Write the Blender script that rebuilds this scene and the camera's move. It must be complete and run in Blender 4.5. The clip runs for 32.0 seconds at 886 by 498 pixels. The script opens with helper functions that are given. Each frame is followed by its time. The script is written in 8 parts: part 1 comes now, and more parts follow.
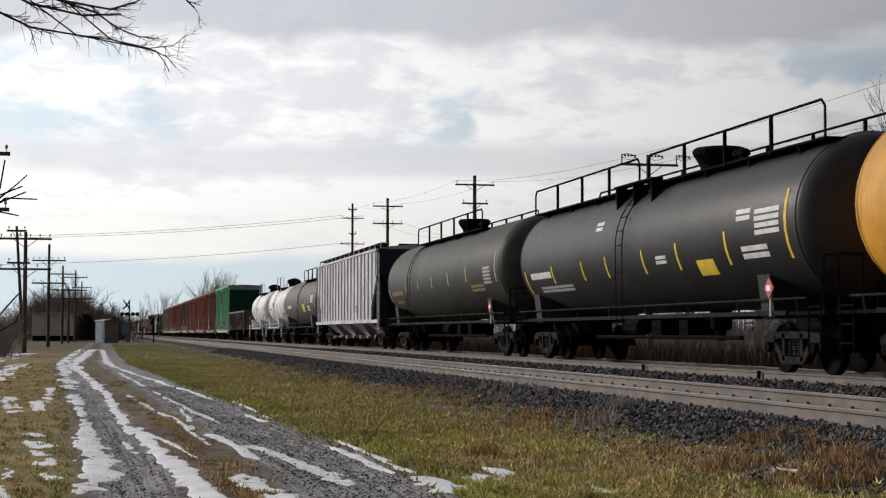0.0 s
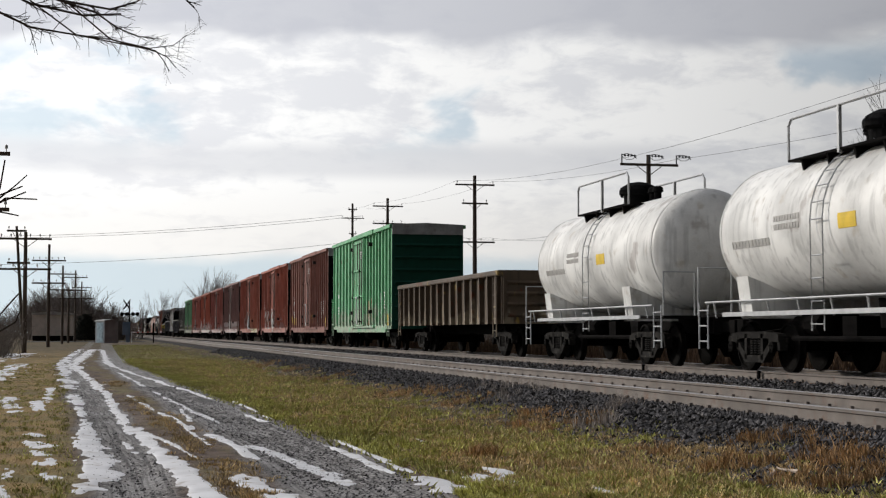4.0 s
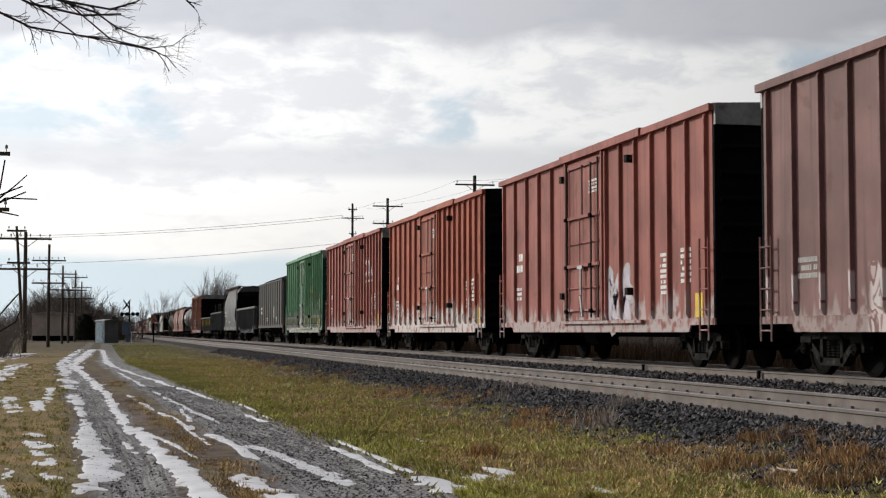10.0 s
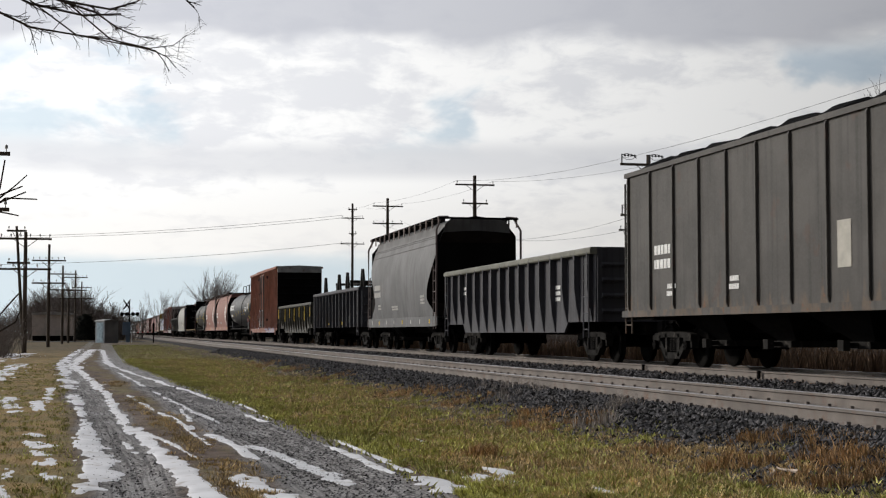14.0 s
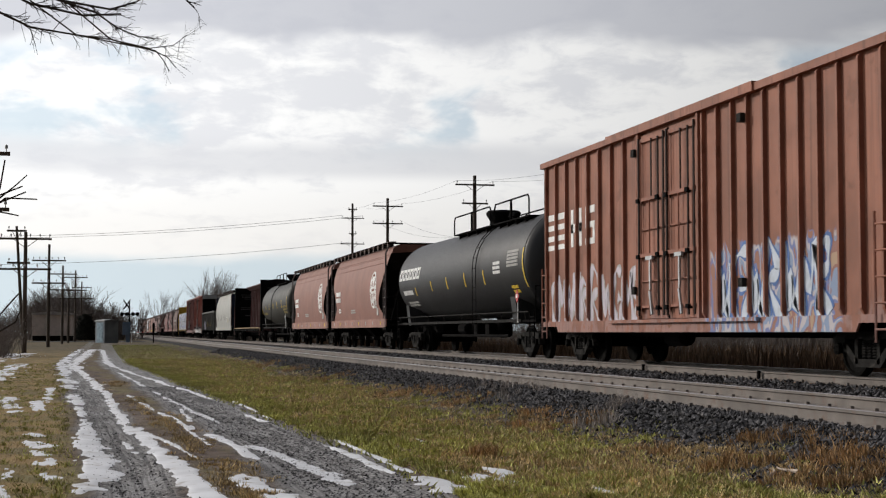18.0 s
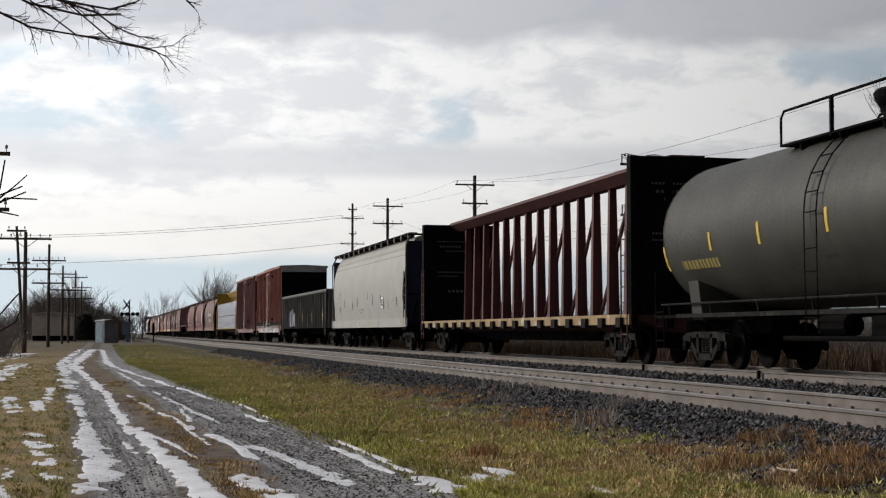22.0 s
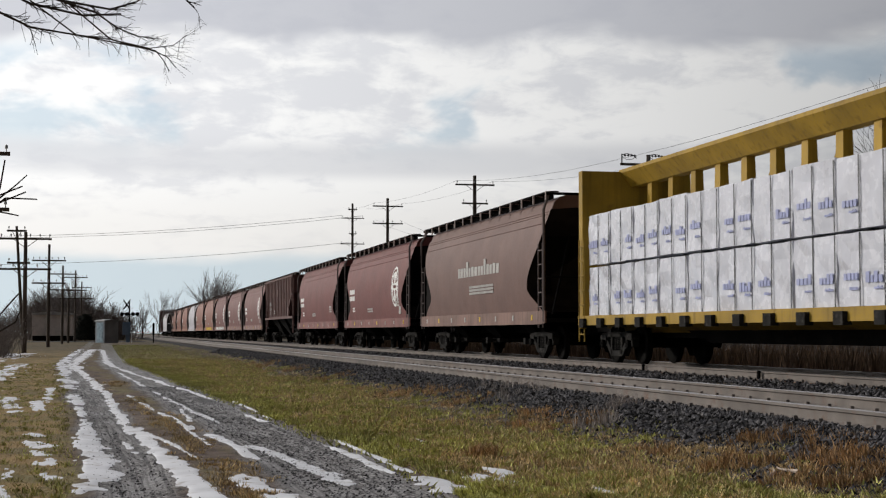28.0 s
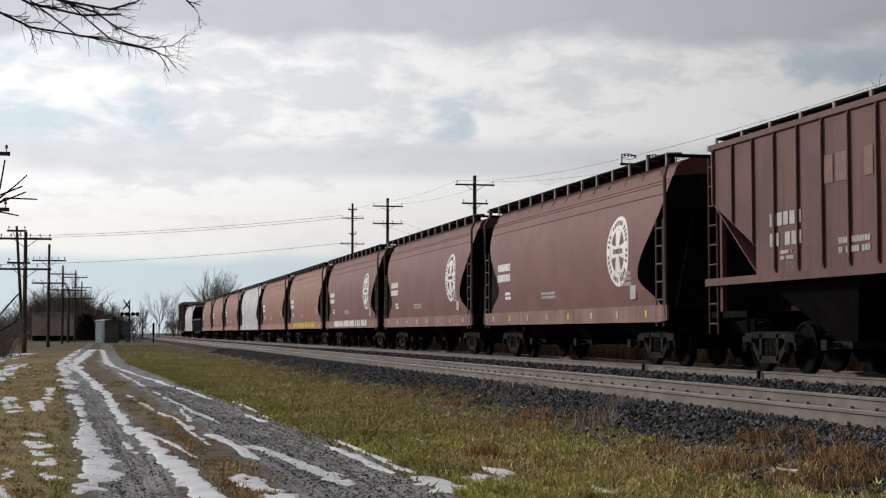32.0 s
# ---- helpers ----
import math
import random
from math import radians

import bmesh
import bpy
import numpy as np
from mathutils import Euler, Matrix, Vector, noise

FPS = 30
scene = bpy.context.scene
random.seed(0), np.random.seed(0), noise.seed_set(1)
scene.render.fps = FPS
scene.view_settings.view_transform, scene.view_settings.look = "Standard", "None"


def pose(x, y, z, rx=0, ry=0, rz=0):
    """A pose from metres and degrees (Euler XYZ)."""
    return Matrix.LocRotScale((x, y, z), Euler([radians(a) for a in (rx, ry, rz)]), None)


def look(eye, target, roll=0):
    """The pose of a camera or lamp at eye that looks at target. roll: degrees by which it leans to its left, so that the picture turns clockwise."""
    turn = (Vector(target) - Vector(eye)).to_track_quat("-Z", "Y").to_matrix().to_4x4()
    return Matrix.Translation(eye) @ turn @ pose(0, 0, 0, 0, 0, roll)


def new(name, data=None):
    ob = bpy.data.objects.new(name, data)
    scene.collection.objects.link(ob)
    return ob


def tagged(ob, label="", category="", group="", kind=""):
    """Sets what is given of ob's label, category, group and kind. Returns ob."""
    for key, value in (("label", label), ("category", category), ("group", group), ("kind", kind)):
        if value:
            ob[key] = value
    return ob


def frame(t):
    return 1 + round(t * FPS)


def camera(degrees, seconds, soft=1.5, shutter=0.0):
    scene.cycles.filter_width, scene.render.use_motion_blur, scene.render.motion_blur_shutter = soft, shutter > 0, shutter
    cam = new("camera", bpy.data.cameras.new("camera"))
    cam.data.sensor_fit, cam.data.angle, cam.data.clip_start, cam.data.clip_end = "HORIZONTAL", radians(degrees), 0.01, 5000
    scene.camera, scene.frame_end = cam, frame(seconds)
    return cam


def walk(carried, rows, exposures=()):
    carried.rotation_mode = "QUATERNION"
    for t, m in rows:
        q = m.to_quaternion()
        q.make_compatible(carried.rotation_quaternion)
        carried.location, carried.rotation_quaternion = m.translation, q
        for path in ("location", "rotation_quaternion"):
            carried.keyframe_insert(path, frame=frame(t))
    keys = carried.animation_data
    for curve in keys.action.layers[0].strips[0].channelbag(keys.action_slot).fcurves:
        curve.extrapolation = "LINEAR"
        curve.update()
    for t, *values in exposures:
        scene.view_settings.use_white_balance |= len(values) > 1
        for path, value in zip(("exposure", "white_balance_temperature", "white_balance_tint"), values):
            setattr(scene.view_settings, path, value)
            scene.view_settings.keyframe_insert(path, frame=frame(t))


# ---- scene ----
# The railway runs along +y; x is to the right of the camera; z up; the road's ground is z = 0.
RAIL_Z = 0.48          # top of the rails
NEAR_X, FAR_X = 7.65, 12.88   # centre lines of the empty track and of the train's track
SPEED = 20.225         # the train's speed, metres a second, towards the camera

cam = camera(32.96, 32.0, 1.2, 0.05)
EYE = Vector((0.0, 0.0, 1.2))
VIEW = look(EYE, EYE + Vector((0.2205, 0.9738, 0.05576)))
walk(cam, [(0.0, VIEW), (32.0, VIEW)],
     exposures=[(0.0, -0.06), (4.0, -0.04), (8.0, 0.02), (14.0, -0.03), (20.0, -0.08), (28.0, -0.16), (32.0, -0.17)])

# ---- world and sun ----
SUN_ELEVATION, SUN_AZIMUTH = radians(21), radians(-48)   # azimuth from +y towards +x


def build_world():
    w = bpy.data.worlds.new("overcast_sky")
    scene.world = w
    w.use_nodes = True
    nt = w.node_tree
    nt.nodes.clear()
    n, ln = nt.nodes.new, nt.links.new

    def math_node(op, a, b=None, c=None, clamp=False):
        m = n("ShaderNodeMath")
        m.operation, m.use_clamp = op, clamp
        for k, v in enumerate((a, b, c)):
            if v is None:
                continue
            if isinstance(v, (int, float)):
                m.inputs[k].default_value = v
            else:
                ln(v, m.inputs[k])
        return m.outputs[0]

    def mix(fac, a, b):
        m = n("ShaderNodeMix")
        m.data_type = "RGBA"
        for sock, v in ((m.inputs[0], fac), (m.inputs[6], a), (m.inputs[7], b)):
            if isinstance(v, (int, float)):
                sock.default_value = v
            elif isinstance(v, tuple):
                sock.default_value = (*v, 1)
            else:
                ln(v, sock)
        return m.outputs[2]

    def step(v, lo, hi):
        m = n("ShaderNodeMapRange")
        m.interpolation_type = "SMOOTHSTEP"
        ln(v, m.inputs[0])
        m.inputs[1].default_value, m.inputs[2].default_value = lo, hi
        return m.outputs[0]

    tc = n("ShaderNodeTexCoord")
    sep = n("ShaderNodeSeparateXYZ")
    ln(tc.outputs["Generated"], sep.inputs[0])
    x, y, z = sep.outputs
    up = math_node("MAXIMUM", z, 0.0)
    flat = math_node("ADD", up, 0.30)
    cmb = n("ShaderNodeCombineXYZ")
    ln(math_node("DIVIDE", x, flat), cmb.inputs[0])
    ln(math_node("DIVIDE", y, flat), cmb.inputs[1])

    def clouds(scale, detail, rough, off):
        t = n("ShaderNodeTexNoise")
        t.inputs["Scale"].default_value, t.inputs["Detail"].default_value, t.inputs["Roughness"].default_value = scale, detail, rough
        t.inputs["Distortion"].default_value = 0.25
        mp = n("ShaderNodeMapping")
        mp.inputs["Location"].default_value = off
        ln(cmb.outputs[0], mp.inputs["Vector"])
        ln(mp.outputs[0], t.inputs["Vector"])
        return t.outputs["Fac"]

    big = clouds(2.6, 4.0, 0.55, CLOUD_BIG)
    small = clouds(11.0, 8.0, 0.60, CLOUD_SMALL)
    body = math_node("ADD", math_node("MULTIPLY", big, 0.45), math_node("MULTIPLY", small, 0.55))
    sky = n("ShaderNodeTexSky")
    sky.sky_type, sky.sun_disc = "NISHITA", False
    sky.sun_elevation, sky.sun_rotation = SUN_ELEVATION, SUN_AZIMUTH
    sky.air_density, sky.dust_density = 1.2, 1.5
    blue = mix(0.35, (0.60, 0.73, 0.88), sky_scaled(n, ln, sky.outputs[0], 0.09))
    # thick grey cloud, lit white cloud, gaps of pale blue
    lit = step(body, 0.40, 0.53)
    col = mix(lit, (0.775, 0.785, 0.815), (0.97, 0.97, 0.965))
    gap = step(clouds(3.8, 5.0, 0.55, (9.0, 2.0, 3.0)), 0.53, 0.66)
    between = math_node("MULTIPLY", step(z, 0.105, 0.135), step(z, 0.195, 0.172))
    col = mix(math_node("MULTIPLY", math_node("MULTIPLY", gap, 0.8), between), col, blue)
    # a grey layer overhead, from about eleven degrees up
    wob = math_node("ADD", z, math_node("MULTIPLY", math_node("SUBTRACT", big, 0.5), 0.10))
    roof = step(wob, 0.178, 0.197)
    col = mix(math_node("MULTIPLY", roof, 0.85), col, (0.535, 0.55, 0.605))
    streak = clouds(1.2, 5.0, 0.55, (2.0, 7.0, 5.0))
    belt = math_node("MULTIPLY", step(z, 0.098, 0.108), step(z, 0.132, 0.118))
    col = mix(math_node("MULTIPLY", math_node("MULTIPLY", belt, step(streak, 0.40, 0.52)), 0.75), col, (0.69, 0.70, 0.73))
    # the thin bright veil low down and the blue-grey bank on the horizon
    veil = math_node("MULTIPLY", step(z, 0.115, 0.060), 0.72)
    col = mix(veil, col, (0.865, 0.845, 0.815))
    bank = step(math_node("ADD", z, math_node("MULTIPLY", math_node("SUBTRACT", big, 0.5), 0.03)), 0.056, 0.042)
    col = mix(math_node("MULTIPLY", bank, 0.85), col, (0.57, 0.675, 0.735))
    # the side where the sun stands behind the cloud is brighter
    dot = n("ShaderNodeVectorMath")
    dot.operation = "DOT_PRODUCT"
    ln(tc.outputs["Generated"], dot.inputs[0])
    dot.inputs[1].default_value = (math.sin(SUN_AZIMUTH) * math.cos(SUN_ELEVATION), math.cos(SUN_AZIMUTH) * math.cos(SUN_ELEVATION), math.sin(SUN_ELEVATION))
    glow = step(dot.outputs["Value"], -0.34, 0.90)
    gain = math_node("ADD", 0.035, math_node("MULTIPLY", glow, 1.25))
    sc = n("ShaderNodeVectorMath")
    sc.operation = "SCALE"
    ln(col, sc.inputs[0])
    ln(gain, sc.inputs["Scale"])
    bg = n("ShaderNodeBackground")
    bg.inputs["Strength"].default_value = SKY_STRENGTH
    ln(sc.outputs[0], bg.inputs[0])
    out = n("ShaderNodeOutputWorld")
    ln(bg.outputs[0], out.inputs[0])


def sky_scaled(n, ln, socket, k):
    v = n("ShaderNodeVectorMath")
    v.operation = "SCALE"
    ln(socket, v.inputs[0])
    v.inputs["Scale"].default_value = k
    return v.outputs[0]


CLOUD_BIG, CLOUD_SMALL, SKY_STRENGTH = (3.1, 0.4, 0.0), (0.0, 5.2, 1.0), 1.0
build_world()
sun = new("sun", bpy.data.lights.new("sun", "SUN"))
sun.data.energy, sun.data.angle, sun.data.color = 2.4, radians(5), (1.0, 0.93, 0.84)
sun.matrix_world = look((0, 0, 60), (-60 * math.sin(SUN_AZIMUTH), -60 * math.cos(SUN_AZIMUTH), 60 - 60 * math.tan(SUN_ELEVATION)))

# ---- materials ----
MATS = {}


def material(name, color, rough=0.7, metal=0.0, vary=0.25, scale=3.0, grain=40.0, bump=0.15, second=None, blotch=(0.55, 0.75),
             streak=0.0, stretch=(1, 1, 1), low=None, island=0.0, spec=0.3, paint=None, rust=0.0):
    """A painted, stony or woody surface: colour varied at two scales, blotches of a second colour, streaks, scuffing towards
    the sill (low: colour, height, depth), painted lettering-like blobs (paint: y0, y1, top, colours)."""
    if name in MATS:
        return MATS[name]
    m = bpy.data.materials.new(name)
    MATS[name] = m
    m.use_nodes = True
    nt = m.node_tree
    n, ln = nt.nodes.new, nt.links.new
    bsdf = nt.nodes["Principled BSDF"]
    bsdf.inputs["Metallic"].default_value = metal
    bsdf.inputs["Specular IOR Level"].default_value = spec
    tc = n("ShaderNodeTexCoord")
    mp = n("ShaderNodeMapping")
    ln(tc.outputs["Object"], mp.inputs["Vector"])
    mp.inputs["Scale"].default_value = stretch
    info = n("ShaderNodeObjectInfo")
    shift = n("ShaderNodeVectorMath")
    shift.operation = "SCALE"
    shift.inputs[0].default_value = (7.0, 13.0, 5.0)
    ln(info.outputs["Random"], shift.inputs["Scale"])
    ln(shift.outputs[0], mp.inputs["Location"])

    def tex(sc, detail=4.0, vec=None):
        t = n("ShaderNodeTexNoise")
        t.inputs["Scale"].default_value, t.inputs["Detail"].default_value = sc, detail
        ln(vec or mp.outputs[0], t.inputs["Vector"])
        return t.outputs["Fac"]

    def mrange(v, a, b, c=0.0, d=1.0):
        r = n("ShaderNodeMapRange")
        r.interpolation_type = "SMOOTHSTEP"
        ln(v, r.inputs[0])
        for k, val in zip((1, 2, 3, 4), (a, b, c, d)):
            r.inputs[k].default_value = val
        return r.outputs[0]

    def mul(a, b):
        q = n("ShaderNodeMath")
        q.operation = "MULTIPLY"
        for k, v in enumerate((a, b)):
            if isinstance(v, (int, float)):
                q.inputs[k].default_value = v
            else:
                ln(v, q.inputs[k])
        return q.outputs[0]

    def mix(fac, a, b, mode="MIX"):
        q = n("ShaderNodeMix")
        q.data_type, q.blend_type = "RGBA", mode
        for sock, v in ((q.inputs[0], fac), (q.inputs[6], a), (q.inputs[7], b)):
            if isinstance(v, (int, float)):
                sock.default_value = v
            elif isinstance(v, tuple):
                sock.default_value = (*v, 1)
            else:
                ln(v, sock)
        return q.outputs[2]

    lo, hi = (tuple(c * (1 - vary) for c in color), tuple(min(1, c * (1 + vary)) for c in color))
    large, fine = tex(scale), tex(grain, 3.0)
    col = mix(mrange(large, 0.3, 0.7), lo, hi)
    if second:
        col = mix(mul(mrange(tex(scale * 2.3, 6.0), *blotch), 0.85), col, second)
    col = mix(0.5 * vary + 0.1, col, fine, "OVERLAY")
    if streak:
        st = n("ShaderNodeMapping")
        st.inputs["Scale"].default_value = (7.0, 7.0, 0.22)
        ln(tc.outputs["Object"], st.inputs["Vector"])
        col = mix(mul(mrange(tex(1.0, 5.0, st.outputs[0]), 0.5, 0.72), streak), col, tuple(c * 0.35 for c in color))
    if rust:
        col = mix(mul(mrange(tex(1.7, 8.0), 0.62, 0.70), rust), col, (0.10, 0.038, 0.018))
    sep = None
    if low or paint:
        sep = n("ShaderNodeSeparateXYZ")
        ln(tc.outputs["Object"], sep.inputs[0])
    if low:
        shade, height, amount = low
        st = n("ShaderNodeMapping")
        st.inputs["Scale"].default_value = (1.0, 1.3, 0.16)
        ln(tc.outputs["Object"], st.inputs["Vector"])
        ln(shift.outputs[0], st.inputs["Location"])
        edge = n("ShaderNodeMath")
        edge.operation = "MULTIPLY_ADD"
        ln(tex(2.2, 6.0, st.outputs[0]), edge.inputs[0])
        edge.inputs[1].default_value = 2.6
        ln(sep.outputs[2], edge.inputs[2])
        worn = mrange(edge.outputs[0], height + 1.50, height + 1.20)
        spots = mrange(tex(3.5, 6.0), 0.34, 0.50)
        col = mix(mul(mul(worn, spots), amount), col, shade)
        col = mix(mul(mul(worn, mrange(tex(5.0, 6.0), 0.60, 0.68)), 0.6), col, (0.16, 0.06, 0.02))
    if paint:
        y0, y1, top, hues = paint
        inside = mul(mul(mrange(sep.outputs[1], y0 - 0.05, y0 + 0.12), mrange(sep.outputs[1], y1 + 0.12, y1 - 0.05)), 1.0)
        pm = n("ShaderNodeMapping")
        pm.inputs["Scale"].default_value = (0.0, 1.5, 0.75)
        ln(tc.outputs["Object"], pm.inputs["Vector"])
        shape = n("ShaderNodeTexNoise")
        shape.inputs["Scale"].default_value, shape.inputs["Detail"].default_value, shape.inputs["Distortion"].default_value = 1.7, 1.0, 0.9
        ln(pm.outputs[0], shape.inputs["Vector"])
        hump = n("ShaderNodeMath")
        hump.operation = "MULTIPLY_ADD"
        ln(shape.outputs["Fac"], hump.inputs[0])
        hump.inputs[1].default_value = 0.9
        ln(sep.outputs[2], hump.inputs[2])
        inside = mul(inside, mrange(hump.outputs[0], top + 0.48, top + 0.40))
        ramp = n("ShaderNodeValToRGB")
        ramp.color_ramp.interpolation = "CONSTANT"
        els = ramp.color_ramp.elements
        while len(els) < len(hues):
            els.new(0.5)
        for k, (e, h) in enumerate(zip(els, hues)):
            e.position, e.color = (0.0 if k == 0 else 0.34 + 0.32 * (k - 1) / max(1, len(hues) - 2)), (*h, 1)
        ln(shape.outputs["Fac"], ramp.inputs[0])
        col = mix(mul(inside, 0.85), col, ramp.outputs[0])
    if island:
        geo = n("ShaderNodeNewGeometry")
        hsv = n("ShaderNodeHueSaturation")
        ln(col, hsv.inputs["Color"])
        ln(mrange(geo.outputs["Random Per Island"], 0, 1, 1 - island, 1 + island), hsv.inputs["Value"])
        col = hsv.outputs[0]
    ln(col, bsdf.inputs["Base Color"])
    ln(mrange(fine, 0.2, 0.8, max(0.05, rough - 0.12), min(1, rough + 0.12)), bsdf.inputs["Roughness"])
    if bump:
        b = n("ShaderNodeBump")
        b.inputs["Strength"].default_value, b.inputs["Distance"].default_value = bump, 0.02
        ln(tex(grain * 0.4, 5.0), b.inputs["Height"])
        ln(b.outputs[0], bsdf.inputs["Normal"])
    return m


def plain(name, color, rough=0.6, metal=0.0, vary=0.12):
    return material(name, color, rough, metal, vary, 4.0, 60.0, 0.05)


STEEL = plain("worn_rail_steel", (0.34, 0.32, 0.31), 0.35, 0.85)
RAIL_SIDE = material("rusty_rail_side", (0.17, 0.15, 0.135), 0.8, 0.0, 0.2, 2.0, 60.0, 0.2, second=(0.16, 0.105, 0.078))
TRUCK = material("grimy_cast_steel", (0.018, 0.017, 0.016), 0.85, 0.0, 0.35, 3.0, 30.0, 0.3, second=(0.070, 0.064, 0.057), spec=0.08)
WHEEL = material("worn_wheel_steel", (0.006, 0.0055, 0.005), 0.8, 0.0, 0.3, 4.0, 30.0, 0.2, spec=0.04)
TREAD = plain("polished_wheel_tread", (0.5, 0.5, 0.5), 0.25, 1.0)
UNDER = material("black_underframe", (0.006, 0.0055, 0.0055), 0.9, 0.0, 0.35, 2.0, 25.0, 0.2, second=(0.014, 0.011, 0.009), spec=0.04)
# also used on car ends, where its black holds their shade
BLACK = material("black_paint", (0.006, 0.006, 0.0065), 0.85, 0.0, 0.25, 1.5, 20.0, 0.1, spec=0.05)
WHITE = plain("white_stencil_paint", (0.78, 0.78, 0.76))
YELLOW = plain("yellow_marking_paint", (0.72, 0.50, 0.05))
FADED_YELLOW = plain("faded_yellow_paint", (0.26, 0.205, 0.07))
GREY_STENCIL = plain("faded_grey_stencil", (0.42, 0.41, 0.39))
RED = plain("red_placard", (0.55, 0.10, 0.10))
GALV = plain("galvanised_steel", (0.42, 0.43, 0.44), 0.5, 0.5)
ROOF = material("galvanised_roof", (0.36, 0.37, 0.38), 0.6, 0.2, 0.25, 1.5, 12.0, 0.1, second=(0.2, 0.15, 0.12))
WOOD = material("weathered_pole_wood", (0.085, 0.068, 0.055), 0.9, 0.0, 0.3, 1.5, 20.0, 0.4, stretch=(6, 6, 0.6))
BARK = material("grey_bark", (0.075, 0.062, 0.052), 0.9, 0.0, 0.3, 4.0, 40.0, 0.4)
TWIG = material("dark_twig", (0.045, 0.035, 0.03), 0.9, 0.0, 0.25, 4.0, 40.0, 0.2)
# paler twigs for far trees: haze and missing front light put into the colour
HAZED_TWIG = material("hazed_grey_twigs", (0.27, 0.245, 0.235), 0.95, 0.0, 0.2, 2.0, 20.0, 0.0)
WIRE = plain("dark_wire", (0.06, 0.06, 0.065), 0.6)


# ---- mesh helpers ----
def box(bm, x0, x1, y0, y1, z0, z1):
    v = [bm.verts.new((x, y, z)) for x in (x0, x1) for y in (y0, y1) for z in (z0, z1)]
    for f in ((0, 1, 3, 2), (4, 6, 7, 5), (0, 4, 5, 1), (2, 3, 7, 6), (0, 2, 6, 4), (1, 5, 7, 3)):
        bm.faces.new([v[i] for i in f])
    return v


def loft(bm, rings, closed=True, caps=True):
    """Skin a row of rings of equally many points."""
    rows = [[bm.verts.new(p) for p in r] for r in rings]
    k = len(rows[0])
    for a, b in zip(rows, rows[1:]):
        for i in range(k if closed else k - 1):
            j = (i + 1) % k
            bm.faces.new((a[i], a[j], b[j], b[i]))
    if caps:
        bm.faces.new(rows[0][::-1])
        bm.faces.new(rows[-1])
    return rows


def prism(bm, profile, y0, y1):
    """Extrude a profile of (x, z) along y."""
    return loft(bm, [[(x, y0, z) for x, z in profile], [(x, y1, z) for x, z in profile]])


def side_prism(bm, profile, x0, x1):
    """Extrude a profile of (y, z) along x."""
    return loft(bm, [[(x0, y, z) for y, z in profile], [(x1, y, z) for y, z in profile]])


def rod(bm, a, b, r, seg=6, r2=None):
    a, b = Vector(a), Vector(b)
    q = (b - a).to_track_quat("Z", "Y")
    ring = [Vector((math.cos(2 * math.pi * i / seg), math.sin(2 * math.pi * i / seg), 0)) for i in range(seg)]
    loft(bm, [[a + q @ (p * r) for p in ring], [b + q @ (p * (r if r2 is None else r2)) for p in ring]])


def pipe(bm, pts, r, seg=6):
    """One bent tube through the points."""
    pts = [Vector(p) for p in pts]
    rings = []
    for k, p in enumerate(pts):
        q = (pts[min(k + 1, len(pts) - 1)] - pts[max(k - 1, 0)]).to_track_quat("Z", "Y")
        rings.append([p + q @ Vector((math.cos(2 * math.pi * i / seg) * r, math.sin(2 * math.pi * i / seg) * r, 0)) for i in range(seg)])
    loft(bm, rings)


def lathe_y(bm, profile, seg=24, x=0.0, z=0.0, caps=True):
    """Turn a profile of (y, radius) round the y axis through (x, z)."""
    loft(bm, [[(x + r * math.sin(2 * math.pi * i / seg), y, z + r * math.cos(2 * math.pi * i / seg)) for i in range(seg)] for y, r in profile], caps=caps)


def lathe_x(bm, profile, seg=24, y=0.0, z=0.0):
    loft(bm, [[(x, y + r * math.sin(2 * math.pi * i / seg), z + r * math.cos(2 * math.pi * i / seg)) for i in range(seg)] for x, r in profile])


def lathe_z(bm, profile, seg=20, x=0.0, y=0.0):
    loft(bm, [[(x + r * math.sin(2 * math.pi * i / seg), y + r * math.cos(2 * math.pi * i / seg), z) for i in range(seg)] for z, r in profile])


def to_mesh(name, bm, mat, smooth=False):
    bmesh.ops.recalc_face_normals(bm, faces=bm.faces)
    me = bpy.data.meshes.new(name)
    bm.to_mesh(me)
    bm.free()
    me.materials.append(mat)
    if smooth:
        me.polygons.foreach_set("use_smooth", [True] * len(me.polygons))
    return me


def place(name, me, parent, loc=(0, 0, 0), label="", mat=None):
    """One more object on a mesh, as a part of parent."""
    ob = new(name, me)
    ob.parent = parent
    ob.location = loc
    if mat:
        ob.material_slots[0].link = "OBJECT"
        ob.material_slots[0].material = mat
    if label:
        tagged(ob, label=label)
    return ob


def part(name, bm, mat, parent, label="", loc=(0, 0, 0), smooth=False):
    return place(name, to_mesh(name, bm, mat, smooth), parent, loc, label)


def built(fn, *args):
    bm = bmesh.new()
    fn(bm, *args)
    return bm


CACHE = {}


def shared(key, mat, fn, *args, smooth=False):
    """A mesh built once and used by many parts."""
    if key not in CACHE:
        CACHE[key] = to_mesh(key, built(fn, *args), mat, smooth)
    return CACHE[key]


def thing(name, label, category, group="", loc=(0, 0, 0)):
    ob = new(name)
    ob.location = loc
    return tagged(ob, label, category, group)


def mesh_thing(name, bm, mat, label, category="", group="", kind="", smooth=False, loc=(0, 0, 0)):
    ob = new(name, to_mesh(name, bm, mat, smooth))
    ob.location = loc
    return tagged(ob, label, category, group, kind)
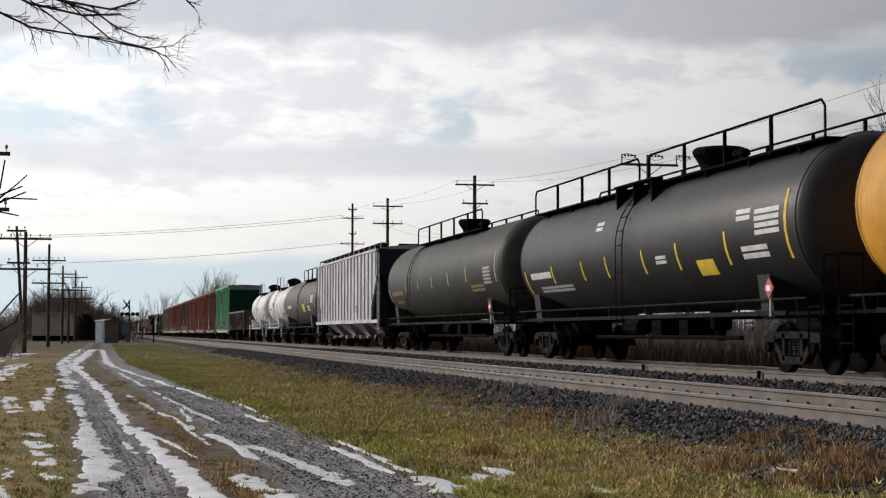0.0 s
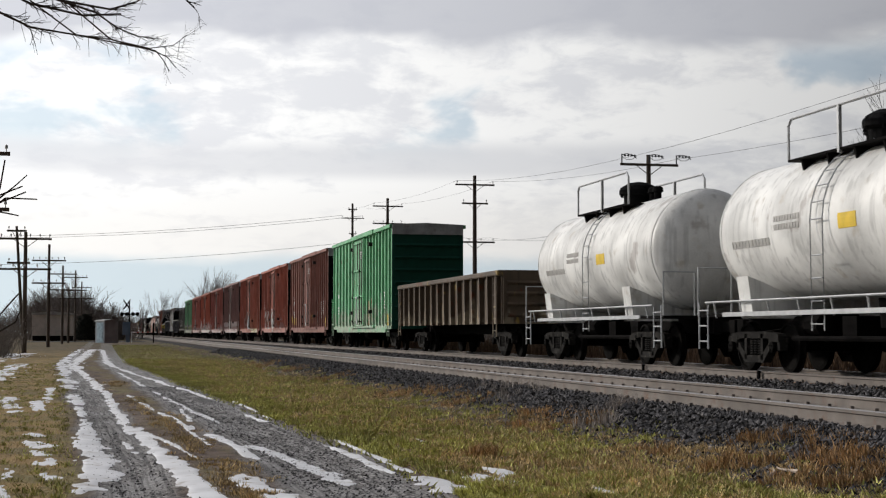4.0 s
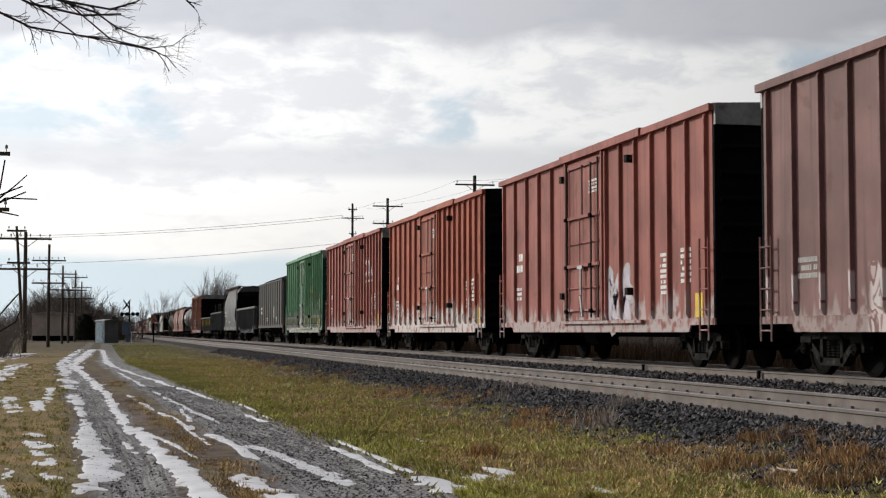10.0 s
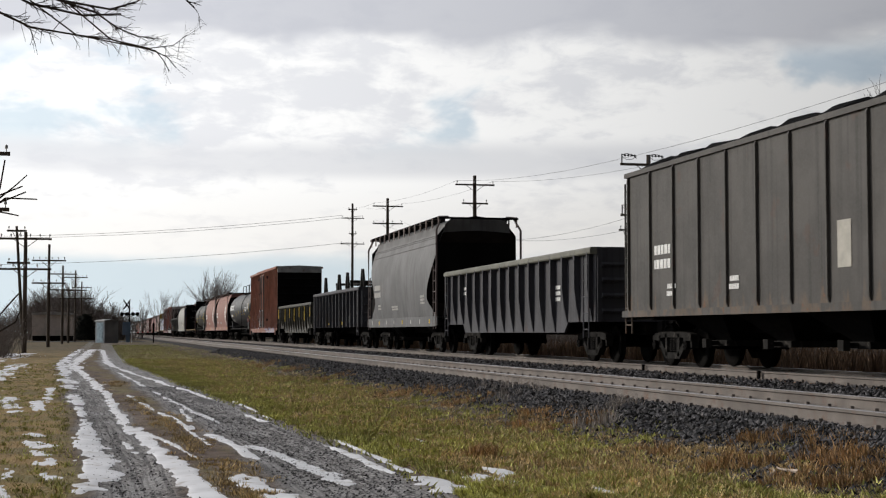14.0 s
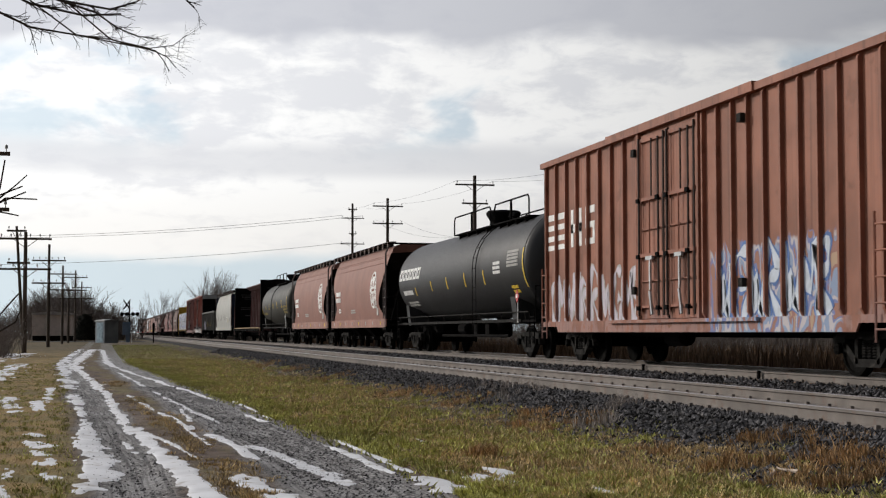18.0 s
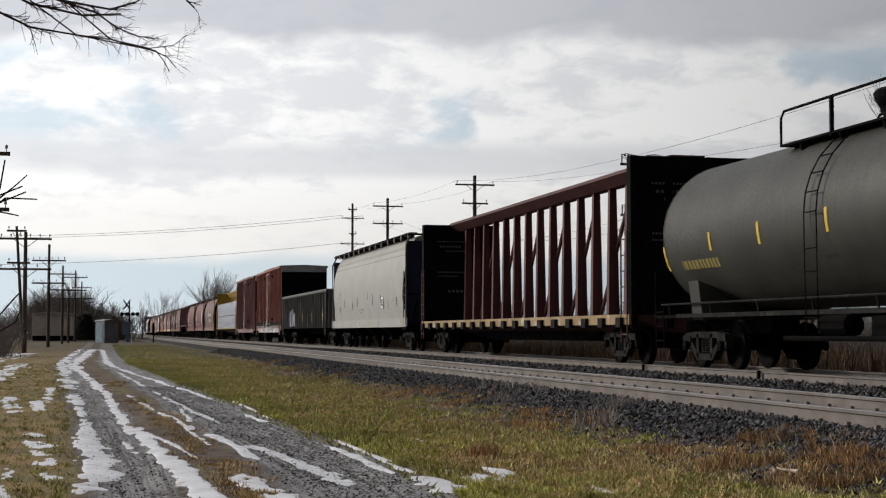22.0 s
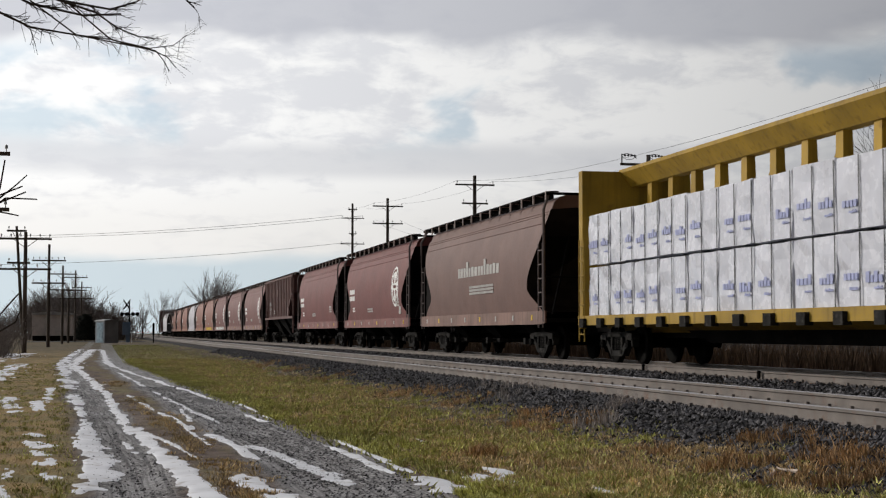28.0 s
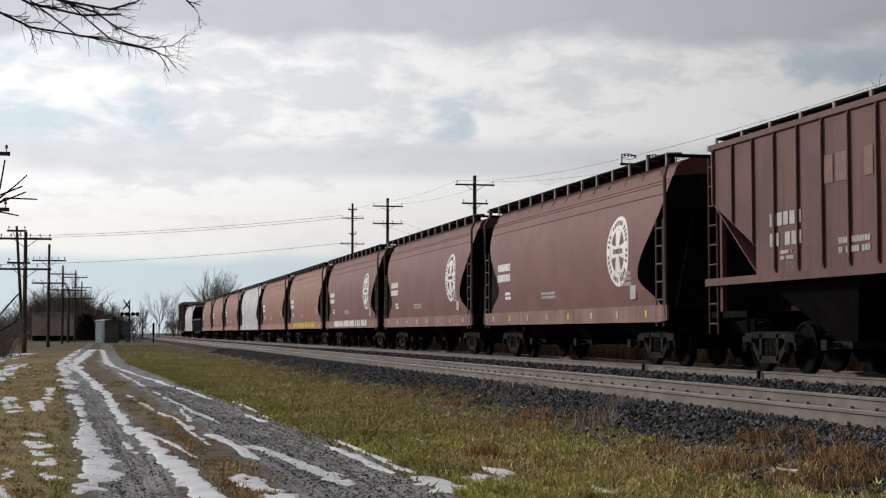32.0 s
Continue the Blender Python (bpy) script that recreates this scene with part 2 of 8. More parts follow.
# ---- the place: ground, road, ballast, tracks ----
def bend(y):
    """How far the dirt road swings aside with distance."""
    return -0.035 * max(0.0, min(46.0, y - 14.0))


def ground_z(x, y):
    """Height of the ground: flat road land, rising a little to the railway bed."""
    bed = 0.30
    t = max(0.0, min(1.0, (x - 4.9) / 2.0))
    u = max(0.0, min(1.0, (18.5 - x) / 3.0))
    z = bed * t * t * (3 - 2 * t) * u
    fade = max(0.0, 1 - y / 120) if y > 0 else 1.0
    # two shallow ruts and rough verge
    for rx in (0.27, 1.95):
        z -= 0.045 * math.exp(-((x - rx - bend(y) - 0.05 * math.sin(y * 0.11)) / 0.30) ** 2) * fade
    z += 0.035 * noise.noise(Vector((x * 0.9, y * 0.35, 0))) * fade
    if x > 2.7 or x < -1.0:
        z += 0.03 * noise.noise(Vector((x * 2.7, y * 1.6, 4.0))) * fade
    return z


def spread(a, b, first, grow):
    out, step = [a], first
    while out[-1] + step < b:
        out.append(out[-1] + step)
        step *= grow
    return out + [b]


def grid_mesh(name, xs, ys, height):
    verts = [(x, y, height(x, y)) for y in ys for x in xs]
    k = len(xs)
    faces = [(j * k + i, j * k + i + 1, (j + 1) * k + i + 1, (j + 1) * k + i) for j in range(len(ys) - 1) for i in range(k - 1)]
    me = bpy.data.meshes.new(name)
    me.from_pydata(verts, [], faces)
    me.polygons.foreach_set("use_smooth", [True] * len(me.polygons))
    return me


def ground_material():
    """Brown-green winter grass, dirt road with gravelly ruts."""
    m = bpy.data.materials.new("winter_ground")
    m.use_nodes = True
    nt = m.node_tree
    n, ln = nt.nodes.new, nt.links.new
    bsdf = nt.nodes["Principled BSDF"]
    bsdf.inputs["Specular IOR Level"].default_value = 0.25
    tc = n("ShaderNodeTexCoord")
    sep = n("ShaderNodeSeparateXYZ")
    ln(tc.outputs["Object"], sep.inputs[0])

    def tex(sc, detail=5.0, vec=None, dist=0.0):
        t = n("ShaderNodeTexNoise")
        t.inputs["Scale"].default_value, t.inputs["Detail"].default_value, t.inputs["Distortion"].default_value = sc, detail, dist
        ln(vec or tc.outputs["Object"], t.inputs["Vector"])
        return t.outputs["Fac"]

    def mrange(v, a, b, c=0.0, d=1.0):
        r = n("ShaderNodeMapRange")
        r.interpolation_type = "SMOOTHSTEP"
        ln(v, r.inputs[0])
        for k, val in zip((1, 2, 3, 4), (a, b, c, d)):
            r.inputs[k].default_value = val
        return r.outputs[0]

    def mth(op, a, b):
        q = n("ShaderNodeMath")
        q.operation = op
        for k, v in enumerate((a, b)):
            if isinstance(v, (int, float)):
                q.inputs[k].default_value = v
            else:
                ln(v, q.inputs[k])
        return q.outputs[0]

    def mix(fac, a, b):
        q = n("ShaderNodeMix")
        q.data_type = "RGBA"
        for sock, v in ((q.inputs[0], fac), (q.inputs[6], a), (q.inputs[7], b)):
            if isinstance(v, (int, float)):
                sock.default_value = v
            elif isinstance(v, tuple):
                sock.default_value = (*v, 1)
            else:
                ln(v, sock)
        return q.outputs[2]

    lng = n("ShaderNodeMapping")
    lng.inputs["Scale"].default_value = (1.0, 0.3, 1.0)
    ln(tc.outputs["Object"], lng.inputs["Vector"])
    grass = mix(mrange(tex(0.55), 0.35, 0.65), (0.27, 0.195, 0.10), (0.20, 0.19, 0.075))
    grass = mix(mrange(tex(2.6, 6.0), 0.5, 0.75), grass, (0.23, 0.155, 0.085))
    grass = mix(mrange(tex(9.0, 5.0), 0.45, 0.70), grass, (0.085, 0.065, 0.035))
    dirt = mix(mrange(tex(3.0, 6.0), 0.35, 0.7), (0.085, 0.060, 0.046), (0.19, 0.145, 0.115))
    gravel = mix(mrange(tex(22.0, 8.0), 0.40, 0.58), (0.045, 0.041, 0.039), (0.32, 0.31, 0.30))
    gravel = mix(mrange(tex(2.2, 6.0, lng.outputs[0]), 0.40, 0.62), gravel, mix(0.5, gravel, (0.46, 0.455, 0.45)))
    straight = mth("ADD", sep.outputs[0], mth("MULTIPLY", mth("MAXIMUM", mth("MINIMUM", mth("SUBTRACT", sep.outputs[1], 14.0), 46.0), 0.0), 0.035))
    wob = mth("ADD", straight, mth("MULTIPLY", mth("SUBTRACT", tex(0.8, 5.0, lng.outputs[0]), 0.5), 0.7))
    road = mth("MULTIPLY", mrange(wob, -0.30, -0.05), mrange(wob, 2.75, 2.50))
    grass = mix(mrange(sep.outputs[0], 14.8, 16.5), grass, mix(mrange(tex(1.5), 0.35, 0.65), (0.075, 0.048, 0.026), (0.12, 0.075, 0.04)))
    patch = mrange(tex(0.42, 6.0), 0.46, 0.60)
    grass = mix(mth("MULTIPLY", patch, 0.65), grass, (0.14, 0.10, 0.055))
    toe = mth("MULTIPLY", mrange(mth("ADD", sep.outputs[0], mth("MULTIPLY", tex(0.6, 5.0), 2.0)), 4.9, 5.9), 0.85)
    grass = mix(toe, grass, (0.085, 0.062, 0.045))
    grass = mix(mth("MULTIPLY", mrange(straight, -0.1, -0.5), 0.7), grass, mix(mrange(tex(1.1, 6.0), 0.4, 0.6), (0.19, 0.15, 0.06), (0.36, 0.235, 0.095)))
    col = mix(road, grass, dirt)
    ruts = None
    for c in (0.27, 1.95):
        d = mth("ABSOLUTE", mth("SUBTRACT", wob, c), 0.0)
        r = mrange(d, 0.46, 0.24) if c < 1 else mrange(d, 0.72, 0.42)
        ruts = r if ruts is None else mth("MAXIMUM", ruts, r)
    col = mix(mth("MULTIPLY", ruts, 0.85), col, gravel)
    strip = mth("MULTIPLY", mrange(mth("ABSOLUTE", mth("SUBTRACT", wob, 1.05), 0.0), 0.40, 0.15), mrange(tex(1.4, 5.0, lng.outputs[0]), 0.42, 0.6))
    col = mix(mth("MULTIPLY", strip, 0.75), col, grass)
    # fine tyre lines along the ruts; brown dead growth far off
    tyre = n("ShaderNodeMapping")
    tyre.inputs["Scale"].default_value = (22.0, 0.35, 1.0)
    cx = n("ShaderNodeCombineXYZ")
    ln(straight, cx.inputs[0])
    ln(sep.outputs[1], cx.inputs[1])
    ln(cx.outputs[0], tyre.inputs["Vector"])
    col = mix(mth("MULTIPLY", mth("MULTIPLY", ruts, mrange(tex(1.0, 4.0, tyre.outputs[0]), 0.46, 0.62)), 0.7), col, (0.045, 0.040, 0.038))
    far = mth("MULTIPLY", mrange(sep.outputs[1], 60.0, 120.0), 0.85)
    col = mix(far, col, mix(mrange(tex(0.25, 6.0), 0.4, 0.6), (0.065, 0.058, 0.032), (0.12, 0.09, 0.055)))
    ln(col, bsdf.inputs["Base Color"])
    ln(mrange(ruts, 0.0, 1.0, 0.95, 0.62), bsdf.inputs["Roughness"])
    b = n("ShaderNodeBump")
    b.inputs["Strength"].default_value, b.inputs["Distance"].default_value = 1.0, 0.05
    ln(tex(18.0, 6.0), b.inputs["Height"])
    ln(b.outputs[0], bsdf.inputs["Normal"])
    return m


# leftover snow along the road: start and end (across, along), half width, solidity
SNOW_CROWN = (((0.86, 9.0), (0.62, 14.8), 0.085, 0.7), ((0.60, 14.8), (0.62, 19.5), 0.075, 0.55), ((0.52, 19.0), (0.56, 24.5), 0.07, 0.3), ((0.55, 24.0), (0.68, 31.0), 0.07, 0.4), ((0.66, 30.0), (0.45, 52.0), 0.12, 0.15), ((0.42, 52.0), (0.9, 110.0), 0.30, 0.2))
SNOW_EDGE = (((-0.06, 9.0), (-0.12, 13.0), 0.15, -0.15), ((-0.01, 13.0), (-0.06, 18.4), 0.12, 0.55), ((0.03, 18.6), (0.02, 21.3), 0.10, 0.45), ((0.03, 22.3), (0.03, 25.3), 0.09, 0.3), ((0.02, 26.6), (0.02, 30.4), 0.11, 0.5), ((0.0, 34.0), (0.05, 110.0), 0.22, 0.1), ((0.40, 15.6), (0.36, 17.6), 0.05, 0.3))
SNOW_MIDDLE = (((0.88, 14.9), (0.74, 18.3), 0.04, 0.2), ((1.20, 16.2), (1.24, 21.4), 0.035, 0.3), ((1.17, 21.6), (1.08, 26.2), 0.05, 0.25), ((1.05, 27.2), (1.0, 29.8), 0.06, 0.1), ((1.45, 9.0), (1.12, 12.7), 0.15, 0.25), ((1.46, 14.7), (1.40, 18.2), 0.06, 0.35), ((1.30, 19.0), (1.55, 24.0), 0.05, -0.1))
SNOW_RUT = (((1.95, 12.4), (1.66, 15.9), 0.09, 0.5), ((1.74, 20.3), (1.66, 28.3), 0.06, 0.2), ((1.66, 28.0), (1.60, 46.0), 0.08, 0.0), ((2.62, 13.0), (2.62, 16.2), 0.045, 0.55), ((2.44, 13.0), (2.40, 15.5), 0.05, 0.55), ((2.38, 20.3), (2.36, 22.2), 0.04, 0.3), ((2.55, 21.0), (2.70, 28.0), 0.04, 0.25), ((2.40, 27.6), (2.32, 33.0), 0.05, 0.3), ((2.30, 32.5), (1.84, 54.0), 0.07, 0.35), ((1.84, 54.0), (1.5, 110.0), 0.16, 0.3))
SNOW_VERGE = (((2.52, 12.2), (2.80, 11.0), 0.16, 0.0), ((2.62, 11.0), (2.7, 12.3), 0.22, -0.05), ((3.02, 11.7), (3.05, 12.5), 0.20, 0.35), ((3.38, 12.5), (3.40, 13.1), 0.10, 0.5), ((3.22, 11.5), (3.22, 12.0), 0.09, 0.2), ((3.25, 13.2), (3.30, 13.8), 0.16, -0.2), ((3.52, 15.9), (3.56, 16.5), 0.07, 0.1), ((3.6, 10.4), (3.7, 11.0), 0.12, 0.2))
SNOW_FIELD = (((-0.48, 13.0), (-0.62, 18.4), 0.18, -0.3), ((-0.75, 11.2), (-0.8, 14.0), 0.10, -0.3), ((-0.60, 23.6), (-0.62, 27.6), 0.13, 0.05), ((-0.95, 23.5), (-1.2, 29.5), 0.20, -0.1), ((-0.5, 27.0), (-0.4, 34.0), 0.10, -0.2), ((-2.2, 30.0), (-1.4, 60.0), 0.55, -0.2), ((-4.2, 36.0), (-2.9, 90.0), 1.2, -0.1), ((-1.3, 17.0), (-1.5, 23.0), 0.2, -0.35))
SNOW = SNOW_CROWN + SNOW_EDGE + SNOW_MIDDLE + SNOW_RUT + SNOW_VERGE + SNOW_FIELD


def snow_depth(x, y):
    """Thin leftover snow: ribbons beside the ruts and patches on the verge; negative is bare ground."""
    u = x - bend(y)
    best = -1.0
    for k, ((u0, y0), (u1, y1), half, solid) in enumerate(SNOW):
        if not min(y0, y1) - 0.5 < y < max(y0, y1) + 0.5:
            continue
        c = u0 + (u1 - u0) * (y - y0) / (y1 - y0)
        d = abs(u - c) / half
        if d > 2.2:
            continue
        end = min(1.0, (y - min(y0, y1) + 0.4) / 0.5, (max(y0, y1) + 0.4 - y) / 0.5)
        far = 1.0 / (1.0 + y * 0.02)
        rag = 0.45 * noise.noise(Vector((u * 3.0 + k, y * 0.5, k * 1.7))) + 0.75 * noise.noise(Vector((u * 4.0, y * 3.4 * far, k * 2.3))) + 0.55 * noise.noise(Vector((u * 11.0, y * 5.5 * far, k * 0.7))) + 0.35 * noise.noise(Vector((u * 30.0, y * 9.0 * far, k * 0.3)))
        best = max(best, min(1.0 - d, 0.6) + solid * 0.8 - 0.42 + rag * 1.15 + (end - 1.0))
    return best


def build_ground():
    xs = [-900.0, -300.0, -120.0, -60.0, -35.0, -20.0, -12.0, -8.0] + [-6.0 + 0.14 * k for k in range(97)] + [8.2, 9.5, 11, 13, 15.5, 17, 18.5, 22, 30, 50, 90, 200, 500, 1200]
    ys = [-700.0, -300.0, -100.0, -40.0, -15.0, 0.0, 5.0] + spread(8.0, 180.0, 0.16, 1.012) + [200.0, 280.0, 420.0, 700.0, 1200.0, 2200.0]
    g = new("ground", grid_mesh("ground", xs, ys, ground_z))
    g.data.materials.append(ground_material())
    tagged(g, "brown-green winter grass with a rutted dirt road", kind="structure")
    # snow: a sheet that lies below the ground where there is none
    snow_mat = material("old_snow", (0.74, 0.745, 0.77), 0.7, 0.0, 0.12, 2.0, 30.0, 0.25, second=(0.36, 0.32, 0.28), blotch=(0.56, 0.72), spec=0.3)
    sx = [-6.4 + 0.05 * k for k in range(66)] + [-3.1 + 0.032 * k for k in range(222)]
    sy = spread(9.5, 112.0, 0.05, 1.0105)
    k = len(sx)
    zz = [[snow_depth(x, y) for x in sx] for y in sy]
    verts, index, faces = [], {}, []

    def vert(i, j):
        if (i, j) not in index:
            x, y, d = sx[i], sy[j], zz[j][i]
            index[(i, j)] = len(verts)
            verts.append((x, y, ground_z(x, y) + max(-0.03, min(0.003, d * 0.03)) + 0.003))
        return index[(i, j)]
    for j in range(len(sy) - 1):
        for i in range(k - 1):
            if max(zz[j][i], zz[j][i + 1], zz[j + 1][i], zz[j + 1][i + 1]) > 0:
                faces.append((vert(i, j), vert(i + 1, j), vert(i + 1, j + 1), vert(i, j + 1)))
    me = bpy.data.meshes.new("snow")
    me.from_pydata(verts, [], faces)
    me.polygons.foreach_set("use_smooth", [True] * len(me.polygons))
    me.materials.append(snow_mat)
    tagged(new("snow", me), "thin leftover snow in ribbons beside the ruts", "snow", kind="stuff")


def build_tracks():
    bal = material("grey_ballast", (0.028, 0.026, 0.026), 0.95, 0.0, 0.4, 9.0, 45.0, 0.9, second=(0.09, 0.07, 0.06), spec=0.1)
    bed = bmesh.new()
    top = RAIL_Z - 0.17
    prism(bed, [(5.55, 0.0), (6.3, top), (14.4, top), (15.6, 0.0)], -300, 1500)
    mesh_thing("ballast", bed, bal, "bed of dark grey crushed stone under both tracks", kind="structure")
    rail = [(-0.07, -0.17), (0.07, -0.17), (0.07, -0.155), (0.012, -0.13), (0.010, -0.045), (0.036, -0.035), (0.036, -0.006), (0.026, 0.0), (-0.026, 0.0), (-0.036, -0.006), (-0.036, -0.035), (-0.010, -0.045), (-0.012, -0.13), (-0.07, -0.155)]
    for cx in (NEAR_X, FAR_X):
        for s in (-1, 1):
            bm = bmesh.new()
            prism(bm, [(cx + s * 0.752 + x, RAIL_Z + z) for x, z in rail], -300, 1500)
            r = mesh_thing("rail", bm, RAIL_SIDE, "worn steel rail with a bright head", "rail", "rails of the two tracks", "structure")
            r.data.materials.append(STEEL)
            for p in r.data.polygons:
                if p.normal.z > 0.6 and p.center.z > RAIL_Z - 0.01:
                    p.material_index = 1
    # joint bars and bond wires, spikes and sleepers on the near track
    tie = material("grey_sleeper_wood", (0.10, 0.085, 0.075), 0.95, 0.0, 0.3, 3.0, 30.0, 0.5)
    tm = to_mesh("sleeper", built(lambda b: box(b, -1.3, 1.3, -0.11, 0.11, -0.16, 0.0)), tie)
    deck = thing("sleepers", "weathered wooden sleepers in the ballast", "sleepers")
    tagged(deck, kind="structure")
    for cx in (NEAR_X, FAR_X):
        for k in range(130):
            place("sleeper", tm, deck, (cx, 8.0 + 0.55 * k, RAIL_Z - 0.165))
    rest = bmesh.new()
    for cx in (NEAR_X, FAR_X):
        for k in range(200):
            y = 79.6 + 0.55 * k
            box(rest, cx - 1.3, cx + 1.3, y - 0.11, y + 0.11, RAIL_Z - 0.32, RAIL_Z - 0.165)
    tagged(part("far_sleepers", rest, tie, deck), kind="stuff")
    spk = bmesh.new()
    for k in range(130):
        for rx in (NEAR_X - 0.752, NEAR_X + 0.752, FAR_X - 0.752):
            for s in (-1, 1):
                y = 8.0 + 0.55 * k + 0.05 * s
                box(spk, rx + s * 0.095 - 0.022, rx + s * 0.095 + 0.022, y - 0.024, y + 0.024, RAIL_Z - 0.17, RAIL_Z - 0.112)
    mesh_thing("rail_spikes", spk, RAIL_SIDE, "rusty spikes along the rail bases", "spikes", kind="stuff")
    tp = bmesh.new()
    for k in range(130):
        for rx in (NEAR_X - 0.752, NEAR_X + 0.752, FAR_X - 0.752):
            box(tp, rx - 0.19, rx + 0.19, 7.90 + 0.55 * k, 8.10 + 0.55 * k, RAIL_Z - 0.185, RAIL_Z - 0.158)
    mesh_thing("tie_plates", tp, material("rusty_tie_plate", (0.17, 0.095, 0.062), 0.9, 0.0, 0.3, 5.0, 40.0, 0.3), "rusty tie plates under the rails", "tie plates", kind="stuff")
    jb = bmesh.new()
    for rx, y in ((FAR_X - 0.83, 26.3), (FAR_X - 0.83, 32.5)):
        box(jb, rx - 0.02, rx + 0.03, y - 0.035, y + 0.035, RAIL_Z - 0.22, RAIL_Z - 0.0)
    mesh_thing("bond_wire_posts", jb, UNDER, "small dark posts beside the far rail", "rail fitting", kind="stuff")
    # loose stones on the shoulder and between the tracks
    rnd = random.Random(21)
    verts, faces = [], []
    shape = [(1, 0, 0), (-1, 0, 0), (0, 1, 0), (0, -1, 0), (0, 0, 1), (0, 0, -1)]
    tris = [(0, 2, 4), (2, 1, 4), (1, 3, 4), (3, 0, 4), (2, 0, 5), (1, 2, 5), (3, 1, 5), (0, 3, 5)]

    def stone(x, y, z, r):
        base = len(verts)
        a = rnd.uniform(0, 6.28)
        c, s = math.cos(a), math.sin(a)
        for p in shape:
            q = [p[i] * r * rnd.uniform(0.55, 1.25) + rnd.uniform(-0.25, 0.25) * r for i in range(3)]
            verts.append((x + q[0] * c - q[1] * s, y + q[0] * s + q[1] * c, z + q[2] * 0.8))
        faces.extend(tuple(base + i for i in t) for t in tris)

    def bed_z(x):
        return min(top, max(0.0, (x - 5.55) * top / 0.75))
    for k in range(27000):
        y = 9.0 + 75.0 * rnd.random() ** 1.7
        x = min(6.85, rnd.uniform(5.75, 6.9) + 0.25 * noise.noise(Vector((y * 0.5, 3.0, 1.0))))
        stone(x, y, max(bed_z(x), ground_z(x, y)) + 0.01, rnd.uniform(0.018, 0.040))
    for k in range(9000):
        y = 14.0 + 70.0 * rnd.random() ** 1.5
        x = rnd.uniform(8.5, 12.05)
        stone(x, y, top + 0.02, rnd.uniform(0.025, 0.05))
    for k in range(16000):
        y = 8.8 + 26.0 * rnd.random() ** 1.6
        x = rnd.choice((0.27, 1.95, 1.75, 2.2)) + bend(y) + rnd.gauss(0, 0.22)
        stone(x, y, ground_z(x, y) - 0.003, rnd.uniform(0.007, 0.019))
    for k in range(6500):
        y = 9.2 + 40.0 * rnd.random() ** 1.6
        x = 5.9 - abs(rnd.gauss(0, 0.50))
        if x < 5.4 and noise.noise(Vector((x * 0.9, y * 0.5, 8.0))) < 0.05:
            continue
        stone(x, y, ground_z(x, y), rnd.uniform(0.015, 0.035))
    me = bpy.data.meshes.new("ballast_stones")
    me.from_pydata(verts, [], faces)
    me.materials.append(material("crushed_stone", (0.078, 0.075, 0.077), 0.9, 0.0, 0.3, 12.0, 60.0, 0.2, island=0.95, spec=0.15))
    tagged(new("ballast_stones", me), "loose dark grey crushed stone", "gravel", kind="stuff")


def blades(name, label, count, area, height, mat, seedv, lean=0.4, width=0.012):
    rnd = random.Random(seedv)
    verts, faces = [], []
    for k in range(count):
        x, y = area(rnd)
        z = ground_z(x, y) - 0.01
        h = height * rnd.uniform(0.4, 1.25)
        a = rnd.uniform(0, 6.28)
        dx, dy = math.cos(a) * width, math.sin(a) * width
        lx, ly = rnd.gauss(0, lean) * h, rnd.gauss(0, lean) * h
        b = len(verts)
        verts.extend([(x - dx, y - dy, z), (x + dx, y + dy, z), (x + lx * 0.45 + dx * 0.6, y + ly * 0.45 + dy * 0.6, z + h * 0.6), (x + lx * 0.45 - dx * 0.6, y + ly * 0.45 - dy * 0.6, z + h * 0.6), (x + lx, y + ly, z + h)])
        faces.extend([(b, b + 1, b + 2, b + 3), (b + 3, b + 2, b + 4)])
    me = bpy.data.meshes.new(name)
    me.from_pydata(verts, [], faces)
    me.materials.append(mat)
    return tagged(new(name, me), label, "grass", kind="stuff")


def tufts(name, label, count, area, height, mat, seedv, each=20, wide=0.05, lean=0.55, width=0.005):
    """Tufts of grass: blades that fan out from a common root."""
    rnd = random.Random(seedv)
    verts, faces = [], []
    for k in range(count):
        x, y = area(rnd)
        z = ground_z(x, y) - 0.01
        big = rnd.uniform(0.55, 1.35)
        wx, wy = rnd.gauss(0, 0.18), rnd.gauss(0, 0.18)
        for j in range(each):
            a, q = rnd.uniform(0, 6.28), rnd.random()
            h = height * big * rnd.uniform(0.45, 1.15)
            px, py = x + math.cos(a) * wide * big * q, y + math.sin(a) * wide * big * q
            lx, ly = (math.cos(a) * lean * q + wx + rnd.gauss(0, 0.15)) * h, (math.sin(a) * lean * q + wy + rnd.gauss(0, 0.15)) * h
            t = rnd.uniform(0, 6.28)
            dx, dy = math.cos(t) * width, math.sin(t) * width
            b = len(verts)
            verts.extend([(px - dx, py - dy, z), (px + dx, py + dy, z), (px + lx * 0.4 + dx * 0.7, py + ly * 0.4 + dy * 0.7, z + h * 0.6), (px + lx * 0.4 - dx * 0.7, py + ly * 0.4 - dy * 0.7, z + h * 0.6), (px + lx, py + ly, z + h)])
            faces.extend([(b, b + 1, b + 2, b + 3), (b + 3, b + 2, b + 4)])
    me = bpy.data.meshes.new(name)
    me.from_pydata(verts, [], faces)
    me.materials.append(mat)
    return tagged(new(name, me), label, "grass", kind="stuff")


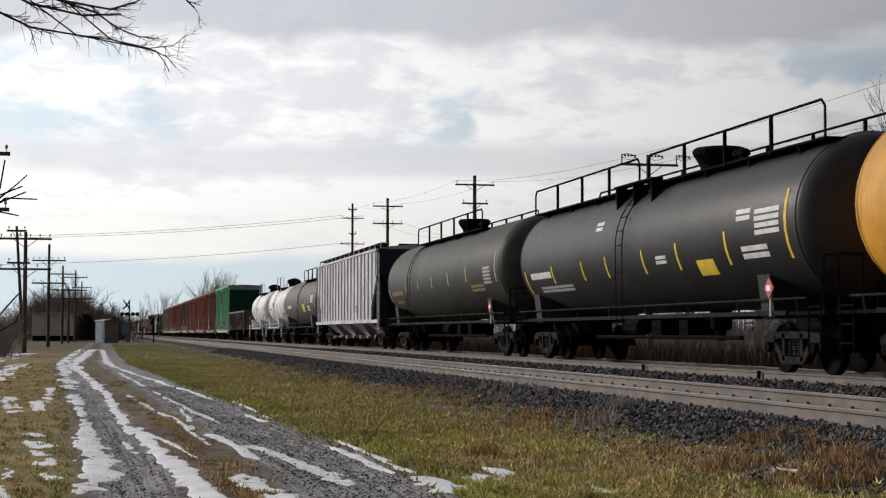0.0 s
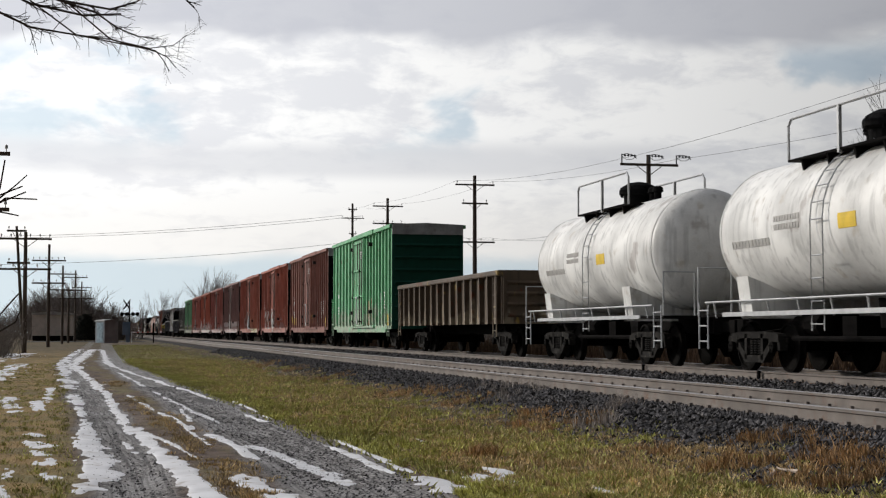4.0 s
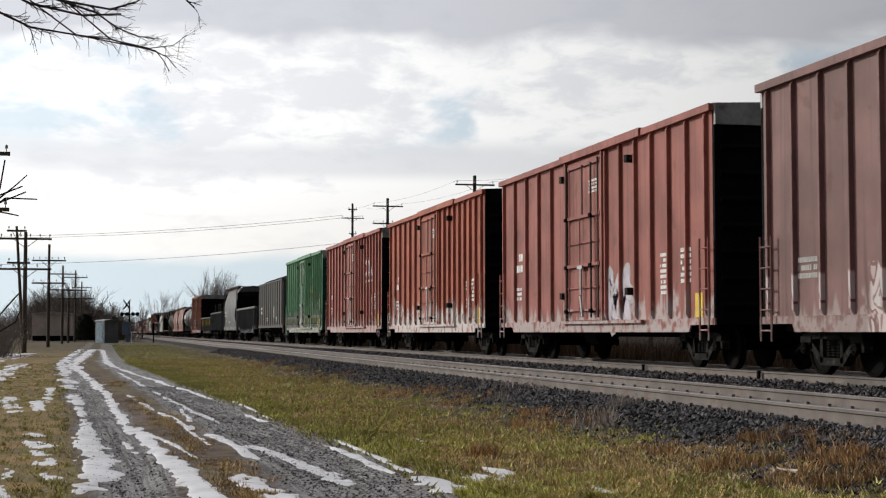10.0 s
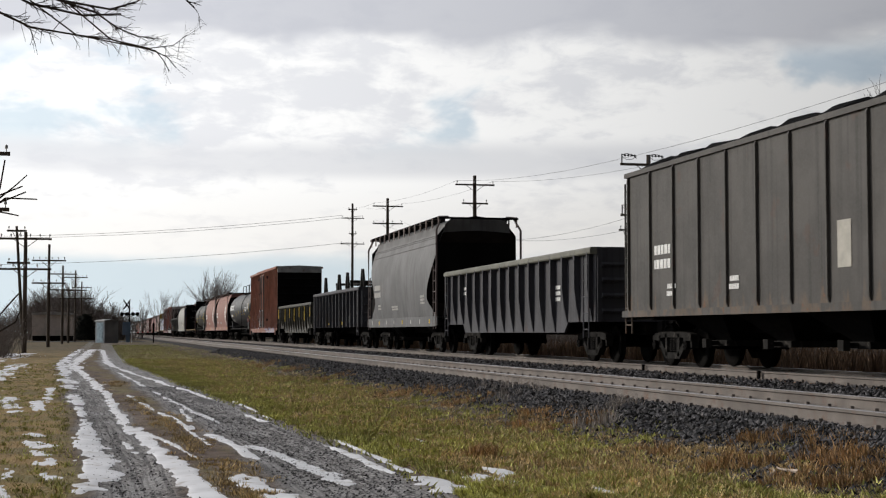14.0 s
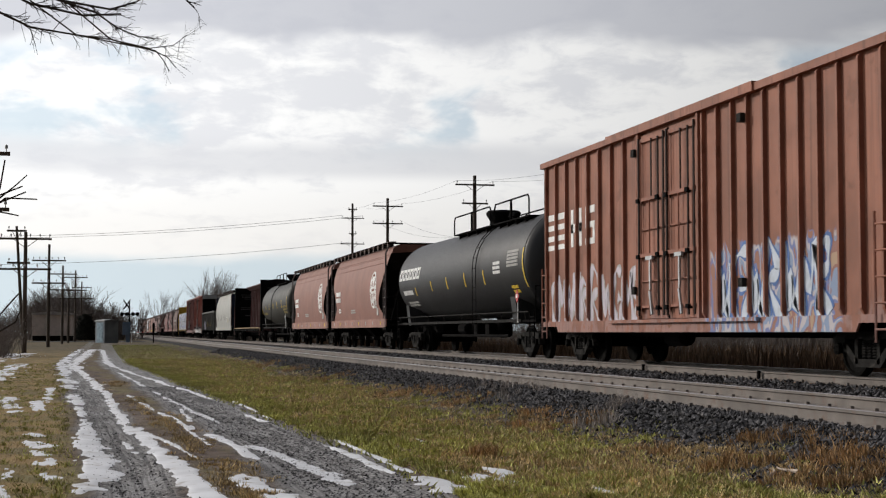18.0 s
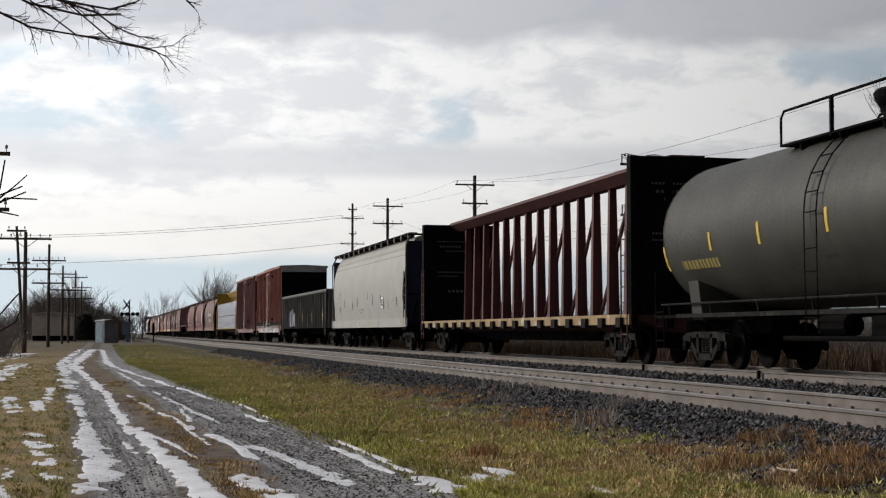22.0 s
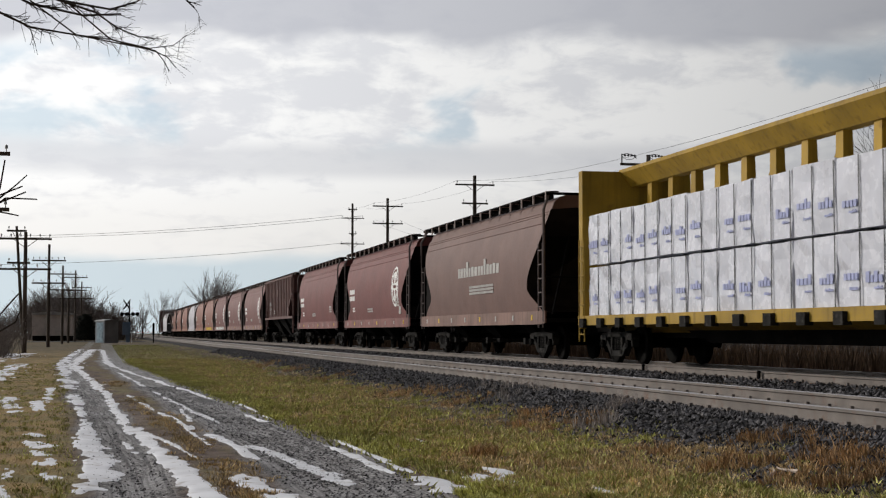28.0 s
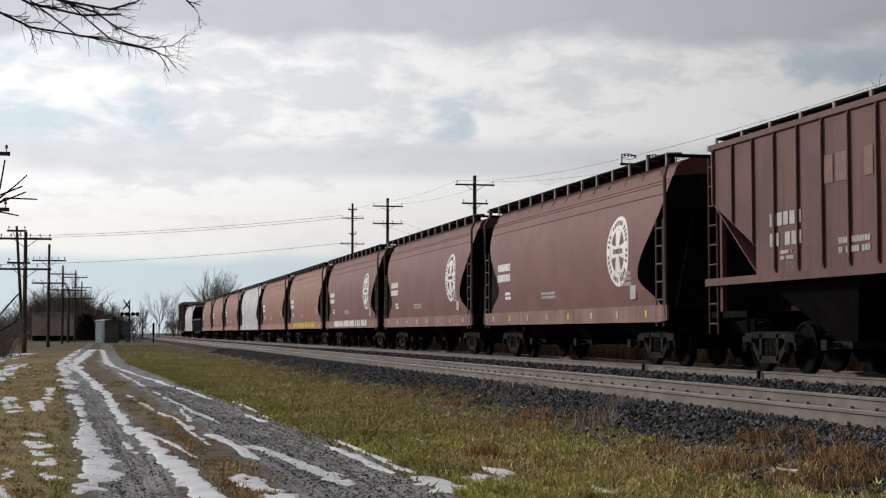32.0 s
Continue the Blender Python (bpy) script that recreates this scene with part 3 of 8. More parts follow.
def build_grass():
    straw = material("straw_grass", (0.64, 0.49, 0.25), 0.9, 0.0, 0.25, 0.6, 20.0, 0.0, second=(0.34, 0.27, 0.11), island=0.5)
    green = material("dull_green_grass", (0.41, 0.40, 0.125), 0.9, 0.0, 0.3, 0.5, 20.0, 0.0, second=(0.27, 0.26, 0.08), island=0.5)
    brownish = material("dull_brown_grass", (0.50, 0.37, 0.19), 0.9, 0.0, 0.3, 0.6, 20.0, 0.0, second=(0.32, 0.25, 0.11), island=0.5)
    rusty = material("rusty_weed", (0.40, 0.25, 0.12), 0.9, 0.0, 0.3, 0.6, 20.0, 0.0, second=(0.22, 0.13, 0.075), island=0.5)
    pale = material("pale_dry_weed", (0.36, 0.32, 0.29), 0.9, 0.0, 0.2, 0.6, 20.0, 0.0, second=(0.24, 0.18, 0.15), island=0.4)

    def strip(u0, u1, far, gain, power=2.0, clump=-0.2, salt=2.0):
        """Places between two lines beside the road, denser near the camera and in clumps; green grows more at the road's edge."""
        def pick(rnd):
            while True:
                y = 9.4 + far * rnd.random() ** power
                x = u0 + bend(y) + (u1 - u0 - bend(y)) * rnd.random() ** gain
                n = noise.noise(Vector((x * 0.7, y * 0.35, salt))) + 0.6 * noise.noise(Vector((x * 2.6, y * 1.3, salt + 3.0)))
                if n > clump - 0.35 * rnd.random() + max(0.0, x - 4.5) * 0.45 and x < 6.15 and snow_depth(x, y) < 0.0:
                    return x, y
        return pick

    def toe(lo, hi, salt, clump):
        def pick(rnd):
            while True:
                y = 10.3 + 46.0 * rnd.random() ** 1.8
                x = rnd.uniform(lo, hi)
                if noise.noise(Vector((x * 0.6, y * 0.4, salt))) + 0.4 * noise.noise(Vector((x * 2.0, y * 1.2, salt))) > clump:
                    return x, y
        return pick

    def spots(*centres):
        def pick(rnd):
            cx, cy, w = rnd.choice(centres)
            return cx + rnd.gauss(0, w), cy + rnd.gauss(0, w * 1.6)
        return pick

    def left(rnd):
        while True:
            y = 10.3 + 50.0 * rnd.random() ** 1.8
            x = rnd.uniform(-6.0, -0.25) + bend(y) * 0.8
            if snow_depth(x, y) < -0.05:
                return x, y

    def middle(rnd):
        while True:
            y = 10.3 + 30.0 * rnd.random() ** 1.8
            x = rnd.gauss(1.08, 0.14) + bend(y)
            if snow_depth(x, y) < -0.1 and noise.noise(Vector((x * 1.5, y * 0.35, 7.0))) > -0.05:
                return x, y
    tufts("verge_grass", "dull green winter grass in tufts beside the road", 7500, strip(2.60, 6.2, 60.0, 1.7, 2.1, -0.15), 0.055, green, 31, 20, 0.055, 0.75, 0.006)
    tufts("brown_grass", "brown winter grass in tufts on the verge", 5200, strip(2.8, 6.2, 60.0, 0.8, 2.1, -0.1, 21.0), 0.05, brownish, 36, 18, 0.06, 0.9, 0.006)
    tufts("straw_grass", "dry straw-coloured grass on the verge", 2400, strip(2.7, 6.2, 55.0, 0.75, 2.0, 0.0, 33.0), 0.06, straw, 32, 12, 0.05, 0.8, 0.004)
    blades("short_grass", "short flattened grass on the verge", 60000, strip(2.62, 6.3, 110.0, 1.0, 2.4, -0.3, 41.0), 0.035, brownish, 38, 0.9, 0.006)
    blades("far_verge_grass", "dull green grass further along the verge", 30000, strip(2.4, 6.1, 140.0, 1.1, 1.2, -0.3, 47.0), 0.06, green, 39, 0.6, 0.012)
    tufts("rusty_weeds", "rust-brown dead weeds at the foot of the ballast", 420, toe(5.1, 6.1, 12.0, 0.16), 0.10, rusty, 35, 16, 0.07, 0.6)
    tufts("rusty_clumps", "rust-brown clumps of dead weeds", 70, spots((6.0, 13.2, 0.14), (6.25, 12.0, 0.20), (6.05, 11.3, 0.2), (3.62, 14.2, 0.07), (5.35, 12.2, 0.12)), 0.13, rusty, 40, 34, 0.09, 0.6)
    tufts("pale_weeds", "pale grey dry weeds on the ballast shoulder", 60, spots((6.3, 22.4, 0.22), (6.35, 23.6, 0.25), (6.2, 17.8, 0.14), (5.7, 17.0, 0.12)), 0.20, pale, 42, 22, 0.08, 0.3, 0.0035)
    blades("road_side_grass", "flattened brown grass beside the road", 42000, left, 0.03, brownish, 33, 0.8, 0.004)
    tufts("road_side_tufts", "dull green tufts in the grass beside the road", 4600, left, 0.045, green, 43, 12, 0.05, 0.8)
    tufts("road_middle_grass", "thin brown-green grass between the ruts", 520, middle, 0.04, brownish, 34, 14, 0.06, 0.9)


def build_litter():
    """A broken branch and bark lying on the verge below the ballast."""
    rnd = random.Random(91)
    for x, y, turn, long in ((5.25, 11.25, 1.2, 0.55), (5.45, 11.15, 1.5, 0.40), (5.55, 13.2, 1.1, 0.35)):
        bm = bmesh.new()
        p = Vector((0, 0, 0.02))
        for k in range(4):
            q = p + Vector((math.cos(turn + rnd.uniform(-0.3, 0.3)), math.sin(turn + rnd.uniform(-0.3, 0.3)), rnd.uniform(-0.05, 0.06))) * long / 4
            rod(bm, p, q, 0.018 - 0.003 * k, 6, 0.016 - 0.003 * k)
            p = q
        mesh_thing("fallen_branch", bm, material("bleached_branch_wood", (0.42, 0.35, 0.29), 0.9, 0.0, 0.25, 6.0, 40.0, 0.3), "bleached broken branch lying in the dead grass", "branch", "fallen branches", loc=(x, y, ground_z(x, y) + 0.02))


build_litter()
build_ground()
build_tracks()
build_grass()


# ---- poles and wires ----
def telegraph_pole(x, y, height, arms, lean=(0, 0), r=0.16, label="", loops=False):
    p = thing("utility_pole", label or "dark wooden utility pole with two crossarms", "utility pole", "utility poles along the railway", (x, y, -0.05))
    bm = bmesh.new()
    rod(bm, (0, 0, 0), (lean[0], lean[1], height), r, 10, r * 0.65)
    part("post", bm, WOOD, p)
    for z, wide, pins in arms:
        ox = lean[0] * z / height
        arm = bmesh.new()
        box(arm, ox - wide / 2, ox + wide / 2, -0.17, -0.06, z - 0.06, z + 0.06)
        for s in (-1, 1):
            rod(arm, (ox + s * wide * 0.22, -0.12, z - 0.05), (ox, -0.12, z - 0.55), 0.02, 4)
        a = part("crossarm", arm, WOOD, p)
        if loops:
            for k in range(3):
                xx = ox - wide / 2 + 0.08 + (wide - 0.16) * k / 2
                jl = bmesh.new()
                rod(jl, (xx, -0.115, z + 0.05), (xx, -0.115, z + 0.52), 0.035, 6)
                pipe(jl, [(xx + 0.27 * j, -0.115 + 0.05 * (j % 2), z + 0.50 + (0.10 if j in (1, 2) else -0.02) - 0.05 * j) for j in range(4)], 0.022, 5)
                pipe(jl, [(xx, -0.115, z + 0.42), (xx + 0.25, -0.1, z + 0.24), (xx + 0.55, -0.1, z + 0.26), (xx + 0.8, -0.1, z + 0.42)], 0.016, 5)
                for j in range(1, 5):
                    lathe_z(jl, [(z + 0.40, 0.03), (z + 0.44, 0.075), (z + 0.50, 0.03)], 8, xx + 0.17 * j, -0.115)
                part("insulator_loop", jl, WIRE, a, "insulator string with a jumper loop")
        for k in range(0 if loops else pins):
            xx = ox - wide / 2 + 0.12 + (wide - 0.24) * k / max(1, pins - 1)
            place("insulator", shared("insulator", GALV, lambda b: lathe_z(b, [(0.0, 0.015), (0.10, 0.018), (0.11, 0.05), (0.20, 0.045), (0.24, 0.02)], 8)), a, (xx, -0.115, z + 0.06))
    return p


def sag_wire(name, a, b, sag, r=0.008):
    bm = bmesh.new()
    a, b = Vector(a), Vector(b)
    pipe(bm, [a.lerp(b, k / 14) - Vector((0, 0, sag * 4 * (k / 14) * (1 - k / 14))) for k in range(15)], r, 4)
    return mesh_thing(name, bm, WIRE, "thin dark overhead wire between poles", "wire", "overhead wires")


def build_poles():
    # line of tall poles behind the tracks
    row = [(27.0, 71.8, 10.3, [(9.78, 3.1, 3), (7.2, 3.1, 6)], 0.17), (27.0, 108.5, 13.0, [(12.3, 3.0, 3), (10.9, 2.0, 2), (8.0, 3.0, 4)], 0.2), (27.0, 143.8, 14.4, [(13.6, 3.0, 3), (11.9, 3.0, 4)], 0.2),
           (31.0, 189.5, 17.8, [(17.0, 1.2, 2), (15.9, 2.9, 3), (13.9, 1.0, 2), (12.6, 3.1, 4)], 0.2)]
    for x, y, h, arms, r in row:
        telegraph_pole(x, y, h, arms, (0, 0), r, loops=(y < 80))
    telegraph_pole(34.0, 68.0, 9.3, [(8.6, 1.6, 3), (7.2, 1.2, 2), (6.4, 1.6, 2)], r=0.13, label="slim wooden pole with short crossarms")
    telegraph_pole(34.5, 84.5, 8.5, [(8.2, 1.6, 2)], r=0.12, label="slim wooden pole with one crossarm")
    telegraph_pole(33.0, 92.0, 8.4, [(7.9, 1.0, 2)], r=0.10, label="slim wooden pole behind the tracks")
    # line of lower poles on the other side of the road
    for k, (x, y, h) in enumerate(((-4.5, 50.0, 7.4), (-4.56, 91.9, 7.2), (-4.42, 126.9, 8.5), (-4.3, 165.0, 8.4), (-3.6, 200.0, 9.3), (-4.0, 180.0, 6.6), (-3.3, 235.0, 9.0), (-3.1, 262.0, 8.0))):
        telegraph_pole(x, y, h, [(h - 0.4, 3.0, 6), (h - 2.2, 3.0, 5)] if k < 2 else [(h - 1.35, 2.7, 6), (h - 3.2, 2.7, 5)] if k == 2 else [(h - 0.9, 3.0, 6), (h - 2.6, 3.0, 5)] if k != 5 else [(6.2, 3.0, 4), (5.2, 2.2, 3)], r=0.15)
    telegraph_pole(-4.85, 97.0, 7.9, [(7.6, 1.2, 2), (5.6, 1.4, 2)], (-0.52, 0.0), 0.12, "leaning slim wooden pole beside the road")
    # wires
    pts = [(r[0], r[1], r[3][0][0] + 0.25) for r in row]
    for dx, z in ((-1.4, 9.9), (1.4, 8.7)):
        line = [(27.0 + dx, 30.0, z)] + [(p[0] + dx, p[1] - 0.1, p[2]) for p in pts]
        for a, b in zip(line, line[1:]):
            sag_wire("overhead_wire", a, b, 0.35)
    for dx in (-1.2, 1.2):
        line = [(27.0 + dx, 30.0, 6.4), (27.0 + dx, 71.7, 7.0), (27.0 + dx, 108.4, 8.3), (27.0 + dx, 143.7, 12.2)]
        for a, b in zip(line, line[1:]):
            sag_wire("overhead_wire", a, b, 0.6)
    # spans that cross the road towards the far left
    for z0, z1, dx in ((16.2, 16.6, -1.4), (16.2, 16.2, 1.4), (12.8, 12.9, 0.0)):
        sag_wire("overhead_wire", (31.0 + dx, 189.4, z0), (-75.0 + dx, 205.0, z1), 3.2, 0.02)


# ---- crossing equipment and far background ----
def build_crossing():
    s = thing("crossing_signal", "railway crossing signal with crossbuck and lamps", "crossing signal", "", (3.1, 190.0, 0.0))
    bm = bmesh.new()
    rod(bm, (0, 0, 0), (0, 0, 5.1), 0.09, 8)
    part("mast", bm, BLACK, s)
    for a in (-1, 1):
        x = bmesh.new()
        loft(x, [[(-0.42 * a - 0.30, -0.12, 5.25 - 0.16), (-0.42 * a - 0.30, -0.12, 5.25 + 0.12), (-0.42 * a - 0.30, -0.09, 5.25 + 0.12), (-0.42 * a - 0.30, -0.09, 5.25 - 0.16)],
                 [(0.42 * a - 0.30, -0.12, 4.1 - 0.16), (0.42 * a - 0.30, -0.12, 4.1 + 0.12), (0.42 * a - 0.30, -0.09, 4.1 + 0.12), (0.42 * a - 0.30, -0.09, 4.1 - 0.16)]])
        part("crossbuck_board", x, BLACK, s, "crossbuck board seen from behind")
    arm = bmesh.new()
    rod(arm, (-0.9, 0, 3.5), (1.1, 0, 3.5), 0.06, 6)
    part("lamp_arm", arm, BLACK, s)
    for dx in (-0.85, -0.3, 0.45, 1.0):
        lm = bmesh.new()
        lathe_y(lm, [(-0.14, 0.15), (-0.1, 0.24), (0.08, 0.24), (0.2, 0.1)], 12, dx, 3.5)
        part("lamp", lm, BLACK, s, "round crossing lamp")
    base = bmesh.new()
    box(base, -0.8, 0.15, -0.3, 0.3, 0.9, 2.5)
    box(base, -0.4, 0.1, -0.2, 0.2, 0.0, 0.9)
    part("gate_mechanism", base, plain("blue_grey_cabinet", (0.12, 0.17, 0.24)), s, "blue-grey cabinet on the mast")
    g = thing("crossing_gate", "lowered crossing gate arm with bands", "crossing gate", "", (4.0, 189.0, 0.0))
    ga = bmesh.new()
    rod(ga, (-0.6, 0, 1.25), (2.4, 0, 1.25), 0.05, 6)
    part("gate_arm", ga, WHITE, g)
    for k in range(4):
        b = bmesh.new()
        rod(b, (0.0 + k * 0.6, 0, 1.25), (0.25 + k * 0.6, 0, 1.25), 0.056, 6)
        part("red_band", b, RED, g)
    pst = bmesh.new()
    rod(pst, (-0.6, 0, 0), (-0.6, 0, 1.3), 0.06, 6)
    part("post", pst, GALV, g)
    p2 = thing("marker_post", "dark marker post by the track", "post", "", (5.5, 172.0, 0.0))
    pb = bmesh.new()
    rod(pb, (0, 0, 0), (0, 0, 2.3), 0.07, 6)
    box(pb, -0.12, 0.12, -0.06, 0.06, 0.9, 2.2)
    part("post", pb, BLACK, p2)
    # relay cabin
    c = thing("relay_cabin", "small grey equipment cabin with a pale blue door", "equipment cabin", "", (0.35, 178.0, 0.0))
    b = bmesh.new()
    box(b, -0.9, 1.0, -0.9, 0.9, 0.0, 2.55)
    part("wall", b, material("silver_cabin_sheet", (0.24, 0.27, 0.30), 0.6, 0.1, 0.1, 2.0, 30.0, 0.1), c)
    r = bmesh.new()
    prism(r, [(-1.0, 2.5), (1.1, 2.5), (1.05, 2.62), (0.05, 2.75), (-0.95, 2.62)], -1.0, 1.0)
    part("roof", r, plain("grey_cabin_roof", (0.2, 0.21, 0.22)), c)
    c.rotation_euler = (0, 0, radians(34))
    d = bmesh.new()
    box(d, -0.94, -0.9, -0.6, 0.6, 0.1, 2.35)
    part("door", d, material("pale_blue_cabin_door", (0.22, 0.31, 0.37), 0.5), c, "pale blue door")
    # crossing road as a low strip of asphalt
    rd = bmesh.new()
    box(rd, -80, 90, 196, 205, 0.0, 0.06)
    mesh_thing("road", rd, material("grey_asphalt", (0.06, 0.06, 0.062), 0.9, 0.0, 0.2, 1.0, 30.0, 0.3), "grey asphalt road over the crossing", kind="structure")
    # low brown building
    h = thing("low_building", "low pale tan clad building behind the trees", "building", "", (-7.1, 226.0, 0.0))
    w = bmesh.new()
    box(w, -2.9, 2.9, -3, 5, 0.75, 3.75)
    part("wall", w, material("tan_siding", (0.62, 0.55, 0.52), 0.9, 0.0, 0.12, 1.0, 12.0, 0.2), h)
    for k in range(12):
        sm = bmesh.new()
        box(sm, -2.75 + k * 0.5, -2.69 + k * 0.5, -3.05, -2.99, 0.8, 3.7)
        part("cladding_rib", sm, MATS["tan_siding"], h)
    # base in near-black, so the shadow below the walls is in its colour
    bs = bmesh.new()
    box(bs, -2.8, 2.8, -2.9, 4.9, 0.0, 0.75)
    part("base", bs, UNDER, h, "base with its shadow coloured dark")
    rf = bmesh.new()
    prism(rf, [(-3.05, 3.75), (3.05, 3.75), (3.0, 4.0), (0, 4.25), (-3.0, 4.0)], -3.2, 5.2)
    part("roof", rf, material("grey_fascia", (0.34, 0.32, 0.31), 0.9), h)
    for nm, lab, x, y, w, hh, colr in (("blue_shed", "small blue shed among the trees", 48.5, 101.0, 2.6, 3.1, (0.05, 0.10, 0.22)), ("white_shed", "small white shed among the trees", 45.0, 99.0, 1.2, 3.2, (0.6, 0.65, 0.7))):
        sh = thing(nm, lab, "shed", "", (x, y, 0.0))
        sw = bmesh.new()
        box(sw, -w / 2, w / 2, -1.5, 1.5, 0.0, hh)
        part("wall", sw, plain(nm + "_paint", colr), sh)
        sr = bmesh.new()
        prism(sr, [(-w / 2 - 0.15, hh), (w / 2 + 0.15, hh), (0, hh + 0.5)], -1.6, 1.6)
        part("roof", sr, BLACK, sh)


def grow(bm, rnd, p, d, length, r, level, spread_deg=32, droop=0.0, tips=None):
    """A limb of two bent pieces and the limbs that leave it."""
    mid = p + d * length * 0.5 + Vector((rnd.uniform(-1, 1), rnd.uniform(-1, 1), rnd.uniform(-1, 1))) * length * 0.05
    end = p + (d + Vector((rnd.uniform(-0.2, 0.2), rnd.uniform(-0.2, 0.2), rnd.uniform(-0.1, 0.2) - droop))) * length
    seg = 6 if level > 2 else (4 if level > 1 else 3)
    rod(bm, p, mid, r, seg, r * 0.82)
    rod(bm, mid, end, r * 0.82, seg, r * 0.6)
    if level <= 0:
        return
    for k in range(rnd.choice((2, 3, 3, 4))):
        a = rnd.uniform(0.35, 1.0)
        base = p.lerp(mid, a * 2) if a < 0.5 else mid.lerp(end, a * 2 - 1)
        axis = Vector((rnd.uniform(-1, 1), rnd.uniform(-1, 1), rnd.uniform(-0.6, 0.6))).normalized()
        nd = (Matrix.Rotation(radians(rnd.uniform(0.5, 1.2) * spread_deg), 3, axis) @ d + Vector((0, 0, 0.12 - droop))).normalized()
        grow(bm, rnd, base, nd, length * rnd.uniform(0.5, 0.72), r * rnd.uniform(0.42, 0.6), level - 1, spread_deg, droop)
    nd = (end - mid).normalized()
    grow(bm, rnd, end, nd, length * 0.66, r * 0.6, level - 1, spread_deg, droop)


def bare_tree(x, y, height, seedv, label, levels=4, trunks=1, lean=(0, 0), girth=1.0):
    rnd = random.Random(seedv)
    t = thing("bare_tree", label, "tree", "bare winter trees", (x, y, -0.1))
    for k in range(trunks):
        tr = bmesh.new()
        a = 2 * math.pi * k / trunks
        base = Vector((0.3 * math.cos(a), 0.3 * math.sin(a), 0)) if trunks > 1 else Vector((0, 0, 0))
        lean_v = Vector((lean[0] + 0.25 * math.cos(a) * (trunks > 1), lean[1] + 0.25 * math.sin(a) * (trunks > 1), 1)).normalized()
        top = base + lean_v * height * 0.28
        r0 = height * (0.022 if trunks == 1 else 0.014) * girth
        rod(tr, base, top, r0, 8, r0 * 0.8)
        part("trunk", tr, BARK, t)
        cr = bmesh.new()
        for j in range(5):
            b = 2 * math.pi * j / 5 + rnd.uniform(-0.4, 0.4)
            d = (lean_v + Vector((0.55 * math.cos(b), 0.55 * math.sin(b), 0.15))).normalized()
            grow(cr, rnd, base.lerp(top, rnd.uniform(0.75, 1.0)), d, height * rnd.uniform(0.2, 0.3), r0 * 0.55, levels)
        grow(cr, rnd, top, lean_v, height * 0.3, r0 * 0.75, levels)
        # beyond 120 m the crown takes the haze-lightened twig colour
        part("crown", cr, TWIG if y < 120 else HAZED_TWIG, t, "bare crown of fine twigs")
    return t


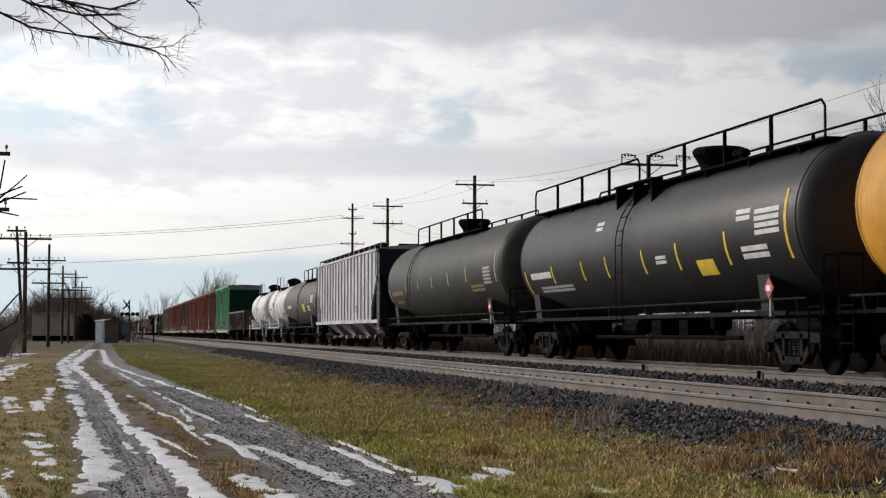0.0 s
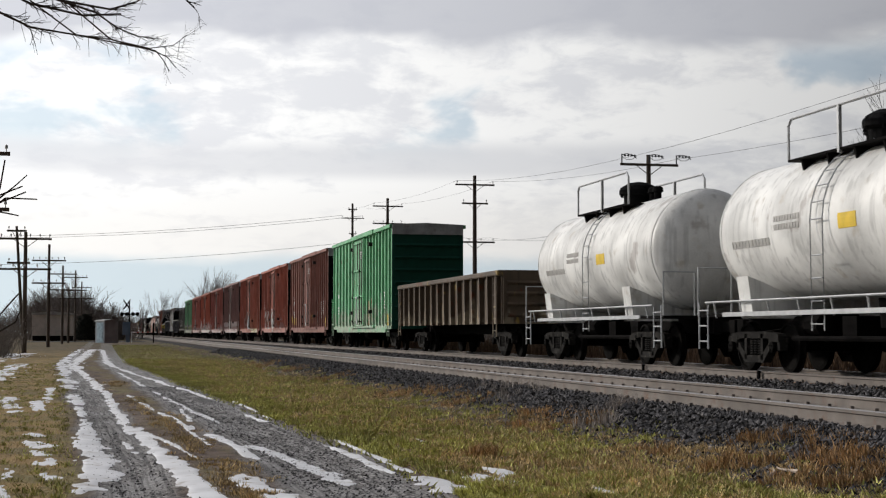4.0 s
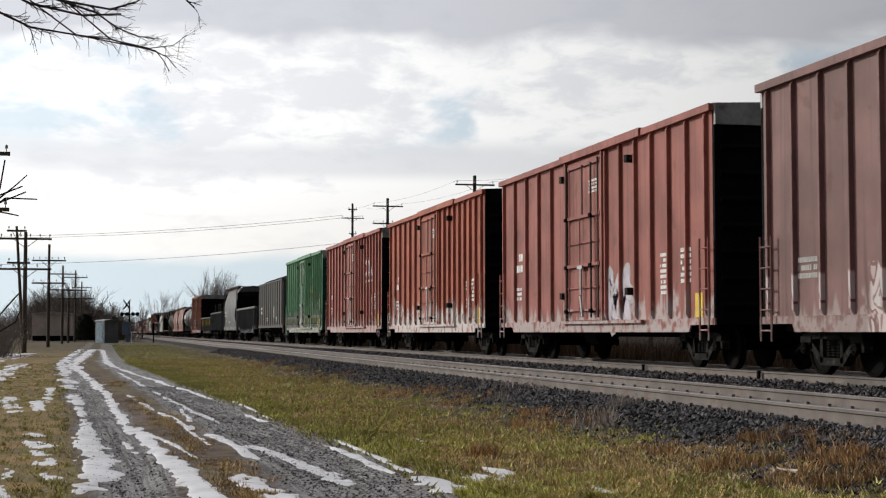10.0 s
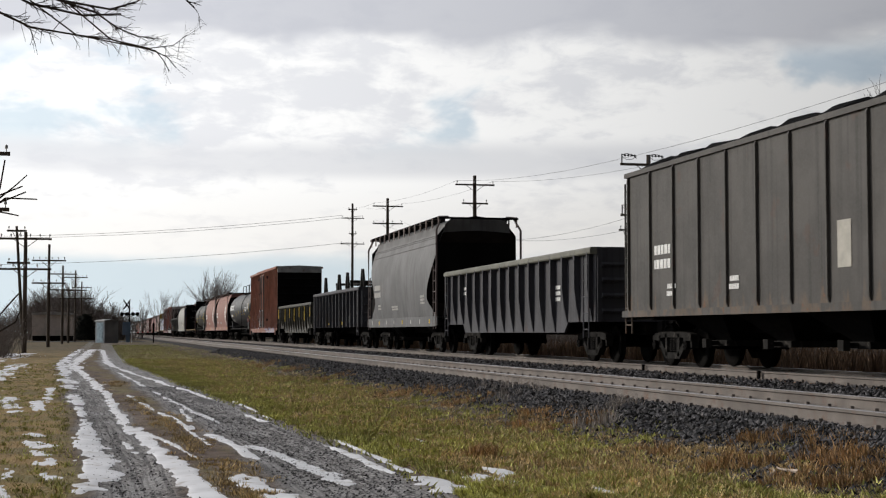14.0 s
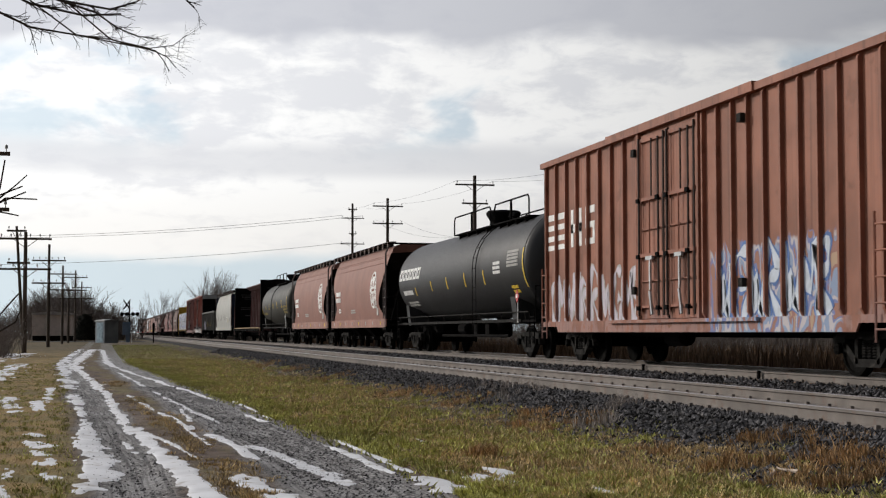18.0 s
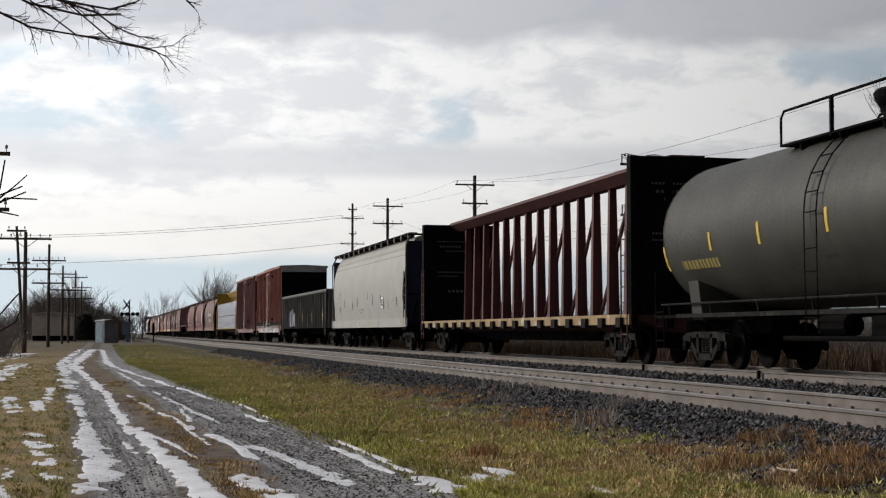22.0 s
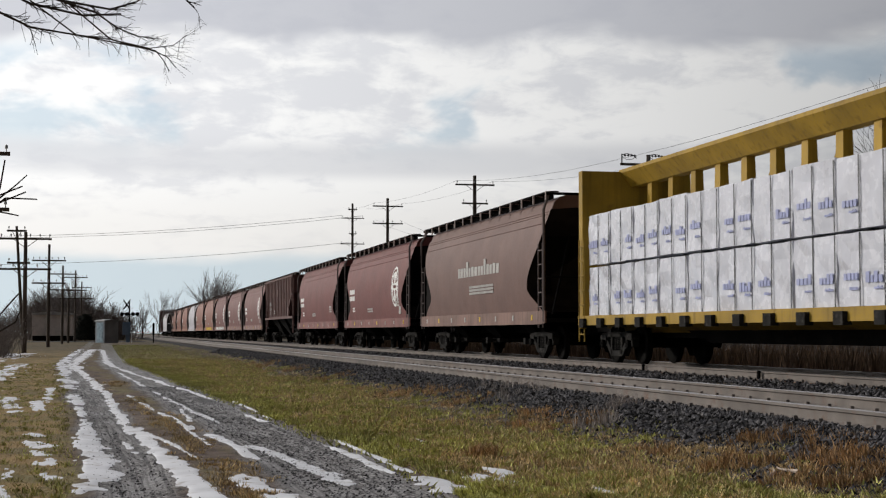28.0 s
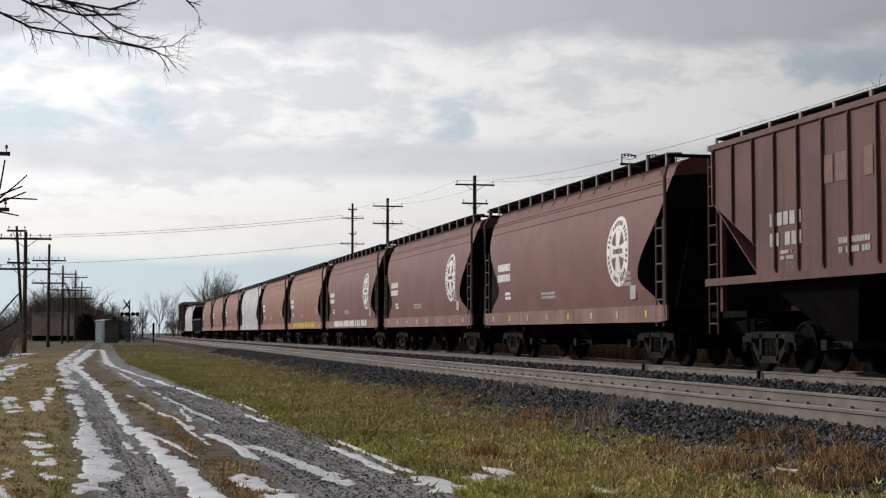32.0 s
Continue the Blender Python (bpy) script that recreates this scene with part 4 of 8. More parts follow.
def build_trees():
    bare_tree(18.9, 263.0, 12.5, 3, "bare multi-stemmed tree beyond the crossing", 3, 6, girth=0.7)
    bare_tree(8.9, 250.0, 9.0, 5, "slim bare tree beyond the crossing", 3, girth=0.5)
    bare_tree(11.4, 255.0, 9.0, 6, "slim bare tree beyond the crossing", 3, girth=0.5)
    bare_tree(6.5, 262.0, 6.5, 7, "low bare tree beyond the crossing", 3)
    bare_tree(-5.2, 245.0, 10.5, 8, "broad bare tree behind the poles", 4, girth=0.6)
    bare_tree(-8.6, 250.0, 9.8, 9, "broad bare tree behind the poles", 4, girth=0.6)
    bare_tree(49.0, 81.0, 18.0, 12, "tall bare tree behind the far track", 4, girth=0.6)
    bare_tree(54.5, 90.0, 16.0, 14, "tall bare tree behind the far track", 4, girth=0.6)
    bare_tree(56.0, 140.0, 7.5, 13, "distant bare tree crown", 3)
    # far woods: a low belt of brown-grey brush
    rnd = random.Random(17)
    brush = material("grey_brown_brush", (0.17, 0.145, 0.13), 0.95, 0.0, 0.3, 0.3, 3.0, 0.0, island=0.35)
    bm = bmesh.new()

    def tuft(x, y, h, n, wide):
        if 3.5 < x < 19.5 and y > 180:
            x += 17.0
        for k in range(n):
            bx, by = x + rnd.gauss(0, wide), y + rnd.gauss(0, wide)
            tip = Vector((bx + rnd.gauss(0, 0.28) * h, by + rnd.gauss(0, 0.2) * h, h * rnd.uniform(0.45, 1.0)))
            rod(bm, (bx, by, -0.1), tip, 0.00020 * by, 3, 0.00006 * by)
            for j in range(6):
                q = Vector((bx, by, 0)).lerp(tip, rnd.uniform(0.4, 0.9))
                rod(bm, q, q + Vector((rnd.gauss(0, 0.2), rnd.gauss(0, 0.1), rnd.uniform(0.1, 0.35))) * h * 0.6, 0.00013 * by, 3, 0.00005 * by)
    for k in range(46):
        tuft(rnd.uniform(-4, 34), rnd.uniform(275, 330), rnd.uniform(3.0, 6.0), 26, 2.4)
    for k in range(26):
        tuft(rnd.uniform(-13, -2), rnd.uniform(236, 262), rnd.uniform(4.0, 7.0), 26, 1.5)
    for k in range(30):
        tuft(rnd.uniform(-10, -3.2), rnd.uniform(246, 262), rnd.uniform(6.5, 9.0), 40, 1.0)
    for k in range(34):
        tuft(-3 + 8.5 * rnd.random(), rnd.uniform(236, 262), rnd.uniform(3.8, 6.0), 26, 1.2)
    for k in range(60):
        tuft(rnd.uniform(-60, 140), rnd.uniform(380, 480), rnd.uniform(6, 10), 22, 4.0)
    for k in range(70):
        tuft(rnd.uniform(36, 70), rnd.uniform(70, 150), rnd.uniform(2.5, 5.5), 14, 1.6)
    for k in range(150):
        tuft(rnd.uniform(21, 32), rnd.uniform(35, 150), rnd.uniform(1.2, 2.3), 16, 0.9)
    for k in range(230):
        y = rnd.uniform(30, 170)
        tuft(30 + y * 0.12 + rnd.uniform(-2, 4), y, rnd.uniform(1.6, 3.2), 18, 1.3)
    mesh_thing("far_brush", bm, brush, "belt of leafless grey-brown brush along the horizon", "brush", kind="stuff")
    # low brush at the verge
    bm = bmesh.new()
    for k in range(16):
        tuft(rnd.uniform(-6.6, -4.7), rnd.uniform(74, 84), rnd.uniform(1.2, 2.3), 24, 0.35)
    mesh_thing("verge_brush", bm, brush, "leafless grey-brown brush at the verge", "brush", kind="stuff")
    # dense dark bush
    b = thing("dark_bush", "dense dark round bush behind the poles", "bush", "", (-2.35, 205.0, 0.0))
    cr = bmesh.new()
    for k in range(1900):
        a, e, r = rnd.uniform(0, 6.28), rnd.uniform(0.0, 1.57), rnd.uniform(0.55, 1.0)
        wide = 1.2 * math.cos(e) ** 0.55 * r
        p = Vector((wide * math.cos(a), wide * math.sin(a), 0.2 + 3.3 * math.sin(e) * (0.4 + 0.6 * r)))
        q = p + Vector((rnd.gauss(0, 0.25), rnd.gauss(0, 0.25), rnd.uniform(0.05, 0.4)))
        rod(cr, p, q, 0.06, 3, 0.02)
    part("crown", cr, material("dark_evergreen", (0.022, 0.024, 0.018), 0.95, 0.0, 0.3, 2.0, 20.0, 0.0, island=0.4), b)
    sb = bmesh.new()
    for k in range(6):
        a = k * 1.05
        rod(sb, (0, 0, 0), (0.7 * math.cos(a), 0.7 * math.sin(a), 2.2), 0.05, 5, 0.03)
    part("stem", sb, BARK, b)
    # weeds behind the far track
    weed = material("brown_field_weed", (0.12, 0.075, 0.045), 0.9, 0.0, 0.3, 0.7, 20.0, 0.0, island=0.45)

    def field(r):
        return r.uniform(16.2, 30.0), 25 + 110 * r.random()
    blades("field_weeds", "tall rust-brown weeds behind the far track", 26000, field, 0.75, weed, 44, 0.25, 0.02)


build_poles()
build_crossing()
build_trees()


def limb(parent, name, chain, seedv, r=0.011, twigs=2):
    """A bare limb through the points of chain, from its thick end, with side twigs."""
    rnd = random.Random(seedv)
    bm = bmesh.new()
    chain = [Vector(p) for p in chain]
    for a, b in zip(chain, chain[1:]):
        rod(bm, a, b, r, 6, r * 0.8)
        long = (b - a).length > 0.6
        for k in range(0 if long else twigs):
            p = a.lerp(b, rnd.random())
            d = ((b - a).normalized() + Vector((rnd.uniform(-0.7, 0.7), rnd.uniform(-0.5, 0.5), rnd.uniform(-0.7, 0.6)))).normalized()
            grow(bm, rnd, p, d, rnd.uniform(0.04, 0.10), r * 0.42, 1, 38, 0.04)
        for k in range(0 if long else twigs // 3):
            p = a.lerp(b, rnd.random())
            q = p + Vector((rnd.gauss(0, 0.02), rnd.gauss(0, 0.02), -rnd.uniform(0.04, 0.11)))
            rod(bm, p, q, 0.0016, 3, 0.001)
        r *= 0.78
    return part(name, bm, TWIG, parent)


def at(px, py, depth):
    """A place in front of the camera: across and up from its axis, in parts of the depth."""
    return VIEW @ Vector((px * depth, py * depth, -depth))


def build_branches():
    # a tree beside the camera, out of view, whose limbs hang into it
    foot = at(-0.52, 0.0, 8.0)
    tree = thing("roadside_tree", "bare tree whose dark branches overhang the road", "tree", "bare winter trees", (0, 0, 0))
    bm = bmesh.new()
    crotch = Vector((foot.x, foot.y, 2.1))
    rod(bm, (foot.x, foot.y, -0.1), crotch, 0.14, 10, 0.11)
    rod(bm, crotch, (foot.x + 0.1, foot.y, 5.0), 0.11, 10, 0.05)
    part("trunk", bm, BARK, tree)
    for seedv, line in ((1, ((-0.320, 0.176), (-0.296, 0.158), (-0.275, 0.148), (-0.245, 0.143), (-0.222, 0.140), (-0.196, 0.134), (-0.180, 0.136), (-0.171, 0.143))),
                        (2, ((-0.310, 0.182), (-0.276, 0.164), (-0.240, 0.156), (-0.215, 0.157))),
                        (3, ((-0.300, 0.186), (-0.262, 0.168), (-0.232, 0.158), (-0.218, 0.148), (-0.204, 0.142), (-0.194, 0.141))),
                        (4, ((-0.290, 0.190), (-0.255, 0.166), (-0.222, 0.160), (-0.205, 0.165), (-0.196, 0.170))),
                        (5, ((-0.260, 0.215), (-0.182, 0.176), (-0.172, 0.167), (-0.166, 0.161))), (6, ((-0.245, 0.143), (-0.192, 0.1325), (-0.1864, 0.1257), (-0.183, 0.119))), (7, ((-0.222, 0.140), (-0.192, 0.132), (-0.184, 0.128), (-0.178, 0.121)))):
        p = [at(x, y, 7.5 + 0.15 * seedv) for x, y in line]
        limb(tree, "limb", [Vector((foot.x + 0.05, foot.y, 2.3 + 0.35 * seedv))] + p, seedv, 0.012 if seedv < 6 else 0.006, (6, 5, 5, 5, 2)[seedv - 1] if seedv < 6 else 2)
    base = at(-0.345, -0.10, 11.0)
    shrub = thing("roadside_shrub", "thin bare shrub with pale twigs at the verge", "shrub", "", (0, 0, 0))
    for seedv, line in ((11, ((-0.310, 0.020), (-0.296, 0.034), (-0.286, 0.042), (-0.2777, 0.0494))), (12, ((-0.310, 0.026), (-0.296, 0.036), (-0.2808, 0.0419))), (13, ((-0.310, 0.022), (-0.296, 0.031), (-0.2785, 0.0381))),
                        (14, ((-0.312, 0.020), (-0.292, 0.034), (-0.271, 0.0332))), (15, ((-0.310, 0.024), (-0.297, 0.025), (-0.2834, 0.0223))), (16, ((-0.312, 0.022), (-0.296, 0.040), (-0.2925, 0.0596))),
                        (17, ((-0.314, -0.056), (-0.296, -0.044), (-0.2834, -0.0298))), (18, ((-0.314, -0.050), (-0.296, -0.055), (-0.2853, -0.0487), (-0.2815, -0.0385)))):
        p = [at(x, y, 11.0) for x, y in line]
        limb(shrub, "stem", [Vector((base.x + 0.03 * (seedv - 14), base.y, -0.05))] + p, seedv, 0.011, 0)


build_branches()
# ---- railway cars: each stands with its origin on the rail top at mid-length, +y towards the train's rear ----
WHEELSETS = []
TRAIN = []          # (thing, middle of the car along the train)
WHEEL_R = 0.457


def wheelset_mesh(bm):
    for sgn in (-1, 1):
        prof = [(0.66, 0.10), (0.66, 0.40), (0.675, 0.475), (0.70, 0.48), (0.715, WHEEL_R + 0.004), (0.80, WHEEL_R - 0.002),
                (0.81, 0.41), (0.775, 0.39), (0.76, 0.18), (0.81, 0.14), (0.81, 0.085)]
        lathe_x(bm, [(sgn * x, r) for x, r in prof], 28)
        lathe_x(bm, [(sgn * 0.80, 0.08), (sgn * 1.10, 0.08), (sgn * 1.11, 0.10), (sgn * 1.15, 0.10), (sgn * 1.16, 0.07)], 12)
        for k in range(3):
            a = 2 * math.pi * k / 3
            box(bm, sgn * 1.165 - 0.012, sgn * 1.165 + 0.012, 0.05 * math.sin(a) - 0.012, 0.05 * math.sin(a) + 0.012,
                0.05 * math.cos(a) - 0.012, 0.05 * math.cos(a) + 0.012)
    rod(bm, (-0.7, 0, 0), (0.7, 0, 0), 0.085, 10)


def side_frame_mesh(bm):
    x0, x1 = -0.08, 0.08
    # arched top member, sloping tension member, two columns, pedestal jaws
    side_prism(bm, [(-1.10, 0.60), (-1.02, 0.70), (-0.55, 0.74), (0.55, 0.74), (1.02, 0.70), (1.10, 0.60), (0.95, 0.57), (0.52, 0.62), (-0.52, 0.62), (-0.95, 0.57)], x0, x1)
    side_prism(bm, [(-0.88, 0.58), (-0.74, 0.60), (-0.33, 0.30), (0.33, 0.30), (0.74, 0.60), (0.88, 0.58), (0.40, 0.17), (-0.40, 0.17)], x0, x1)
    for s in (-1, 1):
        box(bm, x0, x1, min(s * 0.30, s * 0.40), max(s * 0.30, s * 0.40), 0.22, 0.70)
        box(bm, x0 - 0.02, x1 + 0.02, s * 0.89 - 0.20, s * 0.89 + 0.20, 0.55, 0.66)
        box(bm, x0, x1, s * 1.05 - 0.05, s * 1.05 + 0.05, 0.40, 0.60)
        box(bm, x0, x1, s * 0.73 - 0.05, s * 0.73 + 0.05, 0.40, 0.60)


def spring_mesh(bm):
    lathe_z(bm, [(0.31 + k * 0.0225, 0.055 if k % 2 == 0 else 0.076) for k in range(13)], 8)


def bolster_mesh(bm):
    prism(bm, [(-1.05, 0.60), (-0.6, 0.48), (0.6, 0.48), (1.05, 0.60), (1.05, 0.72), (0.4, 0.80), (-0.4, 0.80), (-1.05, 0.72)], -0.18, 0.18)
    box(bm, -0.62, 0.62, -0.62, -0.52, 0.38, 0.48)
    box(bm, -0.62, 0.62, 0.52, 0.62, 0.38, 0.48)


def coupler_mesh(bm):
    box(bm, -0.11, 0.11, -0.9, 0.0, 0.74, 0.95)
    side_prism(bm, [(-0.9, 0.70), (-1.05, 0.68), (-1.18, 0.72), (-1.18, 0.98), (-1.05, 1.0), (-0.9, 0.98)], -0.16, 0.13)
    box(bm, 0.13, 0.20, -1.22, -0.95, 0.70, 0.98)
    pipe(bm, [(0.3, -0.5, 0.7), (0.32, -0.75, 0.45), (0.25, -1.1, 0.35), (0.1, -1.25, 0.5)], 0.03, 6)


def flip(fn, *args):
    """The same mesh, turned half round the upright axis."""
    def turned(bm):
        fn(bm, *args)
        for v in bm.verts:
            v.co.x, v.co.y = -v.co.x, -v.co.y
    return turned


def add_trucks(car, half):
    """Two trucks and two couplers; half: half the car's length over the end sills."""
    for s in (-1, 1):
        y = s * (half - 1.9)
        tr = place("truck", shared("truck_bolster", TRUCK, bolster_mesh), car, (0, y, 0), "grimy cast steel truck with two wheelsets")
        for sx in (-1, 1):
            place("side_frame", shared("side_frame", TRUCK, side_frame_mesh), tr, (sx * 1.0, 0, 0))
            for dy in (-0.17, 0.0, 0.17):
                place("spring", shared("spring", TRUCK, spring_mesh), tr, (sx * 1.0, dy, 0))
        for sy in (-1, 1):
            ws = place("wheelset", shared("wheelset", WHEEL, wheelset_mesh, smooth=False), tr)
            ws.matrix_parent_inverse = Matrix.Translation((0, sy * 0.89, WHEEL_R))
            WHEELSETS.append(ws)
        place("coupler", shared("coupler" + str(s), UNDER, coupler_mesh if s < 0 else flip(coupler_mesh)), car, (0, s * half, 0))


def ladder(bm, x, y0, y1, z0, z1, rungs, r=0.016):
    for y in (y0, y1):
        rod(bm, (x, y, z0), (x, y, z1), r * 1.3, 5)
    for k in range(rungs):
        z = z0 + (z1 - z0) * (k + 0.5) / rungs
        rod(bm, (x, y0, z), (x, y1, z), r, 5)


def bars(car, x, y0, y1, z0, z1, rows, mat, parent=None, seedv=0, name="stencil", gap=0.35):
    """Unreadable lettering: rows of short upright bars on the side at x."""
    rnd = random.Random(seedv + int(y0 * 100) + int(z0 * 10))
    bm = bmesh.new()
    h = (z1 - z0) / rows
    for r in range(rows):
        y = y0
        while y < y1 - 0.02:
            w = h * rnd.uniform(0.35, 0.6)
            w = min(w, y1 - y)
            if rnd.random() > 0.12:
                box(bm, x - 0.004, x + 0.002, y, y + w, z0 + r * h + h * gap * 0.5, z0 + (r + 1) * h - h * gap * 0.5)
            y += w + h * 0.14
    return tagged(part(name, bm, mat, parent or car), kind="stuff")


BOX_HALF, SILL, EAVE = 1.48, 0.87, 5.14


def rib_mesh(bm, x, z0, z1, w=0.06, d=0.085):
    """An upright square-edged rib that runs out at its foot and head."""
    sg = 1 if x > 0 else -1
    foot = 0.10
    rings = []
    for z, k in ((z0, 0.35), (z0 + foot, 1.0), (z1 - 0.06, 1.0), (z1, 0.5)):
        rings.append([(x, -w / 2, z), (x + sg * d * k, -w / 2, z), (x + sg * d * k, w / 2, z), (x, w / 2, z)])
    loft(bm, rings)


def post_mesh(bm, x, z0, z1, taper=True, w=0.09, d=0.15):
    """A gondola's side post, deep above and tapering towards its foot."""
    sg = 1 if x > 0 else -1
    rings = []
    for z, k in (((z0, 0.12), (z0 + (z1 - z0) * 0.25, 0.7), (z0 + (z1 - z0) * 0.5, 1.0), (z1, 1.0)) if taper else ((z0, 0.85), (z1, 1.0))):
        rings.append([(x, -w / 2, z), (x + sg * d * k, -w / 2, z), (x + sg * d * k, w / 2, z), (x, w / 2, z)])
    loft(bm, rings)


def stroke(bm, x, pts, half):
    """A flat painted stroke through points (y, z) on the side at x."""
    row = []
    for k, (a, b) in enumerate(pts):
        q, r = pts[max(0, k - 1)], pts[min(len(pts) - 1, k + 1)]
        dy, dz = r[0] - q[0], r[1] - q[1]
        ln = math.hypot(dy, dz) or 1.0
        row.append([(x - 0.008, a - dz / ln * half, b + dy / ln * half), (x - 0.008, a + dz / ln * half, b - dy / ln * half), (x + 0.002, a + dz / ln * half, b - dy / ln * half), (x + 0.002, a - dz / ln * half, b + dy / ln * half)])
    loft(bm, row)


def scrawl(car, x, y0, y1, z0, z1, fill, edge, seedv, thick=0.12):
    """Looping painted strokes that form no letters: a dark edge and a pale fill on the side at x."""
    rnd = random.Random(seedv)
    lines = []
    y, hgt = y1, z1 - z0
    while y > y0 + 0.15:
        wd = min(hgt * rnd.uniform(0.45, 0.75), y - y0)
        tops = [rnd.uniform(0.7, 1.0) for k in range(3)]
        kind = rnd.randrange(4)
        if kind == 0:
            pts = [(0.1, 0.0), (0.15, tops[0]), (0.55, 0.35), (0.85, tops[1]), (0.9, 0.05)]
        elif kind == 1:
            pts = [(0.85, tops[0] * 0.9), (0.4, tops[1]), (0.1, 0.6), (0.2, 0.15), (0.6, 0.0), (0.9, 0.3), (0.5, 0.45)]
        elif kind == 2:
            pts = [(0.15, 0.0), (0.1, 0.5), (0.2, tops[0]), (0.7, tops[1] * 0.9), (0.75, 0.6), (0.25, 0.45), (0.85, 0.0)]
        else:
            pts = [(0.1, tops[0]), (0.35, 0.1), (0.5, 0.6), (0.7, 0.05), (0.95, tops[1])]
        lines.append([(y - a * wd, z0 + b * hgt + rnd.uniform(-0.05, 0.05) * hgt) for a, b in pts])
        y -= wd * 0.92
    for name, mat, half, off in (("painted_edge", edge, thick * 0.8, 0.004), ("painted_scrawl", fill, thick * 0.5, 0.008)):
        bm = bmesh.new()
        for pts in lines:
            fine = []
            for k in range(len(pts) - 1):
                p0, p1, p2, p3 = pts[max(0, k - 1)], pts[k], pts[k + 1], pts[min(len(pts) - 1, k + 2)]
                for j in range(5):
                    t = j / 5
                    fine.append(tuple(0.5 * (2 * p1[i] + (p2[i] - p0[i]) * t + (2 * p0[i] - 5 * p1[i] + 4 * p2[i] - p3[i]) * t * t + (3 * p1[i] - p0[i] - 3 * p2[i] + p3[i]) * t ** 3) for i in (0, 1)))
            fine.append(pts[-1])
            row = []
            for k, (a, b) in enumerate(fine):
                q, r = fine[max(0, k - 1)], fine[min(len(fine) - 1, k + 1)]
                dy, dz = r[0] - q[0], r[1] - q[1]
                ln = math.hypot(dy, dz) or 1.0
                hw = half * (0.75 + 0.5 * math.sin(k * 0.9 + seedv))
                row.append([(x - off, a - dz / ln * hw, b + dy / ln * hw), (x - off, a + dz / ln * hw, b - dy / ln * hw), (x + 0.002, a + dz / ln * hw, b - dy / ln * hw), (x + 0.002, a - dz / ln * hw, b + dy / ln * hw)])
            loft(bm, row)
        tagged(part(name, bm, mat, car, "looping painted strokes"), kind="stuff")


# the green boxcars' end colour, darkened by the shade on the ends
SHADED_GREEN = plain("shaded_green_end", (0.004, 0.06, 0.04), 0.8)


